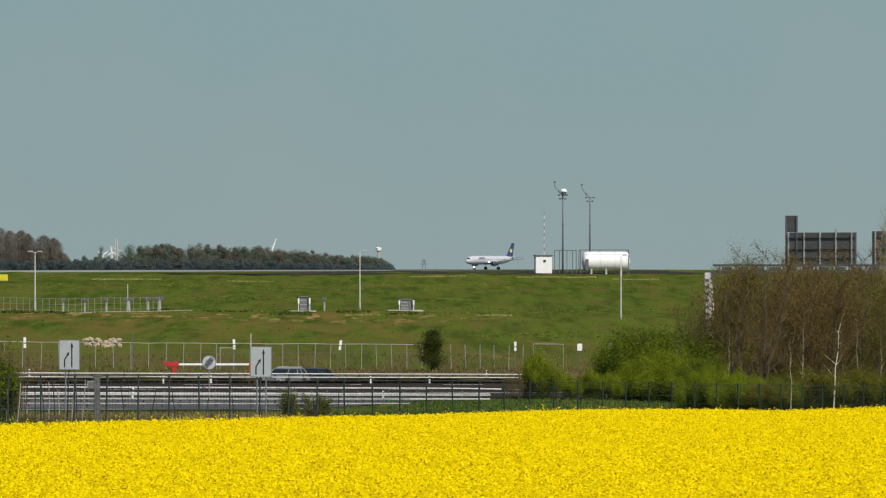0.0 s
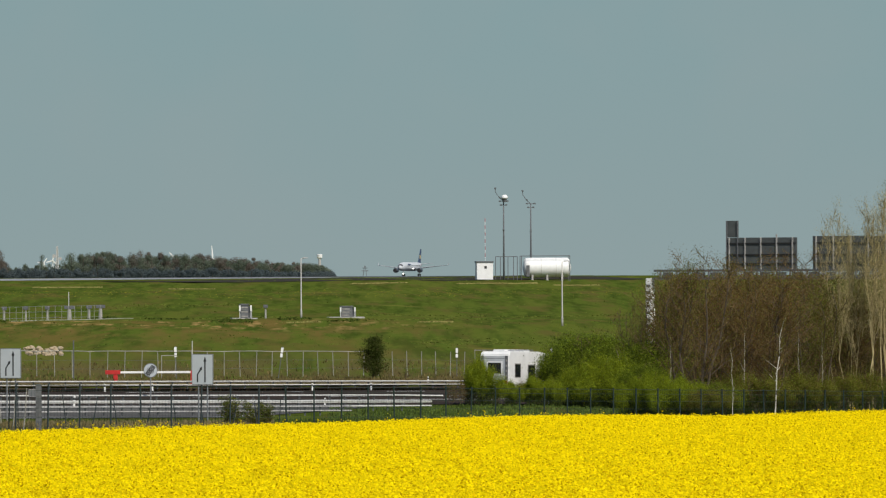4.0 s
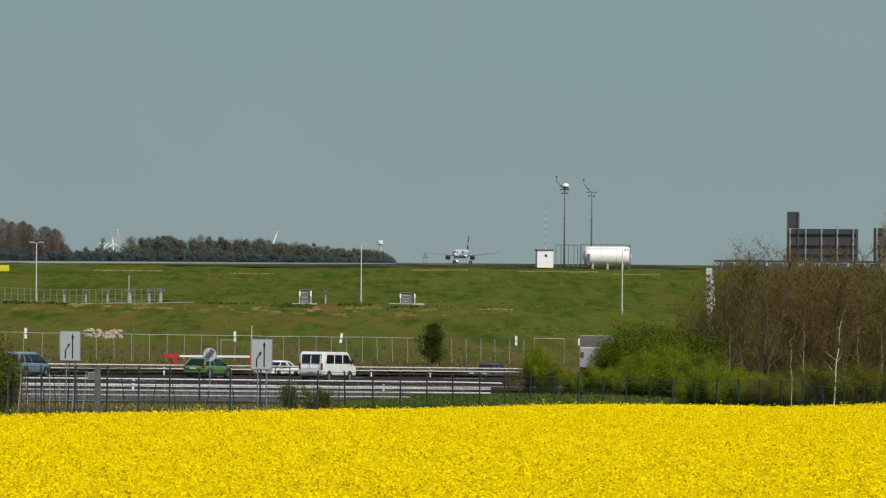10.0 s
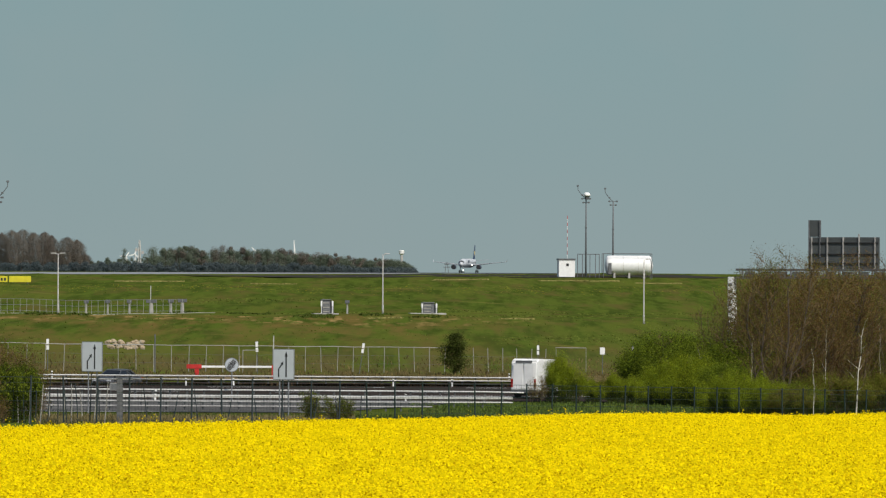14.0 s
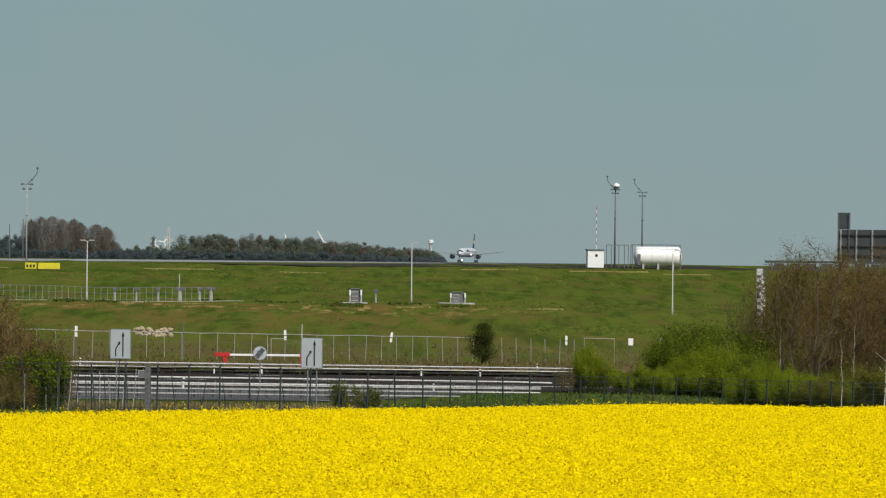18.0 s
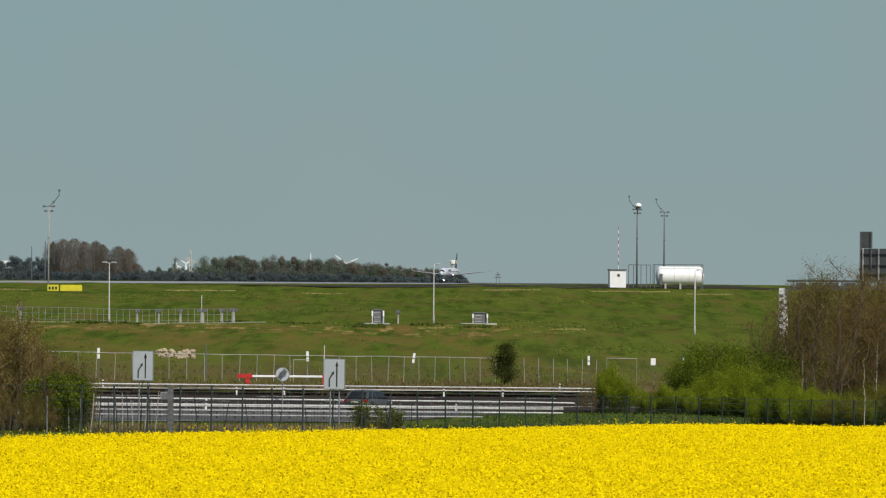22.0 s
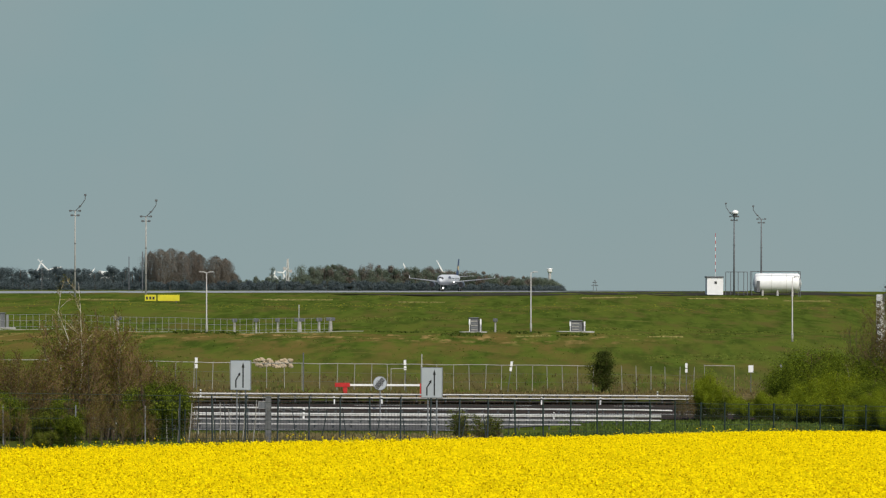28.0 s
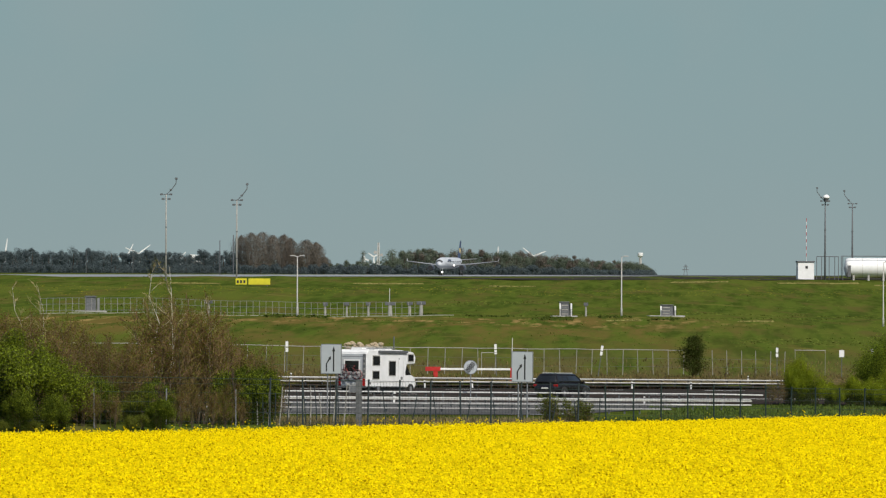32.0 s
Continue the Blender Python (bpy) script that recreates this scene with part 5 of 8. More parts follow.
    lb = plant("birch", "pale birch with thin crown above the thicket", "tree", 61, 7.0, 2.6, 2, 13, 10, 0.034, M_TWIG_PALE, ((L_OLIVE, 1500, 0.026, 0.12),), 0.8, M_BIRCH, "birches", 0.3, thick=0.008)
    for k, (b, p, sc) in enumerate(((-96.0, -68, 1.04), (-118.8, -66, 0.86), (-88.0, -68.5, 0.8))):
        put(lb, b, p, 75.0 * k, sc, k == 0)
    thin = plant("thicket_shrub", "thin reddish shrub standing alone at the thicket edge", "shrub", 63, 4.6, 1.2, 2, 9, 6, 0.018, M_TWIG_WARM, ((L_RED, 300, 0.034, 0.10),), 1.2, group="thicket shrubs")
    put(thin, -74.8, -69, 0, 0.8, True)
    # leafy bushes
    g1 = bush("green_bush", "rounded fresh green bush beside the slip road", 71, 5.6, 4.0, (L_BRIGHT, L_GREEN, L_LEFT), 60000, 0.046, "green bushes", 11)
    g2 = bush("green_bush", "dense mid-green bush at the motorway edge", 72, 6.0, 4.6, (L_GREEN, L_DARK, L_LEFT), 60000, 0.046, "green bushes", 11)
    g7 = bush("undergrowth_bush", "loose dark olive undergrowth below the thicket trees", 78, 6.0, 4.2, (L_GREEN, L_BUD, L_OLIVE), 30000, 0.045, "thicket undergrowth", 13)
    put(g7, 66.5, -33, 40, 0.75, True)
    put(g1, 17.2, -14.5, 0, 0.56, True, 0.86)
    put(g2, 35.2, -6.5, 0, 1.18, True, sink=0.2)
    for k, (o, b, p, sc) in enumerate(((g1, 22.6, -14, 0.52), (g1, 26.4, -15, 0.66), (g1, 32.4, -15.5, 0.8), (g1, 35.0, -17, 1.2), (g1, 37.2, -17.5, 1.39), (g1, 41.4, -18, 1.36), (g1, 45.2, -18.5, 1.22),
                                       (g2, 36.5, -9, 1.05), (g2, 40.5, -10, 1.05), (g2, 47.6, -18, 1.05), (g1, 43.6, -29, 0.80), (g1, 46.6, -30.5, 0.92), (g1, 49.8, -31.5, 0.88), (g1, 53.0, -32, 0.84), (g1, 56.0, -32.5, 0.72), (g2, 58.8, -33, 0.5), (g7, 56.0, -29, 0.6), (g7, 46.2, -19, 0.9), (g7, 49.8, -19, 0.9), (g7, 53.4, -20, 0.9), (g7, 56.6, -34, 0.7), (g7, 59.8, -34, 0.74), (g2, 46.5, -21, 0.72), (g7, 49.6, -24, 0.78), (g7, 52.8, -25, 0.8), (g7, 58.2, -34.5, 0.6), (g2, 58.6, -24, 0.9), (g7, 61.0, -29, 0.72), (g7, 64.5, -31, 0.82), (g7, 69.0, -33, 0.7), (g7, 73.0, -33, 0.85), (g7, 77.0, -34, 0.7), (g7, 81.0, -33, 0.8), (g7, 86.0, -33, 0.85), (g7, 91.0, -34, 0.7), (g7, 96.0, -33, 0.85), (g7, 24.6, -10.5, 0.52), (g7, 29.4, -12, 0.6), (g1, 29.6, -16, 0.6))):
        put(o, b, p, 57.0 * k + 20, sc, False, sc * (0.80 if o is g1 and sc > 1 else 1.35 if o is g7 and b > 60 else 1.0))
    g3 = bush("green_bush", "large fresh green bush in front of the thicket", 73, 4.2, 3.6, (L_LEFT, L_GREEN, L_SHRUB), 42000, 0.040, "green bushes", 12)
    put(g3, -121.5, -73.2, 0, 1.1, True)
    put(g3, -130.0, -73.0, 100, 1.15)
    g4 = bush("dark_bush", "dark green bush low in the thicket", 74, 2.6, 2.2, (L_DARK, L_GREEN), 20000, 0.036, "dark bushes", 8)
    put(g4, -79.2, -70.5, 0, 1.0, True, 1.25)
    for k, (b, sc) in enumerate(((-82.5, 1.0), (-97.0, 0.75), (-107.0, 0.8))):
        put(g4, b, -72.6, 70.0 * k, sc)
    g6 = bush("olive_bush", "low olive green undergrowth in the thicket", 76, 2.8, 2.3, (L_OLIVE, L_GREEN, L_SHRUB), 15000, 0.036, "undergrowth bushes", 9)
    for k, (b, sc) in enumerate(((-86.0, 0.5), (-92.0, 0.55), (-97.4, 1.15), (-101.6, 1.2), (-105.0, 0.75), (-110.5, 0.8), (-115.0, 1.1), (-126.0, 0.9), (-99.6, 1.35), (-112.5, 1.0))):
        put(g6, b, -71.0 if k % 2 else -72.4, 70.0 * k, sc, k == 0)
    for k in range(18):
        b = -131.0 + 2.9 * k
        if -95 < b < -81 or -111 < b < -104:
            put(lk[k % 2], b, -74.6, 61.0 * k, rng.uniform(0.32, 0.5))
            continue
        put(g6 if k % 3 else g4, b + rng.uniform(-1.2, 1.2), -75.9 + rng.uniform(0, 0.9), 83.0 * k, 0.5 + rng.uniform(0, 0.25), False, rng.uniform(0.42, 0.72))
    # two scrubby tufts at the field fence
    g5 = plant("scrub_tuft", "small feathery scrub bush at the fence", "bush", 75, 1.75, 1.5, 7, 7, 8, 0.014, M_TWIG, ((L_SHRUB, 1500, 0.034, 0.07), (L_GREEN, 1100, 0.032, 0.07), (L_OLIVE, 500, 0.03, 0.08)), 1.0, group="scrub tufts", low=0.05, thick=0.008)
    put(g5, -27.0, -73.0, 0, 1.05, True, 0.84)
    put(g5, -23.0, -72.6, 80, 1.05, False, 0.86)
    put(g5, -21.4, -72.8, 190, 0.75)
    # young tree by the far fence
    yt = plant("young_tree", "young tree with a dark olive feathery crown by the far fence", "tree", 77, 4.7, 2.1, 1, 30, 9, 0.055, M_TWIG, ((L_SHRUB, 6500, 0.045, 0.16), (L_DARK, 4500, 0.045, 0.14)), 0.85, low=0.2)
    put(yt, -2.1, 27.5, 0, 1.55, True, 0.97, 0.5)
    for b, sc in ((13.2, 0.42), (14.6, 0.46), (11.6, 0.34), (19.8, 0.40)):
        put(lk[0], b, -13.6, 31.0 * b, sc)
    # thin saplings along the far verge
    sap = plant("sapling", "thin bare sapling beside the far fence", "sapling", 81, 1.9, 0.8, 3, 7, 6, 0.02, M_TWIG, ((L_OLIVE, 160, 0.04, 0.05),), group="saplings")
    for k, (b, sc) in enumerate(((4.0, 1.0), (1.0, 0.6), (9.0, 0.7), (-7.0, 0.5))):
        put(sap, b, 25.5, 60.0 * k, sc, k == 0)


thickets()


# ---- grass tufts and weeds ----
def tufts():
    rng = np.random.default_rng(9)

    def blades(name, label, n, b0, b1, p0, p1, size, m, tall=1.0, thin=1.0):
        b = rng.uniform(b0, b1, n)
        p = rng.uniform(p0, p1, n)
        v, f = [], []
        for i in range(n):
            x, y = on(b[i], p[i])
            z = ground_z(x, y)
            h = size * rng.uniform(0.5, 1.4) * tall
            w = size * rng.uniform(0.4, 1.1) * thin
            dx, dy = rng.normal(0, 0.3, 2) * h
            a = rng.uniform(0, 3.14)
            k = len(v)
            c, s = math.cos(a) * w, math.sin(a) * w
            v += [(x - c, y - s, z - 0.05), (x + c, y + s, z - 0.05), (x + c * 0.5 + dx, y + s * 0.5 + dy, z + h), (x - c * 0.8 + dx, y - s * 0.8 + dy, z + h * 0.8)]
            f.append((k, k + 1, k + 2, k + 3))
        sh = Shape()
        sh.v, sh.f = v, f
        tagged(part(name, sh, m), label, "grass", kind="stuff")
    def clumps(name, label, n, b0, b1, p0, p1, size, m, squash=0.4):
        """Tussocks, each a fan of leaning blades."""
        c, o = [], []
        for k in range(n):
            x, y = on(rng.uniform(b0, b1), rng.uniform(p0, p1))
            z = ground_z(x, y)
            for j in range(5):
                a = rng.uniform(0, 6.28)
                c.append((x + size * 0.9 * math.cos(a), y + size * 0.9 * math.sin(a), z + size * squash * rng.uniform(0.1, 1.2)))
                o.append((0.5 * math.cos(a), 0.5 * math.sin(a) - 0.3, 0.8))
        me = leaf_mesh(name, np.array(c), rng.uniform(size * 0.3, size * 0.9, len(c)), m, rng, outward=np.array(o))
        tagged(part(name, me, m), label, "grass", kind="stuff")
    green = leaf("slope grass", (0.125, 0.165, 0.028), 0.25, 0.3)
    clumps("grass_tufts", "uneven green grass tufts on the lower slope", 1500, -130, 92, 30, 100, 0.12, green, 0.5)
    clumps("grass_tufts", "uneven green grass tufts on the upper slope", 1200, -130, 92, 95, 240, 0.14, green, 0.5)
    blades("dry_tufts", "dry straw-coloured grass tufts below the slope", 6500, -130, 92, 21, 40, 0.17, leaf("dry grass", (0.20, 0.155, 0.06), 0.4, 0.4), 1.3, 0.35)
    dark = leaf("dark clumps", (0.065, 0.092, 0.016), 0.3, 0.3)
    for b, p, wb, wp, n in ((-27, 100, 3.5, 3, 260), (-50, 118, 2.5, 4, 160), (-16, 104, 3.0, 2, 140), (-6, 97, 4, 2, 150), (-38, 112, 4, 2, 160), (-72, 94, 6, 2, 200)):
        clumps("grass_tufts", "dark green weed clumps on the slope", n // 4, b - wb, b + wb, p - wp, p + wp, 0.24, dark, 0.5)
    blades("grass_tufts", "fresh green grass along the slip road verge", 19000, -78, 92, -74, -38, 0.11, leaf("verge blades", (0.088, 0.126, 0.028), 0.45, 0.3), 1.2, 0.4)
    blades("grass_tufts", "fresh green grass below the bushes", 9000, -10, 92, -38, -15, 0.13, leaf("verge blades", (0.098, 0.142, 0.034), 0.3, 0.2), 1.0, 0.5)
    blades("dry_tufts", "dry weeds along the fence", 6500, -76, -20, -74.6, -60, 0.13, leaf("dry grass", (0.26, 0.21, 0.10), 0.4, 0.4), 2.2, 0.13)
    blades("median_weeds", "brown weeds along the motorway median", 9000, -130, 20, 6.7, 8.4, 0.16, leaf("median weeds", (0.12, 0.085, 0.05), 0.4), 1.8, 0.6)
    pale = leaf("bright grass", (0.12, 0.15, 0.026), 0.25, 0.2)
    for b, p, wb, wp, n in ((-72, 128, 14, 4, 500), (6, 128, 12, 2.5, 420), (34, 124, 14, 2.5, 420), (-25, 112, 9, 1.8, 260), (10, 98, 12, 1.4, 300), (-100, 140, 14, 6, 420), (-40, 150, 16, 5, 420), (20, 60, 14, 4, 300)):
        clumps("grass_tufts", "streak of fresh pale green grass on the slope", n // 2, b - wb, b + wb, p - wp, p + wp, 0.20, pale, 0.16)
    straw = leaf("pale dry streaks", (0.27, 0.245, 0.08), 0.25, 0.1)
    for b, p, wb, wp, n in ((20, 213, 7, 0.9, 420), (-1, 214, 5, 0.8, 260), (34, 209, 4, 0.9, 220), (-56, 212, 6, 0.9, 300), (-34, 205, 4, 0.8, 180), (-92, 208, 6, 0.9, 220), (-14, 96, 3, 0.5, 80), (9, 92, 3, 0.5, 80)):
        clumps("dry_tufts", "long streak of pale dry grass near the crest", n, b - wb, b + wb, p - wp, p + wp, 0.2, straw, 0.2)
    blades("dandelions", "yellow dandelion streaks on the upper slope", 1500, -130, 60, 172, 200, 0.13, leaf("dandelion heads", (0.30, 0.28, 0.03), 0.3), 0.3)


tufts()


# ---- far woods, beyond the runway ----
# leaf colours lightened, the pines' blued: distance haze is put into them
L_FAR = leaf("hazed distant crowns", (0.170, 0.202, 0.145), 0.03, 0.5)
L_FAR_BROWN = leaf("hazed distant bare crowns", (0.205, 0.178, 0.146), 0.03, 0.5)
L_FAR_DARK = leaf("hazed distant pines", (0.122, 0.154, 0.160), 0.03, 0.5)


def woods(name, label, seed, rows, material, clump=1.15, count=150, slim=1.0, full=1.0, column=False):
    """rows: (bearing, distance, crown height, crown width). Crowns of several uneven lobes of leaf sprays."""
    rng = np.random.default_rng(seed)
    c, o, r = [], [], []
    wood = Shape()
    for b, d, h, w in rows:
        x, y = spot(b, d)
        g = plain(y) - 0.5
        wood.tube([(x, y, g), (x, y, g + h * 0.75)], [0.4, 0.15], 4, False)
        if column:
            n = count * 7
            f = rng.uniform(0.02, 1.0, n) ** 0.9
            a = rng.uniform(0, 6.28, n)
            flute = 1 + 0.13 * np.sin(3 * a + rng.uniform(0, 6.28)) + 0.10 * np.sin(5 * a + 7 * f + rng.uniform(0, 6.28)) + 0.06 * np.sin(11 * a + 5 * f)
            top = 1 - 0.07 * np.abs(np.sin(2 * a + rng.uniform(0, 6.28)))
            q = np.sqrt(rng.uniform(0.1, 1, n)) * w * 0.5 * (1 - f ** 9) ** 0.6 * (0.72 + 0.28 * np.minimum(f * 2.2, 1)) * flute
            c.append(np.stack([x + q * np.cos(a), y + q * np.sin(a), g + f * h * top], 1))
            o.append(np.stack([np.cos(a), np.sin(a), f ** 4], 1))
            r.append(clump * rng.uniform(0.3, 0.75, n))
            continue
        lobes = 7
        per = count * 9 // lobes
        for k in range(lobes):
            f = rng.uniform(0.15, 0.86)
            env = (1 - f ** 2.4) ** (0.5 * slim)
            a, q = rng.uniform(0, 6.28), math.sqrt(rng.uniform(0, 1)) * w * 0.36 * env
            rad = full * w * rng.uniform(0.20, 0.34) * (0.6 + 0.4 * env)
            dd = rng.normal(0, 1, (per, 3))
            dd /= np.linalg.norm(dd, axis=1)[:, None]
            rr = rad * rng.uniform(0.2, 1.0, per) ** 0.6
            q3 = dd * rr[:, None] + (x + q * math.cos(a), y + q * math.sin(a), g + f * h)
            c.append(q3)
            o.append(dd)
            r.append(clump * rng.uniform(0.30, 0.75, per))
        low = per
        a, q = rng.uniform(0, 6.28, low), np.sqrt(rng.uniform(0, 1, low)) * w * 0.45
        c.append(np.stack([x + q * np.cos(a), y + q * np.sin(a), g + rng.uniform(0, 0.4, low) * h], 1))
        o.append(rng.normal(0, 1, (low, 3)))
        r.append(clump * rng.uniform(0.3, 0.8, low))
    c, o, r = np.concatenate(c), np.concatenate(o), np.concatenate(r)
    keep = c[:, 2] > plain(3000.0) - 4
    me = leaf_mesh(name, c[keep], r[keep] * 0.56, material, rng, outward=o[keep], loose=0.12)
    tagged(part(name, me, material), label, "trees", kind="stuff")
    tagged(part("far_trunks", wood, M_BARK), "thin trunks of the distant wood", "trees", kind="stuff")


def far_woods():
    rng = random.Random(77)
    rows = []
    for b in np.arange(-55.5, -9.5, 0.42):
        top = np.interp(b, (-55.5, -53, -50, -45, -38, -30, -26, -22, -16, -12, -9.5), (20, 20, 19, 17, 16.5, 15.5, 12.5, 11, 10.5, 9, 5))
        rows.append((b + rng.uniform(-0.3, 0.3), 3600 + rng.uniform(-120, 200), top * rng.uniform(0.80, 1.02), rng.uniform(8, 14)))
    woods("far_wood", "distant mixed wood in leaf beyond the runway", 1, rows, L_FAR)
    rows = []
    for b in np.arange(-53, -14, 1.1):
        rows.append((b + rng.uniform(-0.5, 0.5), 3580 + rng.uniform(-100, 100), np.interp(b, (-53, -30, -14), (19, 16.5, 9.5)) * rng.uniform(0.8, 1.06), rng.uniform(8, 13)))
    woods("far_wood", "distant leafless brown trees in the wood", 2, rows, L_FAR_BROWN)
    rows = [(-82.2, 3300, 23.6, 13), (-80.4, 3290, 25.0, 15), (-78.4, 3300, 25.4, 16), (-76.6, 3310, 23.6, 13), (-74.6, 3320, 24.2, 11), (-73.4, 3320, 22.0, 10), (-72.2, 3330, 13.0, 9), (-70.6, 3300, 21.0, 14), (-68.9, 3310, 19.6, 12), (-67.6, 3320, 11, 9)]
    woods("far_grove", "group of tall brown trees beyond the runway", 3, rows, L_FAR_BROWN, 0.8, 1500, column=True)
    rows = []
    for b in np.arange(-84, -55, 0.6):
        rows.append((b, 3400 + rng.uniform(-100, 100), rng.uniform(7.5, 11) * (1.5 if rng.random() < 0.08 else 1.0), rng.uniform(5, 8)))
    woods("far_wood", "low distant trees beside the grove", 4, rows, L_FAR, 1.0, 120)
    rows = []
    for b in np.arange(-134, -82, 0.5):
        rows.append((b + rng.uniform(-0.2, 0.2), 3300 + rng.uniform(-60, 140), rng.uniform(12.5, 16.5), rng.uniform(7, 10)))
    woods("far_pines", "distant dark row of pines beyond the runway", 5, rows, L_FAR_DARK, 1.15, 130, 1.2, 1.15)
    # dark hedge line in front of the woods, in the pines' haze-tinted colour
    rows = []
    for b in np.arange(-134, -9, 0.7):
        rows.append((b, 3000 + rng.uniform(-60, 60), rng.uniform(3.5, 6.0) * (1.0 if b < -20 else 0.6), rng.uniform(6, 9)))
    woods("far_hedge", "dark hedge line, haze in its blue-grey colour, before the distant woods", 6, rows, L_FAR_DARK, 1.1, 90)


far_woods()


def far_marks():
    """Small pale towers on the horizon. Gives the turbines' rotors, with hub height, angle and pace."""
    rotors = []
    # radar mast with two dishes
    x, y = spot(-57.8, 3200)
    g = plain(y)
    ob = thing("radio_tower", "distant lattice radio tower with two white dishes", "tower", at=pose(x, y, g - 1))
    for px, py in ((-1, -1), (1, -1), (0, 1)):
        s = Shape()
        s.tube([(px, py, 0), (px * 0.3, py * 0.3, 19)], 0.22, 5)
        part("lattice_leg", s, M_ZINC, ob)
    for k in range(5):
        s = Shape()
        z, q = 2 + 3.4 * k, 1 - 0.14 * k
        s.tube([(-q, -q, z), (q, -q, z + 3.0), (0, q, z), (-q, -q, z + 3.0)], 0.14, 4)
        part("brace", s, M_ZINC, ob)
    for px, pz, r in ((-1.7, 13.5, 1.0), (1.8, 12.0, 0.9), (-0.6, 6.0, 0.8)):
        s = Shape()
        s.loft([[(px + r * math.cos(a), -1.2, pz + r * math.sin(a)) for a in np.linspace(0, 6.28, 16, endpoint=False)],
                [(px + r * 0.4 * math.cos(a), -0.4, pz + r * 0.4 * math.sin(a)) for a in np.linspace(0, 6.28, 16, endpoint=False)]])
        part("dish", s, M_CONCRETE, ob, "pale dish")
    # tower with a wide head
    x, y = spot(-11.4, 4300)
    ob = thing("water_tower", "distant pale tower with a wide head", "tower", at=pose(x, y, plain(y)))
    s, h = Shape(), Shape()
    s.tube([(0, 0, -1), (0, 0, 15.5)], [1.2, 1.0], 12)
    h.tube([(0, 0, 14), (0, 0, 15), (0, 0, 17.3), (0, 0, 17.6)], [1.1, 2.0, 2.2, 1.6], 12)
    part("shaft", s, M_CONCRETE, ob)
    part("head", h, M_WHITE, ob)
    # pylon
    x, y = spot(-3.4, 4400)
    ob = thing("pylon", "distant dark lattice power pylon", "pylon", at=pose(x, y, plain(y)))
    for sx in (-1, 1):
        s = Shape()
        s.tube([(sx * 1.6, 0, -1), (sx * 0.3, 0, 9)], 0.2, 4)
        part("pylon_leg", s, M_ZINC_DARK, ob)
    for w, z in ((2.6, 5.0), (1.9, 7.2)):
        s = Shape()
        s.tube([(-w, 0, z), (w, 0, z)], 0.25, 4)
        part("crossarm", s, M_ZINC_DARK, ob)
    # wind turbines: only their rotors rise above the trees
    for k, (b, hub, blade, turn) in enumerate(((-30.3, 16, 11, 20), (-36.6, 15, 9, 50), (-100.4, 17, 12, 5), (-102.4, 15, 11, 325), (-124.2, 17, 12, 80), (-58.6, 15, 5.5, 350), (-60.2, 13, 5, 60), (-93.0, 13, 7, 100))):
        x, y = spot(b, 4650)
        ob = thing("wind_turbine", "distant white wind turbine behind the trees", "wind turbine", "wind turbines", at=pose(x, y, plain(y)))
        s = Shape()
        s.tube([(0, 0, -1), (0, 0, hub)], [0.9, 0.55], 8)
        part("tower", s, M_WHITE, ob)
        n = Shape()
        n.box(-0.7, 0.7, -1.4, 1.4, hub - 0.6, hub + 0.6)
        part("nacelle", n, M_WHITE, ob)
        r = Shape()
        r.tube([(0, 0.3, 0), (0, -0.2, 0), (0, -0.5, 0)], [0.6, 0.55, 0.2], 8)
        rotor = part("rotor", r, M_WHITE, ob, at=pose(0, -1.6, hub, 0, turn, 0))
        for j in range(3):
            a = radians(120 * j)
            s = Shape()
            s.loft([[(c * math.cos(a) + q * math.sin(a), y2, q * math.cos(a) - c * math.sin(a)) for c, y2 in ((w, 0.0), (0, 0.2), (-w, 0.0))] for q, w in ((0.3, 0.40), (blade * 0.22, 0.62), (blade * 0.6, 0.45), (blade, 0.22))])
            part("blade", s, M_WHITE, rotor)
        rotors.append((rotor, hub, turn, (96, 84, 96, 90)[k % 4]))
    # thin masts and a pale roof on the left
    for b, h, d in ((-101.5, 15, 2400), (-109.8, 14, 2400), (-83.6, 17.5, 1700), (-86.0, 16, 1800)):
        x, y = spot(b, d)
        ob = thing("airfield_mast", "thin grey airfield mast beyond the runway", "mast", "airfield masts", at=pose(x, y, plain(y)))
        s = Shape()
        s.tube([(0, 0, -0.5), (0, 0, h * 0.7)], 0.14, 5)
        part("pole", s, M_ZINC_DARK, ob)
    x, y = spot(-90.6, 4000)
    ob = thing("hangar", "distant hangar with a white roof", "hangar", at=pose(x, y, plain(y)))
    s, r = Shape(), Shape()
    s.box(-7, 7, 0, 20, -1, 9)
    r.prism([(-8, 9), (8, 9), (6, 13), (-3, 14)], 0, 20)
    part("wall", s, M_CONCRETE, ob)
    part("roof", r, M_WHITE, ob)
    return rotors


ROTORS = far_marks()


# ---- vehicles: x forward, y to their left, z up from the road ----
M_GLASS = mat("dark window glass", (0.012, 0.014, 0.016), (0.018, 0.02, 0.022), 1.0, 0.08)
M_RIM = mat("alloy rim", (0.45, 0.45, 0.46), (0.36, 0.36, 0.37), 8.0, 0.35, 0.7)
M_TAIL = mat("tail light lens", (0.36, 0.01, 0.01), (0.26, 0.008, 0.008), 5.0, 0.25)
M_LENS = mat("headlight lens", (0.6, 0.62, 0.65), (0.5, 0.52, 0.55), 5.0, 0.15)
M_PLATE = mat("number plate", (0.6, 0.6, 0.56), (0.55, 0.55, 0.5), 9.0, 0.5)
M_UNDER = mat("dark underbody", (0.02, 0.02, 0.02), (0.03, 0.03, 0.03), 3.0, 0.8)


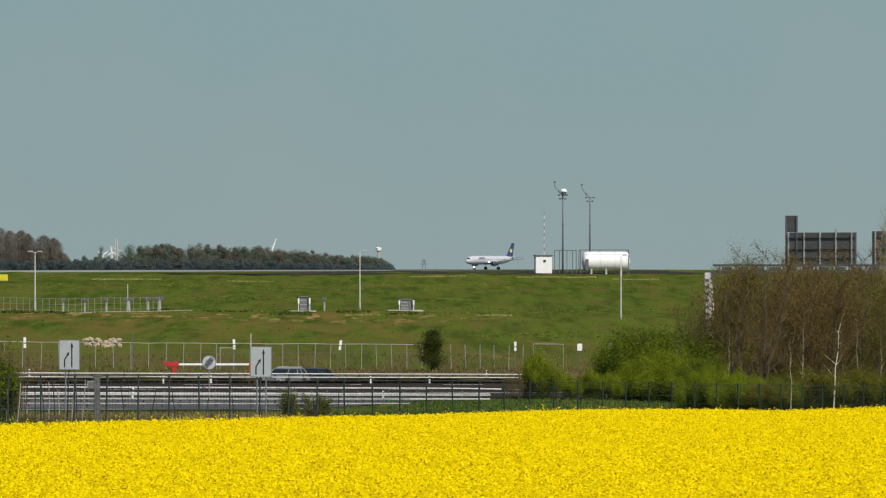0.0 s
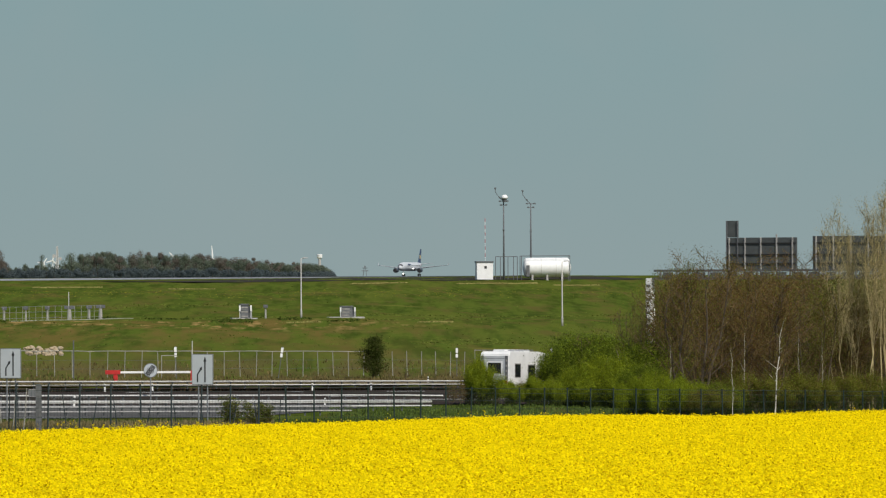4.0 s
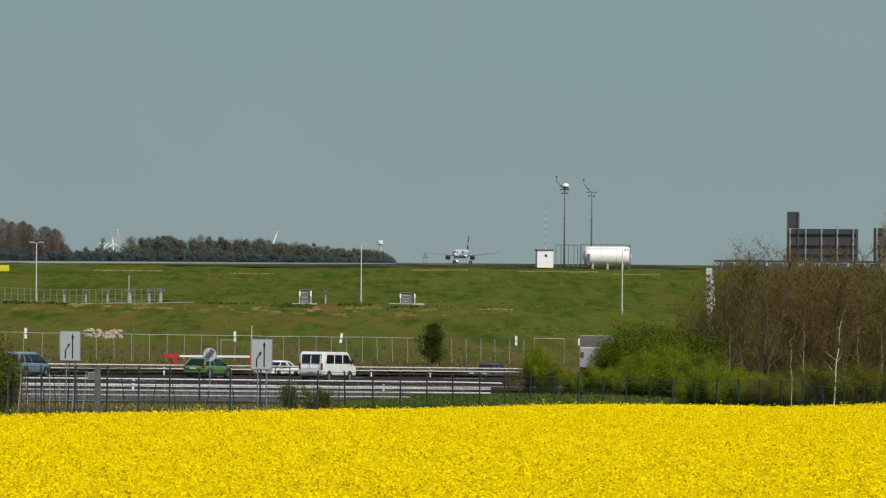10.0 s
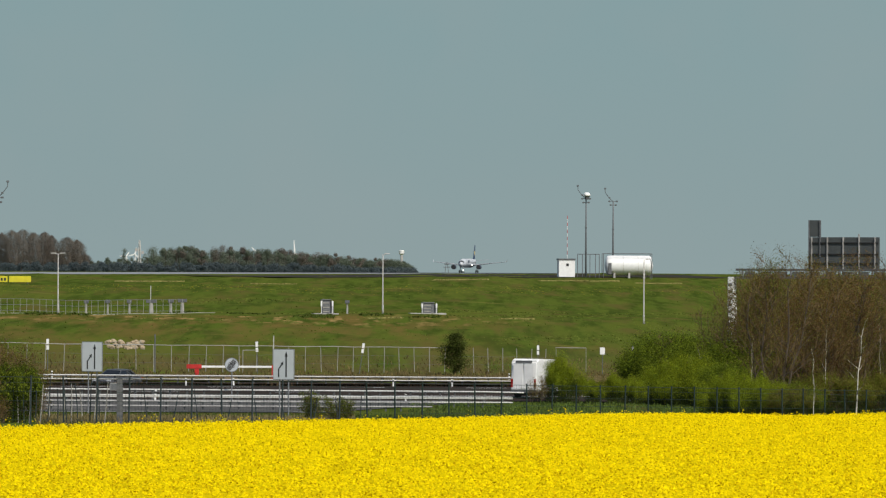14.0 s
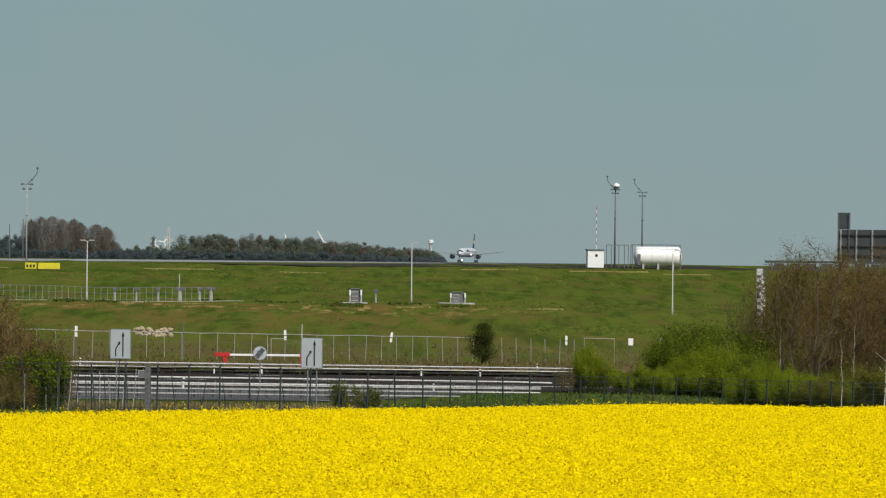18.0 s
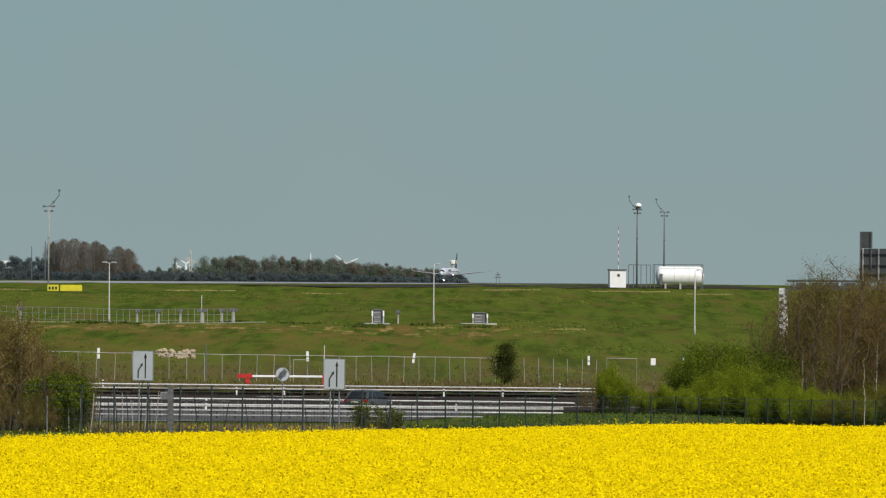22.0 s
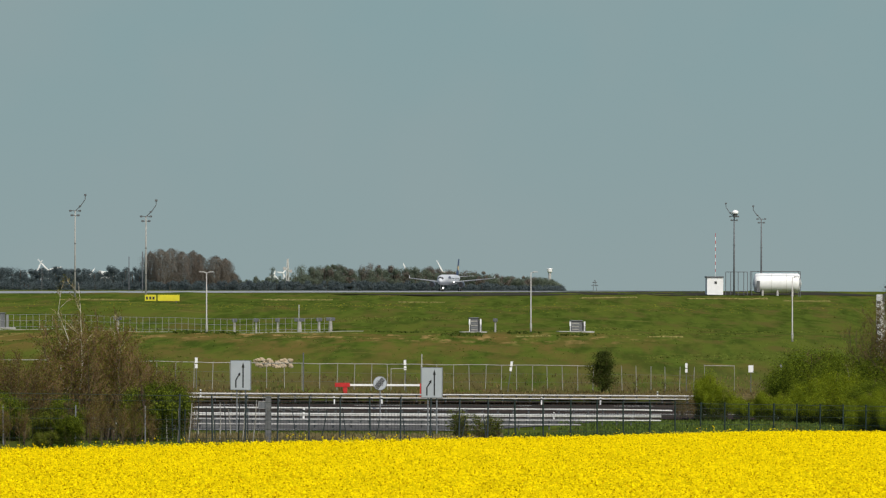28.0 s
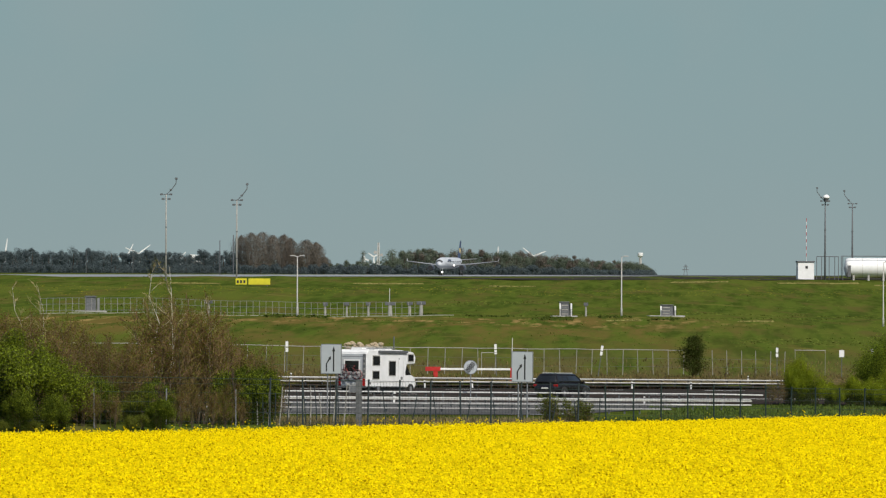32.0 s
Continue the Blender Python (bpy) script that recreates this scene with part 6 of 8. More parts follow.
def paint(name, c, rough=0.3):
    return mat(name, c, tuple(v * 0.88 for v in c), 1.2, rough, third=tuple(v * 0.72 + 0.015 for v in c), third_scale=0.7, third_lo=0.55, third_hi=0.85)


def wheel(parent, x, y, r, w=0.22, rim=None):
    hub = new("wheel")
    hub.parent = parent
    hub.matrix_basis = pose(x, y, r)
    t, d = Shape(), Shape()
    prof = [(r * 0.62, -w / 2), (r * 0.95, -w / 2), (r, -w * 0.36), (r, w * 0.36), (r * 0.95, w / 2), (r * 0.62, w / 2)]
    rings = [[(q * math.cos(a), o, q * math.sin(a)) for q, o in prof] for a in np.linspace(0, 2 * math.pi, 21)]
    t.loft(rings, False)
    part("tyre", t, M_RUBBER, hub)
    side = 1 if y > 0 else -1
    o = side * w * 0.40
    d.loft([[(r * 0.63 * math.cos(a), o * 0.7, r * 0.63 * math.sin(a)) for a in np.linspace(0, 2 * math.pi, 16, endpoint=False)],
            [(r * 0.55 * math.cos(a), o, r * 0.55 * math.sin(a)) for a in np.linspace(0, 2 * math.pi, 16, endpoint=False)],
            [(r * 0.2 * math.cos(a), o * 1.15, r * 0.2 * math.sin(a)) for a in np.linspace(0, 2 * math.pi, 16, endpoint=False)]])
    part("rim", d, rim or M_RIM, hub)


def panel(name, outline, side_y, material, parent, label="", proud=0.012):
    """A thin plate on a side wall: outline in x and z."""
    s = Shape()
    a, b = (side_y, side_y + proud) if side_y > 0 else (side_y - proud, side_y)
    s.prism(outline, a, b)
    return part(name, s, material, parent, label)


def end_panel(name, y0, y1, z0, z1, x, material, parent, label="", proud=0.012):
    s = Shape()
    if x < 0:
        s.box(x - proud, x, y0, y1, z0, z1)
    else:
        s.box(x, x + proud, y0, y1, z0, z1)
    return part(name, s, material, parent, label)


def car(label, colour, kind, at=None, rough=0.3):
    """kind: saloon, estate, mpv or suv."""
    dims = dict(saloon=(4.6, 1.80, 1.44, 0.92, 1.30, 0.55, -0.85, -1.55), estate=(4.6, 1.78, 1.50, 0.93, 1.35, 0.60, -1.75, -2.15),
                mpv=(4.5, 1.80, 1.68, 1.00, 1.70, 0.85, -1.80, -2.10), suv=(4.7, 1.90, 1.76, 1.08, 1.35, 0.60, -1.90, -2.25), hatch=(3.9, 1.70, 1.46, 0.92, 1.25, 0.60, -1.35, -1.80))
    L, W, H, zb, xw, xr, xq, xb = dims[kind]
    ob = thing("car", label, "car", "cars on the motorway")
    f = L / 2
    hood = zb - 0.10
    deck = zb + (0.05 if kind == "saloon" else 0.0)
    body = Shape()
    xs = [(-f, 0.50, 0.74, 0.76), (-f + 0.05, 0.36, deck - 0.14, 0.88), (-f + 0.18, 0.29, deck - 0.05, 0.955), (-f + 0.45, 0.24, deck, 0.985), (-f + 0.9, 0.21, deck + 0.01, 1.0), (xb * 0.35, 0.19, zb, 1.0), (0.4, 0.19, zb - 0.01, 1.0),
          (xw - 0.1, 0.20, zb - 0.02, 1.0), (xw + 0.25, 0.22, hood, 0.995), (f - 0.55, 0.24, hood - 0.07, 0.98), (f - 0.25, 0.27, hood - 0.14, 0.94), (f - 0.08, 0.33, hood - 0.24, 0.87), (f, 0.42, 0.58, 0.76)]
    rings = []
    for x, lo, hi, k in xs:
        w = W / 2 * k
        half = [(0.0, lo), (0.84, lo), (0.94, lo + 0.05), (0.985, lo + 0.16), (1.0, 0.5 * (lo + hi)), (0.985, hi - 0.15), (0.94, hi - 0.06), (0.84, hi - 0.01), (0.5, hi + 0.015), (0.0, hi + 0.025)]
        rings.append([(x, w * a, z) for a, z in half] + [(x, -w * a, z) for a, z in half[-2:0:-1]])
    body.loft(rings)
    part("body", body, colour, ob, smooth=True)
    low = Shape()
    low.box(-f + 0.3, f - 0.35, -W * 0.42, W * 0.42, 0.14, 0.32)
    part("underbody", low, M_UNDER, ob)
    wb, wt = W / 2 * 0.90, W / 2 * 0.66
    z0, z1 = zb - 0.06, H - 0.04

    def house(q, grow=0.0):
        """One level of the cabin, rounded at its corners; q runs from the belt to the roof."""
        e = q ** 1.25
        xa, xc, w = xb + (xq - xb) * e - grow, xw + (xr - xw) * (0.35 * q + 0.65 * e) + grow, wb + (wt - wb) * e + grow
        z = z0 + (z1 - z0) * q
        out = []
        for cx, cy, start in ((xc - 0.22, w - 0.18, 0), (xa + 0.22, w - 0.18, 90), (xa + 0.22, -w + 0.18, 180), (xc - 0.22, -w + 0.18, 270)):
            for j in range(4):
                g = radians(start + 30 * j)
                out.append((cx + 0.22 * math.cos(g), cy + 0.18 * math.sin(g), z))
        return out
    levels = [house(0), house(0.35), house(0.7), house(0.93)]
    inner = [house(q, -0.012) for q in (0, 0.35, 0.7, 0.93)]
    for pane, first, count in (("windscreen", 13, 5), ("side_window", 2, 3), ("rear_window", 5, 5), ("side_window", 10, 3)):
        pick = [(first + j) % 16 for j in range(count + 1)]
        glass = Shape()
        glass.loft([[a[j] for j in pick] + [c[j] for j in reversed(pick)] for a, c in zip(levels, inner)])
        part(pane, glass, M_GLASS, ob, "dark tinted glass", smooth=True)
    core = Shape()
    core.loft([house(0, -0.03), house(0.5, -0.03), house(0.92, -0.03)])
    part("cabin", core, M_UNDER, ob, "dark cabin interior")
    roof = Shape()
    top = house(1.0)
    mx, my = 0.5 * (xq + xr), 0.0
    roof.loft([house(0.86, 0.012), house(0.95, 0.012), [(mx + (x - mx) * 0.97, y * 0.95, H - 0.02) for x, y, z in top], [(mx + (x - mx) * 0.8, y * 0.75, H + 0.005) for x, y, z in top], [(mx + (x - mx) * 0.3, y * 0.3, H + 0.02) for x, y, z in top]])
    part("roof", roof, colour, ob, smooth=True)
    for sy in (-1, 1):
        mid = 0.5 * (xb + xw) - 0.1
        for (xa, xt, r) in ((xw - 0.10, xr - 0.10, 0.035), (xb + 0.10, xq + 0.10, 0.085), (mid, 0.5 * (xq + xr) - 0.1, 0.04), (xb + 0.85, xq + 0.65, 0.05)):
            s = Shape()
            s.tube([(xa, sy * (wb - 0.01), z0), (xa + (xt - xa) * 0.42, sy * (wb + (wt - wb) * 0.42), z0 + (z1 - z0) * 0.5), (xt, sy * wt, z1 - 0.03)], r, 6)
            part("pillar", s, colour, ob)
        s = Shape()
        s.box(xw - 0.32, xw - 0.14, sy * (W / 2 + 0.02) - 0.10, sy * (W / 2 + 0.02) + 0.10, zb - 0.02, zb + 0.14)
        part("mirror", s, colour, ob, bevel=0.04)
        s = Shape()
        ya, yb = sorted((sy * W * 0.33, sy * (W / 2 * 0.955)))
        s.box(-f + 0.03, -f + 0.24, ya, yb, deck - 0.30, deck - 0.10)
        part("tail_light", s, M_TAIL, ob, bevel=0.03)
        end_panel("headlight", sy * W * 0.32 - 0.16, sy * W * 0.32 + 0.16, 0.56, 0.70, f - 0.10, M_LENS, ob, proud=0.07)
        for x in (-L * 0.29, L * 0.305):
            r = 0.33 if kind != "suv" else 0.37
            panel("wheel_arch", [(x + (r + 0.07) * math.cos(g), r + (r + 0.07) * math.sin(g)) for g in np.linspace(-0.3, math.pi + 0.3, 14)], sy * (W / 2 - 0.012), M_UNDER, ob, "", 0.018)
            wheel(ob, x, sy * (W / 2 - 0.09), r)
    end_panel("number_plate", -0.26, 0.26, 0.62, 0.73, -f - 0.01, M_PLATE, ob)
    s = Shape()
    s.box(-f - 0.03, -f + 0.1, -W * 0.42, W * 0.42, 0.34, 0.52)
    part("bumper", s, M_BLACK if kind == "suv" else colour, ob, bevel=0.03)
    if kind in ("suv", "mpv", "estate"):
        for sy in (-1, 1):
            s = Shape()
            s.tube([(xq + 0.15, sy * wt * 0.9, H + 0.03), (xr - 0.3, sy * wt * 0.9, H + 0.03)], 0.025, 5)
            part("roof_rail", s, M_ZINC, ob)
    return ob


def coach():
    ob = thing("coach", "bright blue long-distance coach with an orange chevron and dark windows", "coach")
    blue = paint("bright blue paint", (0.010, 0.35, 0.82), 0.28)
    orange = paint("orange paint", (0.80, 0.13, 0.015), 0.35)
    pale = paint("pale blue lettering", (0.45, 0.66, 0.82), 0.4)
    L, W, H = 13.0, 2.55, 3.55
    f, w = L / 2, W / 2
    s = Shape()
    s.prism([(-f, 0.45), (-f, 3.2), (-f + 0.15, H), (f - 1.5, H), (f - 0.55, H - 0.16), (f - 0.25, H - 0.5), (f, 1.6), (f, 0.4), (f - 0.2, 0.32), (-f + 0.2, 0.32)], -w, w)
    part("body", s, blue, ob, "glossy blue body", bevel=0.09)
    for side in (-1, 1):
        y = side * w

        def plate(name, pts, m, label, proud):
            return panel(name, [(-f + a, z) for a, z in pts], y, m, ob, label, proud)
        plate("window_band", [(1.75, 2.16), (1.75, 3.32), (11.7, 3.32), (12.35, 3.0), (12.5, 2.16)], M_GLASS, "dark window band", 0.012)
        for a in (4.0, 6.2, 8.4, 10.5):
            plate("window_bar", [(a, 2.16), (a + 0.05, 2.16), (a + 0.05, 3.32), (a, 3.32)], M_BLACK, "", 0.015)
        plate("window_band", [(11.6, 1.35), (11.6, 2.16), (12.65, 2.16), (12.88, 1.35)], M_GLASS, "dark front side window", 0.014)
        plate("chevron", [(0.0, 3.4), (0.26, 3.4), (0.34, 2.22), (2.1, 2.14), (3.95, 0.95), (3.3, 0.36), (1.6, 0.36), (0.1, 2.3)], orange, "orange chevron", 0.018)
        plate("chevron_edge", [(0.02, 0.72), (0.95, 1.38), (1.5, 0.37), (0.02, 0.45)], M_WHITE, "white chevron edge", 0.022)
        plate("chevron_edge", [(0.1, 2.4), (0.2, 2.4), (1.66, 0.45), (1.5, 0.45)], M_WHITE, "white chevron edge", 0.023)
        plate("chevron_edge", [(2.15, 2.12), (2.45, 2.12), (2.65, 1.86), (3.3, 2.14), (2.75, 1.75), (4.0, 0.95), (3.85, 0.9)], M_WHITE, "white chevron edge", 0.022)
        plate("decal", [(0.36, 2.3), (1.85, 2.4), (1.85, 3.12), (0.30, 3.3)], paint("pale blue decal", (0.16, 0.42, 0.60), 0.4), "pale blue patterned decal", 0.020)
        for k, (a, z) in enumerate(((0.5, 2.5), (0.95, 2.95), (1.2, 2.55), (1.5, 2.85), (0.55, 2.95))):
            plate("decal_mark", [(a, z), (a + 0.26, z + 0.03), (a + 0.24, z + 0.17), (a + 0.02, z + 0.15)], M_WHITE if k % 2 else orange, "", 0.024)
        # the wordmark stays a row of slanting bars
        for a, b, z0, z1 in ((6.05, 6.5, 1.25, 1.92), (6.65, 7.1, 1.25, 1.92), (7.25, 7.5, 1.25, 1.92), (7.65, 8.3, 1.25, 1.92), (8.5, 9.05, 1.28, 1.76), (9.2, 9.75, 1.28, 1.76), (9.9, 10.45, 1.28, 1.76)):
            plate("lettering_bar", [(a, z0), (b, z0), (b + 0.12 * (z1 - z0), z1), (a + 0.12 * (z1 - z0), z1)], M_WHITE, "white lettering shape", 0.016)
        for k in range(4):
            plate("decal", [(10.75, 1.54 + 0.14 * k), (11.75 - 0.06 * k, 1.54 + 0.14 * k), (11.7 - 0.06 * k, 1.65 + 0.14 * k), (10.85, 1.65 + 0.14 * k)], paint("light green decal", (0.36, 0.62, 0.25), 0.4), "light green decal", 0.016)
        for a in (5.0, 5.9, 7.6, 9.4):
            plate("hatch_seam", [(a, 0.45), (a + 0.025, 0.45), (a + 0.025, 1.2), (a, 1.2)], M_UNDER, "", 0.013)
        plate("skirt", [(4.75, 0.33), (9.8, 0.33), (9.8, 0.42), (4.75, 0.42)], M_UNDER, "", 0.014)
        for a in (2.55, 4.05, 10.45):
            arch = [(a + 0.58 * math.cos(g), 0.5 + 0.58 * math.sin(g)) for g in np.linspace(0, math.pi, 12)] + [(a - 0.58, 0.33), (a + 0.58, 0.33)]
            plate("wheel_arch", arch, M_BLACK, "dark wheel arch", 0.026)
            wheel(ob, -f + a, side * (w - 0.02), 0.5, 0.30, M_WHITE)
        s = Shape()
        s.tube([(f - 0.2, side * (w - 0.1), 3.1), (f + 0.35, side * (w + 0.25), 3.05), (f + 0.4, side * (w + 0.28), 2.75)], 0.05, 6)
        s.box(f + 0.28, f + 0.46, side * (w + 0.26) - 0.14, side * (w + 0.26) + 0.14, 2.2, 2.8)
        part("mirror", s, M_BLACK, ob)
    s = Shape()
    s.box(-2.6, 3.3, -0.95, 0.95, H - 0.02, H + 0.14)
    part("roof_hatch", s, blue, ob, bevel=0.06)
    s = Shape()
    s.box(-4.9, -1.2, -0.9, 0.9, H - 0.02, H + 0.2)
    part("roof_hatch", s, M_MAST, ob, "grey roof hood", bevel=0.06)
    s = Shape()
    s.box(-5.9, -4.9, -1.0, 1.0, H - 0.02, H + 0.26)
    part("air_conditioner", s, M_WHITE, ob, "white roof air conditioner", bevel=0.08)
    end_panel("rear_window", -w + 0.2, w - 0.1, 2.5, 3.36, -f, M_GLASS, ob, "dark rear window")
    end_panel("rear_stripe", w - 0.13, w - 0.02, 2.45, 3.4, -f, orange, ob, "orange corner stripe", 0.014)
    end_panel("rear_stripe", -w + 0.02, -w + 0.16, 2.3, 3.4, -f, orange, ob, "orange corner stripe", 0.014)
    for k in range(11):
        end_panel("lettering_bar", -0.88 + k * 0.165, -0.76 + k * 0.165, 3.06, 3.18 + (0.04 if k % 3 == 0 else 0), -f - 0.012, M_WHITE, ob, "white lettering shape", 0.008)
    for k in range(8):
        end_panel("lettering_bar", -0.85 + k * 0.235, -0.70 + k * 0.235, 1.86, 2.08 if k > 3 else 2.02, -f, pale, ob, "pale lettering shape", 0.008)
    for z in (1.66, 1.72, 1.1):
        end_panel("rear_seam", -0.7, 0.7, z, z + 0.02, -f, M_UNDER, ob, proud=0.006)
    for sy in (-1, 1):
        end_panel("tail_light", sy * 1.08 - 0.1, sy * 1.08 + 0.1, 0.9, 1.42, -f, M_TAIL, ob, proud=0.03)
    end_panel("rear_bumper", -w + 0.1, w - 0.1, 0.36, 0.52, -f, M_UNDER, ob, proud=0.05)
    end_panel("number_plate", -0.26, 0.26, 1.06, 1.17, -f, M_PLATE, ob, proud=0.02)
    s = Shape()
    s.prism([(f - 0.02, 1.5), (f - 0.26, 3.05), (f - 0.21, 3.07), (f + 0.035, 1.5)], -w + 0.12, w - 0.12)
    part("windscreen", s, M_GLASS, ob)
    return ob


def box_truck():
    ob = thing("box_truck", "box truck with a beige and dark blue body and white cab", "truck")
    beige = paint("beige tarpaulin", (0.52, 0.46, 0.32), 0.6)
    navy = paint("dark blue swoosh", (0.035, 0.06, 0.13), 0.5)
    grey = paint("grey rear door", (0.46, 0.46, 0.45), 0.5)
    L, w = 8.6, 1.25
    x0, x1 = -4.3, 2.0
    s = Shape()
    s.box(x0, x1, -w, w, 1.15, 3.55)
    part("cargo_box", s, beige, ob, "beige cargo box", bevel=0.03)
    for side in (-1, 1):
        y = side * w
        arc = [(x0 + 0.1, 1.62)] + [(x0 + 0.1 + (x1 - x0 - 0.15) * t, 1.95 - 0.55 * math.sin(math.pi * min(t * 1.15, 1.0)) + 1.25 * max(t - 0.45, 0) ** 1.4 * 1.3) for t in np.linspace(0, 1, 14)] + [(x1 - 0.05, 1.25), (x0 + 0.1, 1.25)]
        panel("swoosh", arc, y, navy, ob, "dark blue swoosh")
        for k in range(6):
            panel("lettering_bar", [(x0 + 2.3 + k * 0.32, 2.65), (x0 + 2.55 + k * 0.32, 2.65), (x0 + 2.55 + k * 0.32, 2.9), (x0 + 2.3 + k * 0.32, 2.9)], y, navy, ob, "dark lettering shape", 0.016)
        panel("side_skirt", [(x0 + 0.1, 0.75), (x1 - 0.2, 0.75), (x1 - 0.2, 1.22), (x0 + 0.1, 1.22)], y, M_WHITE, ob, "white lower rail", 0.02)
        for x in (-2.6, 3.1):
            wheel(ob, x, side * 1.05, 0.48, 0.3, M_FENCE_GREY)
        s = Shape()
        s.box(3.5, 3.62, side * 1.45 - 0.12, side * 1.45 + 0.12, 1.9, 2.6)
        part("mirror", s, M_BLACK, ob)
    s = Shape()
    s.box(x0 + 0.2, 4.1, -0.5, 0.5, 0.55, 1.15)
    part("chassis", s, M_UNDER, ob)
    end_panel("rear_door", -w + 0.05, w - 0.05, 1.2, 2.6, x0, grey, ob, "pale grey tail lift")
    # the open upper rear is a flat plate, the shade inside put into its colour
    end_panel("rear_door", -w + 0.05, w - 0.05, 2.66, 3.5, x0, paint("open rear brown", (0.20, 0.17, 0.145), 0.6), ob, "brown-grey plate for the shaded open upper rear")
    end_panel("lamp_strip", -w + 0.05, w - 0.05, 2.58, 2.68, x0 - 0.012, M_WHITE, ob)
    for sy in (-1, 1):
        end_panel("warning_board", sy * 1.05 - 0.12, sy * 1.05 + 0.12, 1.9, 2.3, x0 - 0.012, paint("red brown board", (0.17, 0.06, 0.045), 0.6), ob, "dull red warning board", 0.02)
        end_panel("tail_light", sy * 0.95 - 0.15, sy * 0.95 + 0.15, 0.85, 1.0, x0, M_TAIL, ob, proud=0.05)
    end_panel("under_ride_bar", -w + 0.1, w - 0.1, 0.55, 0.72, x0, M_ZINC_DARK, ob, proud=0.08)
    cab = Shape()
    cab.prism([(2.15, 0.55), (2.15, 2.85), (2.5, 2.95), (3.5, 2.75), (4.15, 1.8), (4.25, 0.5), (3.7, 0.42)], -1.15, 1.15)
    part("cab", cab, M_WHITE, ob, bevel=0.07)
    fair = Shape()
    fair.prism([(2.15, 2.9), (2.15, 3.5), (2.4, 3.45), (3.2, 2.82)], -1.1, 1.1)
    part("roof_fairing", fair, M_WHITE, ob, bevel=0.05)
    for side in (-1, 1):
        panel("side_window", [(2.7, 1.65), (2.7, 2.55), (3.5, 2.55), (3.95, 1.65)], side * 1.15, M_GLASS, ob)
        panel("cab_step", [(2.3, 0.5), (4.0, 0.5), (4.0, 0.75), (2.3, 0.75)], side * 1.15, M_ZINC_DARK, ob, "dark cab step")
        for z0, z1 in ((1.15, 1.24), (3.47, 3.56)):
            panel("box_rail", [(x0, z0), (x1, z0), (x1, z1), (x0, z1)], side * w, M_FENCE_GREY, ob, "grey aluminium box rail", 0.026)
        for xa in (x0, x1 - 0.09):
            panel("box_post", [(xa, 1.15), (xa + 0.09, 1.15), (xa + 0.09, 3.56), (xa, 3.56)], side * w, M_FENCE_GREY, ob, "grey aluminium corner post", 0.024)
    s = Shape()
    s.prism([(3.62, 2.62), (4.14, 1.84), (4.18, 1.86), (3.66, 2.64)], -1.02, 1.02)
    part("windscreen", s, M_GLASS, ob)
    return ob


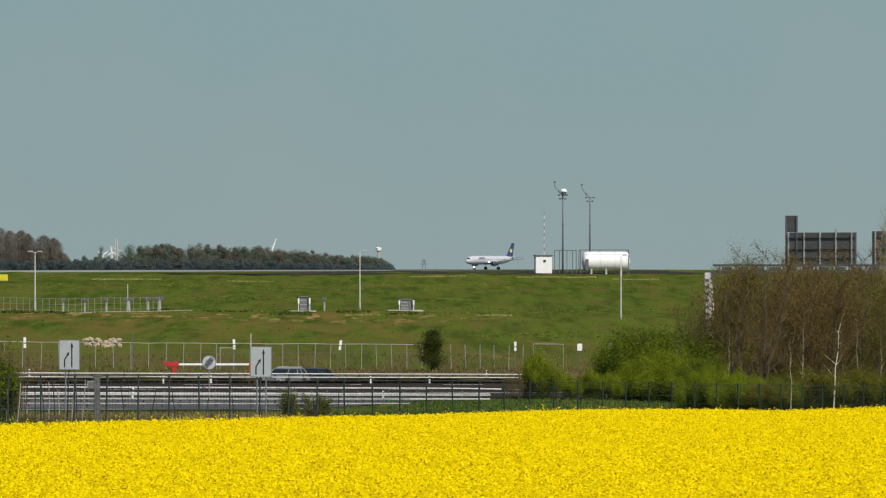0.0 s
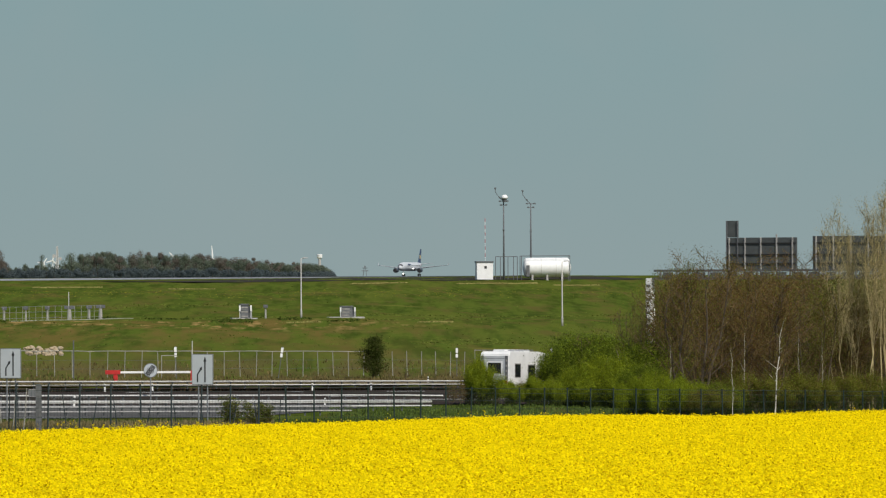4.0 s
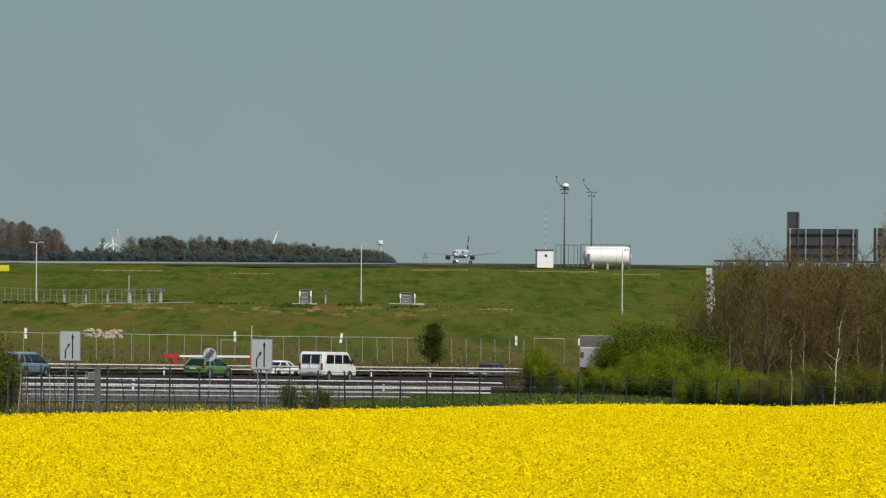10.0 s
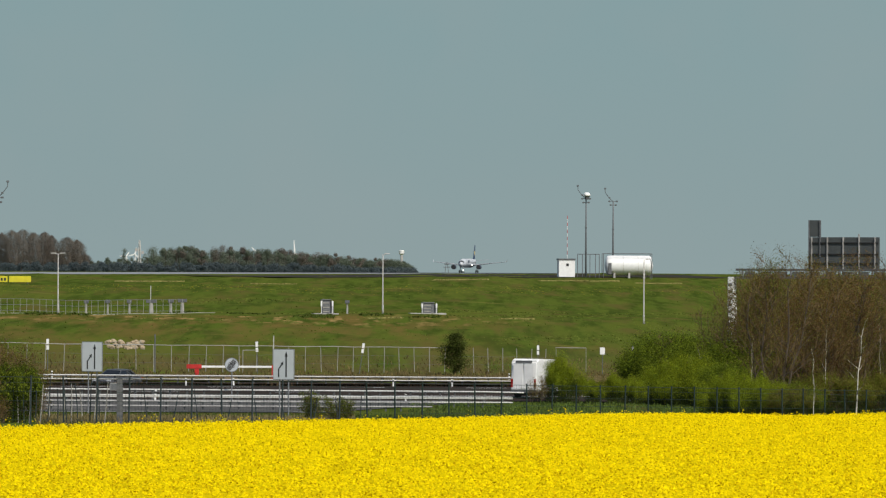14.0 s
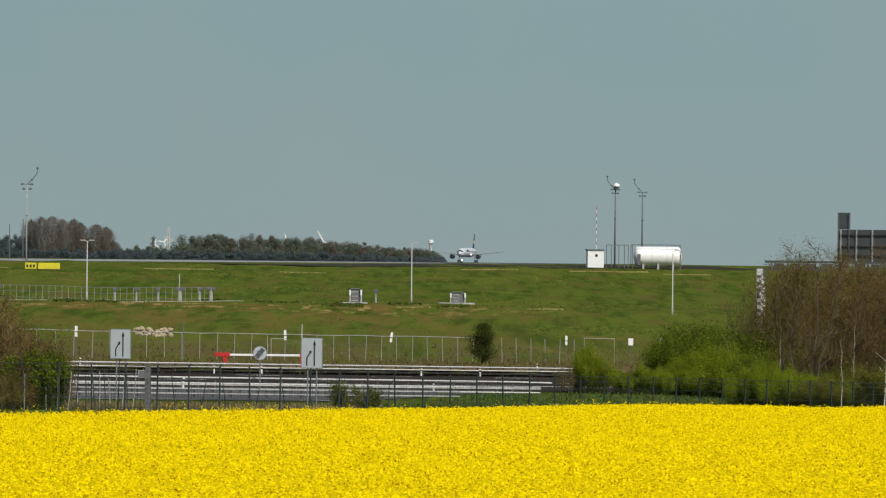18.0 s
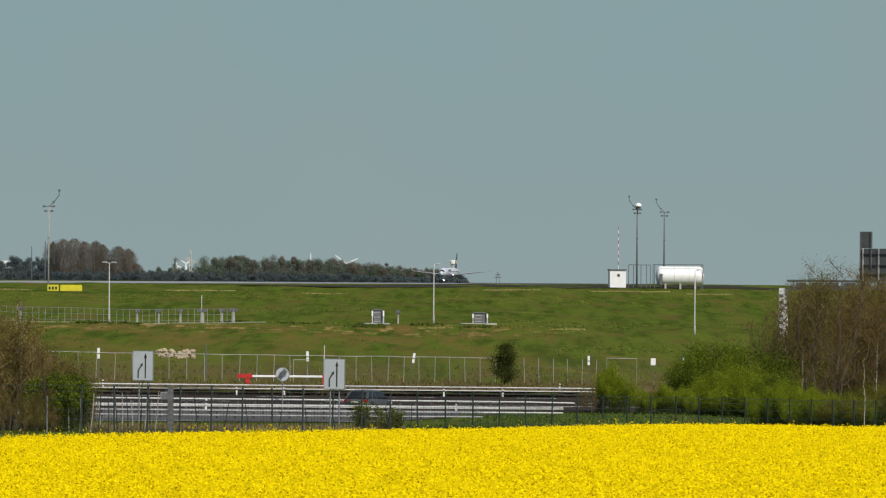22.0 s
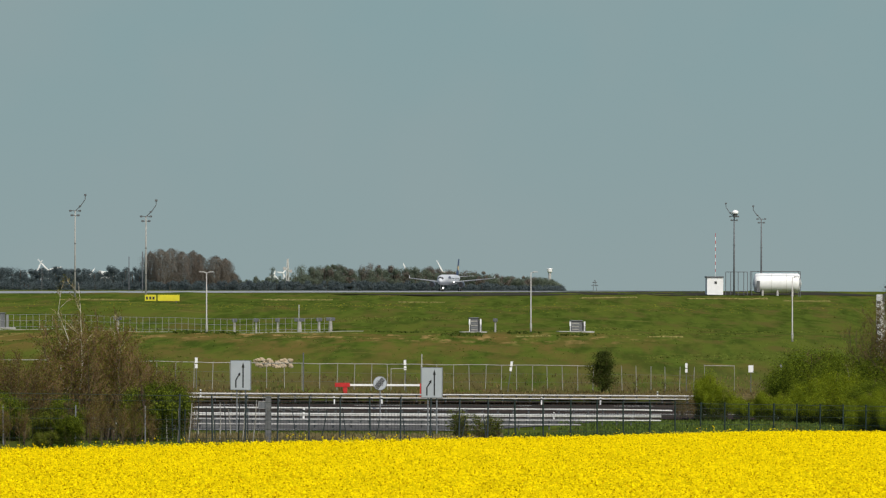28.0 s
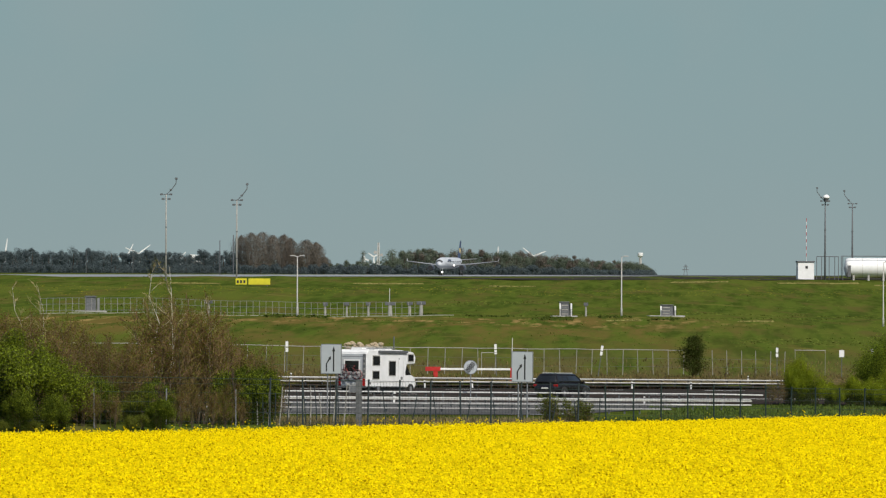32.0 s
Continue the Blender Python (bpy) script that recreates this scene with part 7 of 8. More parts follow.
def camper(label, bikes):
    ob = thing("motorhome", label, "motorhome", "white motorhomes")
    white = paint("white motorhome panel", (0.80, 0.80, 0.79), 0.35)
    w = 1.13
    s = Shape()
    s.prism([(-3.4, 0.42), (-3.4, 2.75), (-3.2, 3.0), (1.2, 3.0), (3.0, 2.85), (3.25, 2.5), (3.2, 2.05), (2.05, 2.0), (1.9, 1.5), (1.9, 0.42)], -w, w)
    part("living_body", s, white, ob, bevel=0.06)
    cab = Shape()
    cab.prism([(1.85, 0.40), (1.85, 2.05), (2.25, 2.05), (2.95, 1.30), (3.45, 1.10), (3.6, 0.7), (3.55, 0.35)], -0.98, 0.98)
    part("cab", cab, white, ob, bevel=0.06)
    sc = Shape()
    sc.prism([(2.34, 2.0), (2.97, 1.32), (3.02, 1.34), (2.40, 2.02)], -0.85, 0.85)
    part("windscreen", sc, M_GLASS, ob)
    for side in (-1, 1):
        y = side * w
        panel("side_window", [(2.0, 1.25), (2.0, 1.9), (2.3, 1.9), (2.85, 1.28)], side * 0.98, M_GLASS, ob)
        for x0, x1, z0, z1 in ((((-2.6, -1.7, 1.95, 2.55), (-2.6, -1.75, 1.0, 1.5), (-0.4, 0.45, 1.25, 2.2)) if bikes else ((-2.45, -1.65, 1.25, 2.12), (-0.4, 0.65, 1.05, 2.05))) + ((2.2, 2.9, 2.25, 2.68),)):
            frame_m = M_FENCE_GREY
            panel("window_frame", [(x0 - 0.06, z0 - 0.06), (x1 + 0.06, z0 - 0.06), (x1 + 0.06, z1 + 0.06), (x0 - 0.06, z1 + 0.06)], y, frame_m, ob, "grey window frame", 0.02)
            panel("window", [(x0, z0), (x1, z0), (x1, z1), (x0, z1)], y, M_GLASS, ob, "dark framed window", 0.03)
        for x0, x1, z0, z1 in ((-3.1, -2.85, 0.62, 0.78), (1.2, 1.45, 0.95, 1.15), (0.9, 1.02, 2.35, 2.42)):
            panel("service_flap", [(x0, z0), (x1, z0), (x1, z1), (x0, z1)], y, M_CABINET, ob, "grey service flap", 0.015)
        for seam in (0.85, 1.55):
            panel("door_seam", [(seam, 0.5), (seam + 0.02, 0.5), (seam + 0.02, 2.3), (seam, 2.3)], y, M_ZINC, ob, "", 0.008)
        panel("trim_stripe", [(-3.3, 0.72), (1.85, 0.72), (1.85, 0.78), (-3.3, 0.78)], y, M_ZINC, ob)
        for x in (-1.7, 2.75):
            wheel(ob, x, side * 0.98, 0.33, 0.22)
    if bikes:
        aw = Shape()
        aw.box(-1.9, 2.0, -w - 0.12, -w - 0.0, 2.78, 2.95)
        part("awning_case", aw, M_ZINC_DARK, ob, "grey awning case", bevel=0.02)
    for rail_y in (-0.85, 0.85):
        s = Shape()
        s.tube([(-3.0, rail_y, 3.08), (0.9, rail_y, 3.10)], 0.03, 5)
        part("roof_rail", s, M_ZINC_DARK, ob)
    for x0, x1 in ((-2.8, -1.9), (-1.2, -0.5), (0.3, 1.2)):
        s = Shape()
        s.box(x0, x1, -0.45, 0.45, 2.98, 3.14)
        part("roof_vent", s, white, ob, bevel=0.04)
    # grey plate on the white rear wall: the shade of this side as colour
    end_panel("rear_shade", -0.84, 0.84, 0.6, 2.7, -3.4, paint("rear wall shade grey", (0.50, 0.52, 0.53), 0.5), ob, "white rear wall with its shade in the grey colour", 0.012)
    for z in (0.8, 1.0, 2.5):
        end_panel("rear_seam", -0.8, 0.8, z, z + 0.03, -3.412, M_ZINC_DARK, ob, proud=0.006)
    for lamp_y in (-0.95, 0.95):
        for z in (1.25, 1.6, 1.95, 2.3):
            end_panel("marker_lamp", lamp_y - 0.05, lamp_y + 0.05, z, z + 0.14, -3.45, M_FENCE_GREY, ob, proud=0.02)
    end_panel("rear_window_frame", -0.62, 0.62, 1.36, 2.32, -3.412, M_WHITE, ob, "white window frame", 0.015)
    end_panel("rear_window", -0.52, 0.52, 1.45, 2.22, -3.4, M_GLASS, ob, "dark rear window", 0.03)
    for sy in (-1, 1):
        end_panel("tail_light", sy * 0.92 - 0.1, sy * 0.92 + 0.1, 0.5, 1.0, -3.4, M_TAIL, ob, proud=0.03)
    end_panel("side_strip", 0.85, 1.05, 1.05, 2.7, -3.4, M_ZINC_DARK, ob, "dark rear ladder strip", 0.05)
    end_panel("side_strip", -1.05, -0.85, 1.05, 2.7, -3.4, M_ZINC_DARK, ob, "dark rear ladder strip", 0.05)
    s = Shape()
    s.box(-3.55, -3.35, -w + 0.05, w - 0.05, 0.34, 0.5)
    part("bumper", s, M_ZINC_DARK, ob, "dark rear bumper", bevel=0.03)
    end_panel("number_plate", -0.26, 0.26, 0.55, 0.66, -3.55, M_PLATE, ob)
    low = Shape()
    low.box(-3.2, 3.3, -0.9, 0.9, 0.2, 0.45)
    part("underbody", low, M_UNDER, ob)
    rack = Shape()
    for z in (1.15, 1.45):
        rack.tube([(-3.45, -0.8, z), (-3.75, -0.8, z), (-3.75, 0.8, z), (-3.45, 0.8, z)], 0.025, 5)
    part("bike_rack", rack, M_ZINC, ob)
    if bikes:
        for k, (dx, col) in enumerate(((-3.62, paint("dark red bicycle paint", (0.22, 0.02, 0.02))), (-3.78, M_BLACK))):
            bike = Shape()
            for cy in (-0.55, 0.5):
                ring = [(dx, cy + 0.34 * math.cos(a), 1.28 + 0.34 * math.sin(a)) for a in np.linspace(0, 2 * math.pi, 19)]
                bike.tube(ring, 0.025, 5, False)
            bike.tube([(dx, -0.55, 1.28), (dx, -0.2, 1.75), (dx, 0.35, 1.72), (dx, 0.0, 1.25), (dx, -0.55, 1.28)], 0.025, 5)
            bike.tube([(dx, 0.5, 1.28), (dx, 0.38, 1.9)], 0.025, 5)
            bike.tube([(dx - 0.2, 0.40, 1.92), (dx + 0.2, 0.40, 1.92)], 0.02, 5)
            for cy in (-0.55, 0.5):
                for a in np.linspace(0, math.pi, 5, endpoint=False):
                    bike.tube([(dx, cy - 0.33 * math.cos(a), 1.28 - 0.33 * math.sin(a)), (dx, cy + 0.33 * math.cos(a), 1.28 + 0.33 * math.sin(a))], 0.008, 3, False)
            bike.box(dx - 0.05, dx + 0.05, -0.32, -0.10, 1.82, 1.88)
            part("bicycle", bike, col, ob, "bicycle on the rear rack")
    return ob


def panel_van():
    ob = thing("panel_van", "tall white panel van with a plain side and rear doors", "van")
    white = paint("white van paint", (0.80, 0.80, 0.78), 0.35)
    s = Shape()
    s.prism([(-2.75, 0.45), (-2.82, 0.7), (-2.7, 2.45), (-2.45, 2.62), (0.9, 2.58), (1.25, 2.5), (2.05, 1.55), (2.75, 1.25), (2.95, 0.85), (2.95, 0.4)], -1.0, 1.0)
    part("body", s, white, ob, bevel=0.09)
    low = Shape()
    low.box(-2.5, 2.6, -0.85, 0.85, 0.22, 0.48)
    part("underbody", low, M_UNDER, ob)
    for side in (-1, 1):
        y = side * 1.0
        panel("side_window", [(1.0, 1.5), (1.02, 2.15), (1.35, 2.15), (1.95, 1.5)], y, M_GLASS, ob)
        panel("door_seam", [(-0.55, 0.75), (-0.52, 0.75), (-0.52, 2.3), (-0.55, 2.3)], y, M_ZINC, ob, "", 0.006)
        panel("rub_strip", [(-2.4, 0.80), (2.3, 0.80), (2.3, 0.88), (-2.4, 0.88)], y, M_ZINC, ob)
        for x in (-1.7, 2.0):
            panel("wheel_arch", [(x + 0.42 * math.cos(a), 0.36 + 0.42 * math.sin(a)) for a in np.linspace(0, math.pi, 12)], y, M_BLACK, ob, "", 0.01)
            wheel(ob, x, side * 0.93, 0.34, 0.22)
        s = Shape()
        s.box(1.75, 1.87, side * 1.14 - 0.1, side * 1.14 + 0.1, 1.55, 1.95)
        part("mirror", s, M_BLACK, ob, bevel=0.03)
        end_panel("tail_light", side * 0.88 - 0.07, side * 0.88 + 0.07, 0.75, 1.3, -2.80, M_TAIL, ob, proud=0.03)
        end_panel("rear_door", side * 0.42 - 0.36, side * 0.42 + 0.36, 0.62, 2.3, -2.785, white, ob, "white rear door leaf", 0.03)
    end_panel("name_strip", -0.62, 0.62, 2.36, 2.50, -2.76, M_ZINC_DARK, ob, "dark lettering strip", 0.03)
    s = Shape()
    s.prism([(1.32, 2.44), (2.06, 1.58), (2.10, 1.60), (1.38, 2.46)], -0.85, 0.85)
    part("windscreen", s, M_GLASS, ob)
    s = Shape()
    s.box(-2.92, -2.7, -0.95, 0.95, 0.38, 0.6)
    part("bumper", s, M_ZINC_DARK, ob, bevel=0.03)
    end_panel("number_plate", -0.26, 0.26, 0.62, 0.73, -2.82, M_PLATE, ob)
    return ob


def minibus():
    ob = thing("minibus", "white minibus with dark windows all round", "minibus")
    white = paint("white minibus paint", (0.78, 0.78, 0.76), 0.35)
    s = Shape()
    s.prism([(-2.35, 0.42), (-2.4, 0.9), (-2.2, 1.85), (-2.0, 1.95), (1.1, 1.95), (1.35, 1.88), (1.95, 1.2), (2.4, 0.98), (2.5, 0.7), (2.45, 0.38)], -0.92, 0.92)
    part("body", s, white, ob, bevel=0.07)
    low = Shape()
    low.box(-2.2, 2.2, -0.8, 0.8, 0.2, 0.45)
    part("underbody", low, M_UNDER, ob)
    for side in (-1, 1):
        y = side * 0.92
        for pts in ([(-1.95, 1.18), (-1.85, 1.75), (-0.85, 1.75), (-0.85, 1.18)], [(-0.7, 1.18), (-0.7, 1.75), (0.35, 1.75), (0.35, 1.18)], [(0.5, 1.18), (0.5, 1.75), (1.2, 1.75), (1.75, 1.18)]):
            panel("side_window", pts, y, M_GLASS, ob)
        for x in (-1.5, 1.5):
            panel("wheel_arch", [(x + 0.4 * math.cos(a), 0.34 + 0.4 * math.sin(a)) for a in np.linspace(0, math.pi, 12)], y, M_BLACK, ob, "", 0.01)
            wheel(ob, x, side * 0.85, 0.33, 0.2)
        s = Shape()
        s.box(1.6, 1.7, side * 1.03 - 0.08, side * 1.03 + 0.08, 1.2, 1.45)
        part("mirror", s, M_BLACK, ob)
        end_panel("tail_light", side * 0.82 - 0.07, side * 0.82 + 0.07, 0.8, 1.2, -2.38, M_TAIL, ob, proud=0.04)
    rw = Shape()
    rw.prism([(-2.36, 1.2), (-2.23, 1.78), (-2.26, 1.78), (-2.40, 1.2)], -0.72, 0.72)
    part("rear_window", rw, M_GLASS, ob)
    for k in range(3):
        s = Shape()
        s.tube([(-2.46, -0.7 + k * 0.7, 0.95), (-2.38, -0.7 + k * 0.7, 1.7)], 0.025, 5)
        part("rack_bar", s, M_WHITE, ob)
    s = Shape()
    s.prism([(1.40, 1.84), (1.96, 1.22), (2.0, 1.24), (1.45, 1.86)], -0.8, 0.8)
    part("windscreen", s, M_GLASS, ob)
    end_panel("number_plate", -0.26, 0.26, 0.6, 0.71, -2.42, M_PLATE, ob)
    s = Shape()
    s.box(-2.5, -2.3, -0.85, 0.85, 0.36, 0.55)
    part("bumper", s, M_ZINC_DARK, ob, bevel=0.03)
    return ob


# ---- the airliner ----
M_EMBLEM = mat("pale yellow emblem", (0.58, 0.47, 0.22), (0.52, 0.42, 0.2), 2.0, 0.5)


def airliner():
    ob = thing("airliner", "white twin-engined airliner with a dark blue tail on the runway", "airliner")
    white = paint("white airliner paint", (0.49, 0.515, 0.54), 0.5)
    grey = paint("grey wing", (0.36, 0.37, 0.38), 0.5)
    navy = paint("dark blue tail paint", (0.035, 0.06, 0.13), 0.5)
    f = Shape()
    rings = []
    for x, r, z in ((18.8, 0.15, 2.9), (18.3, 0.75, 3.0), (17.2, 1.35, 3.15), (15.5, 1.8, 3.35), (13.0, 1.97, 3.45), (5.0, 1.97, 3.45), (-6.0, 1.97, 3.45), (-11.0, 1.7, 3.7), (-15.0, 1.05, 4.1), (-18.0, 0.45, 4.5), (-18.8, 0.15, 4.55)):
        rings.append([(x, r * math.cos(a), z + r * 1.04 * math.sin(a)) for a in np.linspace(0, 2 * math.pi, 24, endpoint=False)])
    f.loft(rings)
    part("fuselage", f, white, ob, smooth=True)
    s = Shape()
    band = []
    for x, r, z in ((17.85, 0.98, 3.06), (17.5, 1.2, 3.11), (17.1, 1.39, 3.16)):
        outer = [(x, r * 1.02 * math.cos(g), z + r * 1.06 * math.sin(g)) for g in np.linspace(radians(28), radians(152), 14)]
        inner = [(x, r * 0.97 * math.cos(g), z + r * 1.0 * math.sin(g)) for g in np.linspace(radians(152), radians(28), 14)]
        band.append(outer + inner)
    s.loft(band)
    part("cockpit_window", s, M_BLACK, ob)
    for side in (-1, 1):
        wing = Shape()
        pts = ((4.5, -3.0, 1.9, 2.5, 0.75), (1.2, -3.6, 6.0, 2.95, 0.5), (-3.5, -5.1, 16.8, 4.15, 0.16))
        wing.loft([[(lead, side * y, z), ((lead * 2 + trail) / 3, side * y, z + t * 0.5), (trail, side * y, z), ((lead * 2 + trail) / 3, side * y, z - t * 0.5)] for lead, trail, y, z, t in pts])
        part("wing", wing, grey, ob)
        tip = Shape()
        tip.loft([[(-3.6, side * 16.8, 4.15), (-5.1, side * 16.8, 4.15), (-4.2, side * 16.7, 4.05)], [(-4.8, side * 17.0, 5.2), (-5.5, side * 17.0, 5.2), (-5.1, side * 16.9, 5.1)]])
        part("wing_tip_fence", tip, white, ob)
        eng = Shape()
        er = []
        for x, r in ((6.3, 0.95), (5.8, 1.10), (4.0, 1.12), (2.6, 0.85), (1.8, 0.55)):
            er.append([(x, side * 5.75 + r * math.cos(a), 1.75 + r * math.sin(a)) for a in np.linspace(0, 2 * math.pi, 20, endpoint=False)])
        eng.loft(er)
        part("engine", eng, paint("dark blue nacelle paint", (0.05, 0.065, 0.09), 0.4), ob, "dark blue-grey engine nacelle", smooth=True)
        fan = Shape()
        fan.tube([(6.25, side * 5.75, 1.75), (6.36, side * 5.75, 1.75)], 0.90, 20)
        part("fan", fan, M_BLACK, ob, "dark engine intake")
        py = Shape()
        py.box(1.5, 4.5, side * 5.75 - 0.15, side * 5.75 + 0.15, 2.4, 3.05)
        part("pylon", py, grey, ob)
        tp = Shape()
        tp.loft([[(-14.2, side * 0.5, 4.6), (-17.4, side * 0.5, 4.6), (-15.5, side * 0.5, 4.8)], [(-17.2, side * 6.2, 5.0), (-18.5, side * 6.2, 5.0), (-17.8, side * 6.2, 5.1)]])
        part("tailplane", tp, grey, ob)
        leg = Shape()
        leg.tube([(-1.2, side * 3.8, 3.6), (-1.2, side * 3.8, 0.6)], 0.16, 8)
        part("main_gear_leg", leg, M_ZINC, ob)
        for dy in (-0.45, 0.45):
            w = Shape()
            w.tube([(-1.2, side * 3.8 + dy - 0.2, 0.58), (-1.2, side * 3.8 + dy + 0.2, 0.58)], 0.58, 16)
            part("main_wheel", w, M_RUBBER, ob)
        lamp = Shape()
        lamp.tube([(4.05, side * 2.5, 2.62), (4.55, side * 2.5, 2.62)], 0.22, 10)
        part("landing_light", lamp, LAMP, ob, "lit white landing light")
        for k in range(5):
            bar = Shape()
            bar.box(10.6 - k * 0.9, 11.2 - k * 0.9, min(side * 1.9, side * 1.985), max(side * 1.9, side * 1.985), 4.25, 4.75)
            part("lettering_bar", bar, navy, ob, "dark lettering shape")
        for k in range(22):
            x = 12.0 - k * 1.0
            win = Shape()
            win.box(x - 0.14, x + 0.14, min(side * 1.93, side * 1.99), max(side * 1.93, side * 1.99), 3.75, 4.1)
            part("cabin_window", win, M_GLASS, ob)
    fin = Shape()
    fin.loft([[(-12.0, 0, 5.0), (-14.5, 0.22, 5.0), (-17.3, 0, 5.0), (-14.5, -0.22, 5.0)], [(-16.6, 0, 11.6), (-17.4, 0.08, 11.6), (-18.7, 0, 11.6), (-17.4, -0.08, 11.6)]])
    part("fin", fin, navy, ob, "dark blue tail fin")
    for side in (-1, 1):
        d = Shape()
        d.tube([(-15.9, side * 0.05, 8.0), (-15.9, side * 0.17, 8.0)], 0.95, 20)
        part("tail_emblem", d, M_EMBLEM, ob, "plain pale yellow disc on the tail")
    leg = Shape()
    leg.tube([(12.2, 0, 3.2), (12.4, 0, 0.4)], 0.12, 8)
    part("nose_gear_leg", leg, M_ZINC, ob)
    for dy in (-0.25, 0.25):
        w = Shape()
        w.tube([(12.4, dy - 0.12, 0.39), (12.4, dy + 0.12, 0.39)], 0.39, 16)
        part("nose_wheel", w, M_RUBBER, ob)
    lamp = Shape()
    lamp.tube([(12.45, 0, 0.25), (12.75, 0, 0.25)], 0.26, 10)
    part("landing_light", lamp, LAMP, ob, "lit white nose light")
    for child in ob.children:
        if not child.name.startswith(("main_", "nose_")):
            child.location.z += 0.95
    return ob


LAMP = glow("lit landing light", (1.0, 0.97, 0.9), 4.0)


# ---- what moves ----
C_BLACK = paint("black car paint", (0.012, 0.012, 0.014), 0.25)
C_SILVER = paint("silver car paint", (0.33, 0.37, 0.40), 0.3)
C_BLUE = paint("blue grey car paint", (0.13, 0.20, 0.25), 0.3)
C_GREEN = paint("green car paint", (0.085, 0.20, 0.055), 0.35)
C_DARK = paint("dark blue car paint", (0.012, 0.016, 0.028), 0.3)
C_WHITE = paint("white car paint", (0.75, 0.75, 0.74), 0.3)
C_GREY = paint("dark grey car paint", (0.06, 0.062, 0.065), 0.3)
C_MID = paint("mid grey car paint", (0.17, 0.18, 0.19), 0.3)
C_TEAL = paint("pale silver green paint", (0.26, 0.32, 0.31), 0.3)


def drive(ob, p, marks, toward=1, tall=1.0, wide=1.0, long=0.0):
    """Runs a vehicle along the motorway. marks: (time, bearing) or (time, bearing, lane); the pace goes on evenly before and after them."""
    ob.scale = (long or wide, wide, tall)
    at = [(m[0], reach(m[1], m[2] if len(m) > 2 else p), m[2] if len(m) > 2 else p) for m in marks]
    rows = []

    def place(t):
        i = 0
        while i < len(at) - 2 and t > at[i + 1][0]:
            i += 1
        (t0, s0, p0), (t1, s1, p1) = at[i], at[i + 1]
        f = (t - t0) / (t1 - t0)
        q = p0 + (p1 - p0) * min(max(f, 0.0), 1.0)
        return road(s0 + (s1 - s0) * f, q), q
    for k in range(65):
        t = k / 2.0
        (x, y), q = place(t)
        (x2, y2), q2 = place(t + 0.2)
        z, z2 = base(x, y), base(x2, y2)
        lift = 0.055 if q < -13.3 else 0.005
        rows.append((t, pose(x, y, z + lift, 0, math.degrees(math.atan2(z - z2, math.hypot(x2 - x, y2 - y))), 64 if toward > 0 else 244)))
    walk(ob, rows)


def u(x):
    """Bearing in thousandths ahead, from tenths counted from 78.4 thousandths to the side."""
    return (x - 784) / 10.0


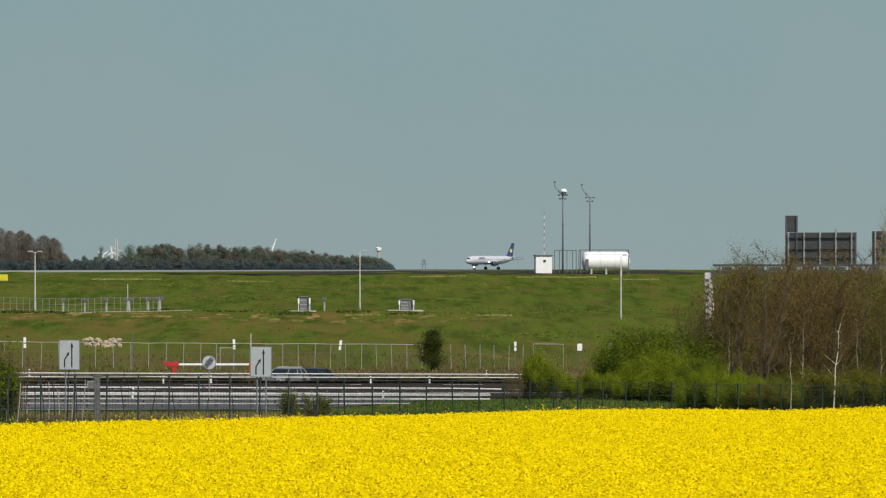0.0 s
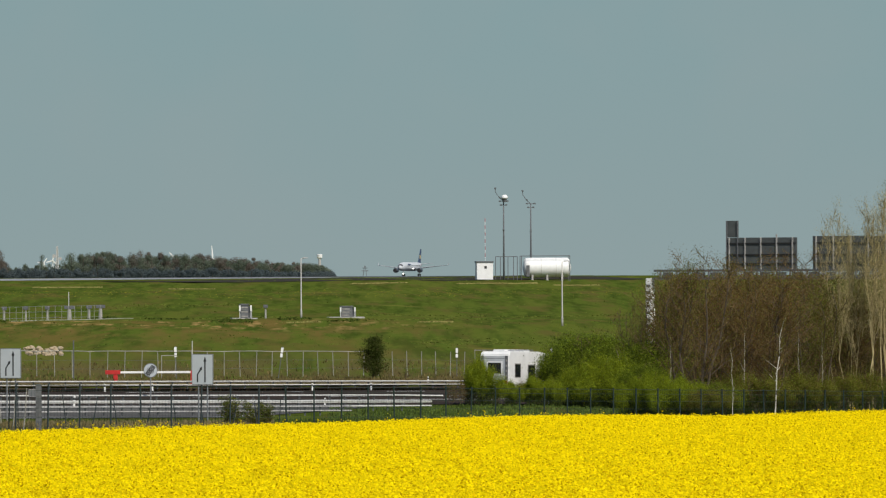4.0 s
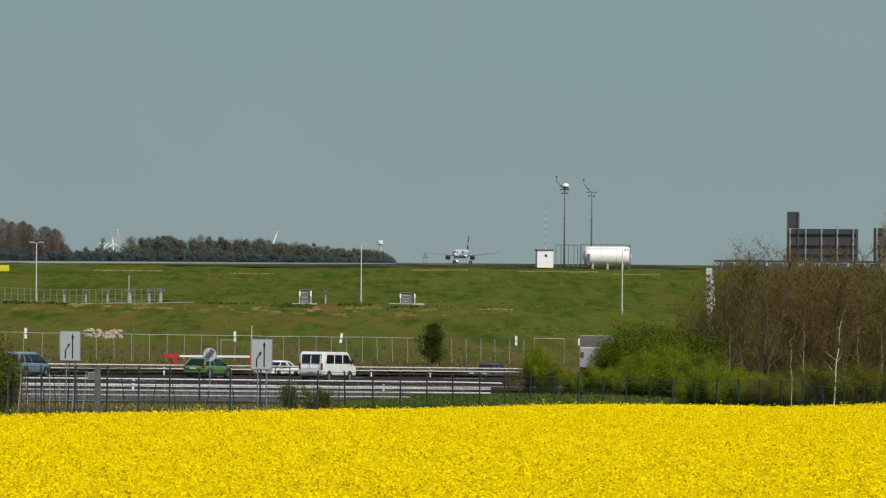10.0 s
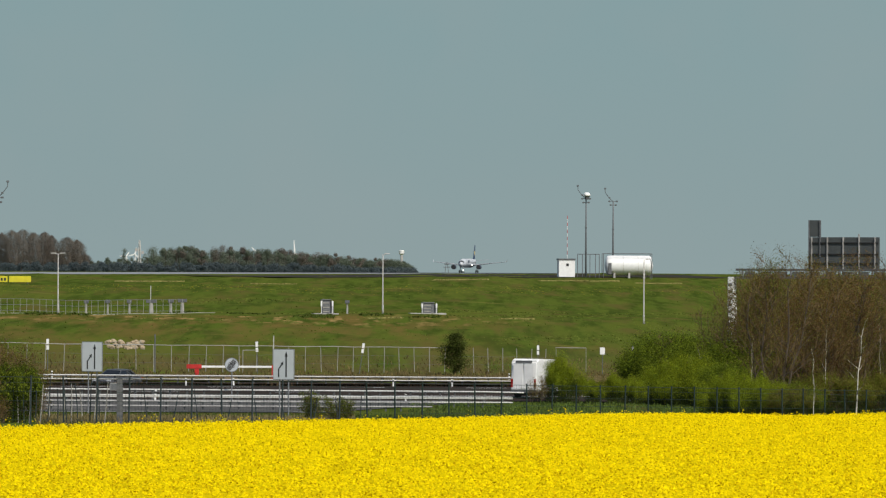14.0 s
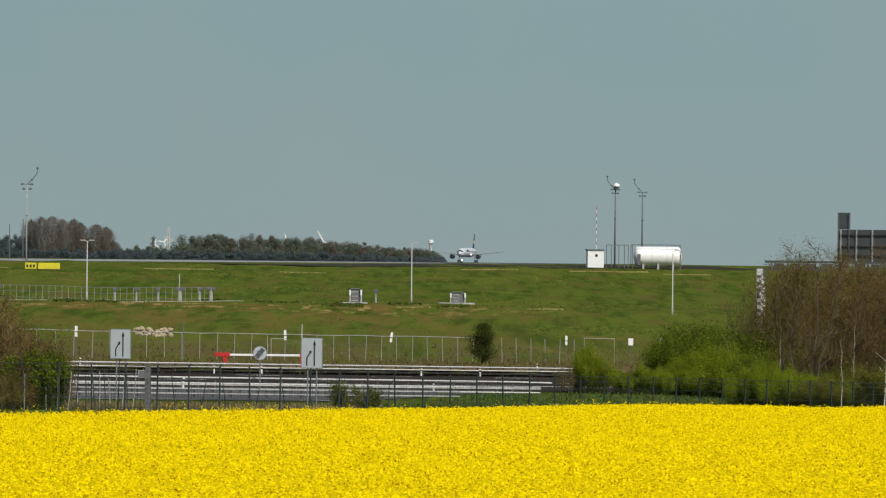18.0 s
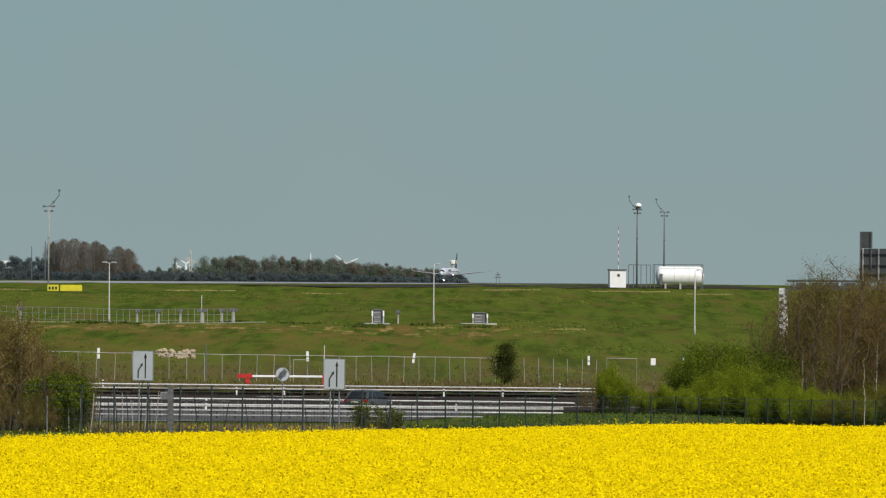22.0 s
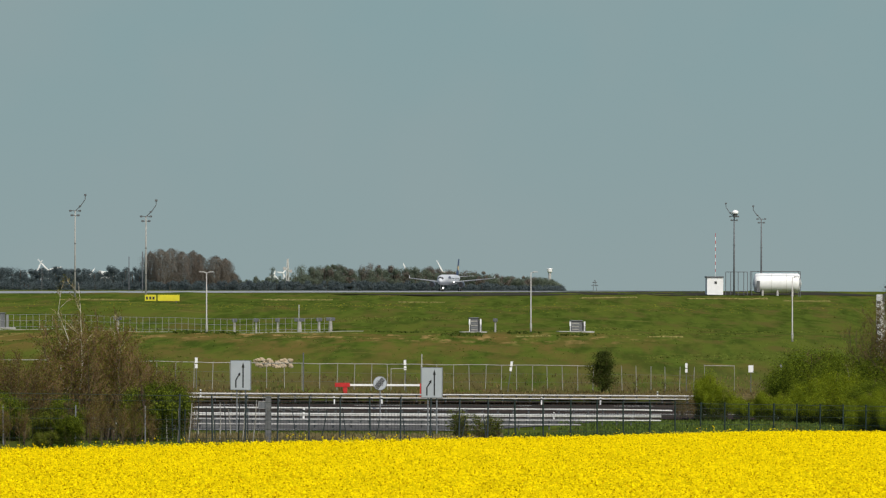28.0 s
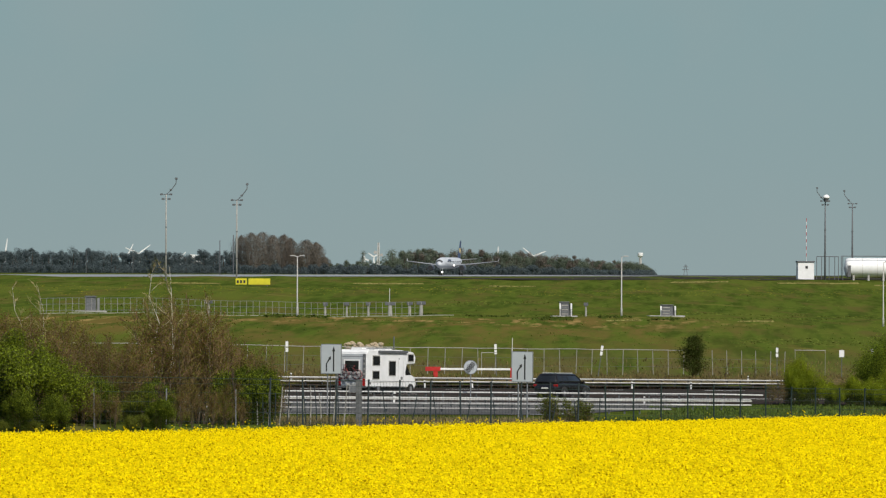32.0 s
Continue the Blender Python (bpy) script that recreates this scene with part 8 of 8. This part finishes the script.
def motions():
    slow, fast, join, near_b, far_b = -2.3, 1.4, -6.3, 11.6, 15.2
    drive(coach(), slow, ((6.8, u(204)), (8.0, u(697))), 1, 1.10, 1.06, 1.20)
    drive(box_truck(), slow, ((7.6, u(284)), (9.0, u(788))), 1, 1.04, 1.06, 1.2)
    drive(camper("white motorhome with an overcab bed and rear rack", False), slow, ((2.0, u(185)), (3.0, u(630))), 1, 1.10, 1.06, 1.16)
    drive(camper("white motorhome carrying a red and a dark bicycle", True), slow, ((31.0, u(-270)), (32.0, u(204))), 1, 0.96)
    drive(panel_van(), -17.2, ((12.0, u(131), -17.2), (13.0, u(555), -17.0), (14.0, u(917), -10.0), (15.0, u(1247), -6.3)), 1, 1.10, 1.04)
    drive(minibus(), slow, ((9.3, u(256)), (10.3, u(706))), 1, 1.08, 1.06)
    drive(car("black low saloon car", C_BLACK, "saloon"), fast, ((1.5, u(178)), (2.5, u(814))), 1, 0.9)
    drive(car("black sport utility car", C_BLACK, "suv"), fast, ((2.5, u(515)), (3.0, u(776))), 1, 0.9)
    drive(car("silver people carrier with roof rails", C_SILVER, "mpv"), fast, ((5.5, u(163)), (7.0, u(832))), 1, 0.93)
    drive(car("muted green hatchback car", C_GREEN, "hatch"), fast, ((9.6, u(188)), (11.0, u(774))), 1, 0.94, 1.0, 1.14)
    drive(car("blue grey people carrier", C_BLUE, "mpv"), fast, ((10.3, u(223)), (11.3, u(762))), 1, 0.92)
    drive(car("black saloon car with tinted glass", C_BLACK, "saloon"), fast, ((11.0, u(304)), (12.0, u(831))), 1, 0.88)
    drive(car("dark blue estate car joining the motorway", C_DARK, "estate"), -17.2, ((11.3, u(300), -17.2), (12.0, u(610), -17.0), (13.0, u(1020), -9.0), (14.0, u(1400), -6.3)))
    drive(car("silver people carrier with dark rear glass", C_SILVER, "mpv"), fast, ((19.5, u(158)), (21.0, u(863))), 1, 0.86)
    drive(car("dark grey hatchback car on the slip lane", C_GREY, "hatch"), -17.2, ((21.3, u(250), -17.2), (22.4, u(668), -16.5), (23.0, u(869), -10.0), (24.0, u(1219), -6.3)))
    drive(car("dark blue grey saloon car", C_DARK, "saloon"), fast, ((28.5, u(196)), (30.0, u(806))), 1, 0.9)
    drive(car("pale silver green people carrier", C_TEAL, "mpv"), join, ((29.7, u(208)), (31.0, u(772))), 1, 0.92)
    drive(car("black sport utility car with tinted glass", C_BLACK, "suv"), join, ((31.5, u(226)), (32.0, u(533))), 1, 0.93, 1.0, 1.12)
    # oncoming carriageway
    drive(car("mid grey estate car on the far carriageway", C_MID, "estate"), near_b, ((0.0, u(505)), (0.5, u(168))), -1)
    drive(car("dark blue saloon car on the far carriageway", C_DARK, "saloon"), far_b, ((0.0, u(557)), (1.0, u(158))), -1)
    drive(car("white saloon car on the far carriageway", C_WHITE, "saloon"), near_b, ((9.3, u(742)), (11.0, u(86))), -1)
    drive(car("grey saloon car on the far carriageway", C_GREY, "saloon"), far_b, ((10.0, u(866)), (11.0, u(508))), -1)
    drive(car("grey saloon car on the far carriageway", C_GREY, "saloon"), far_b, ((13.0, u(658)), (14.0, u(167))), -1)
    drive(car("dark blue hatchback car on the far carriageway", C_DARK, "hatch"), far_b, ((23.3, u(900)), (24.0, u(647))), -1)

    # the wind turbines turn evenly
    for rotor, hub, turn, pace in ROTORS:
        walk(rotor, [(k / 2.0, pose(0, -1.6, hub, 0, turn - pace * (k / 2.0 - 30.0), 0)) for k in range(65)])

    # the airliner turns on to the runway, runs up its engines and gathers speed towards the camera
    jet = airliner()
    rows = []
    for t, b, heading in ((0.0, 8.4, -128), (1.0, 7.2, -123), (2.0, 6.0, -117), (3.0, 5.2, -111), (4.0, 4.7, -106), (5.5, 4.3, -102), (7.0, 3.9, -100), (9.0, 3.4, -100), (11.0, 2.7, -100), (13.0, 1.3, -100), (15.0, -0.7, -100),
                          (18.0, -4.9, -100), (20.0, -8.0, -100), (22.0, -12.0, -100), (24.0, -17.2, -100), (26.0, -23.0, -100), (28.0, -29.1, -100), (30.0, -36.6, -100), (32.0, -45.1, -100)):
        d = 448.8 / (0.176 - b / 1000.0)
        x, y = spot(b, d)
        rows.append((t, pose(x, y, plain(y) + 0.09, 0, 0, heading)))
    walk(jet, rows)


motions()
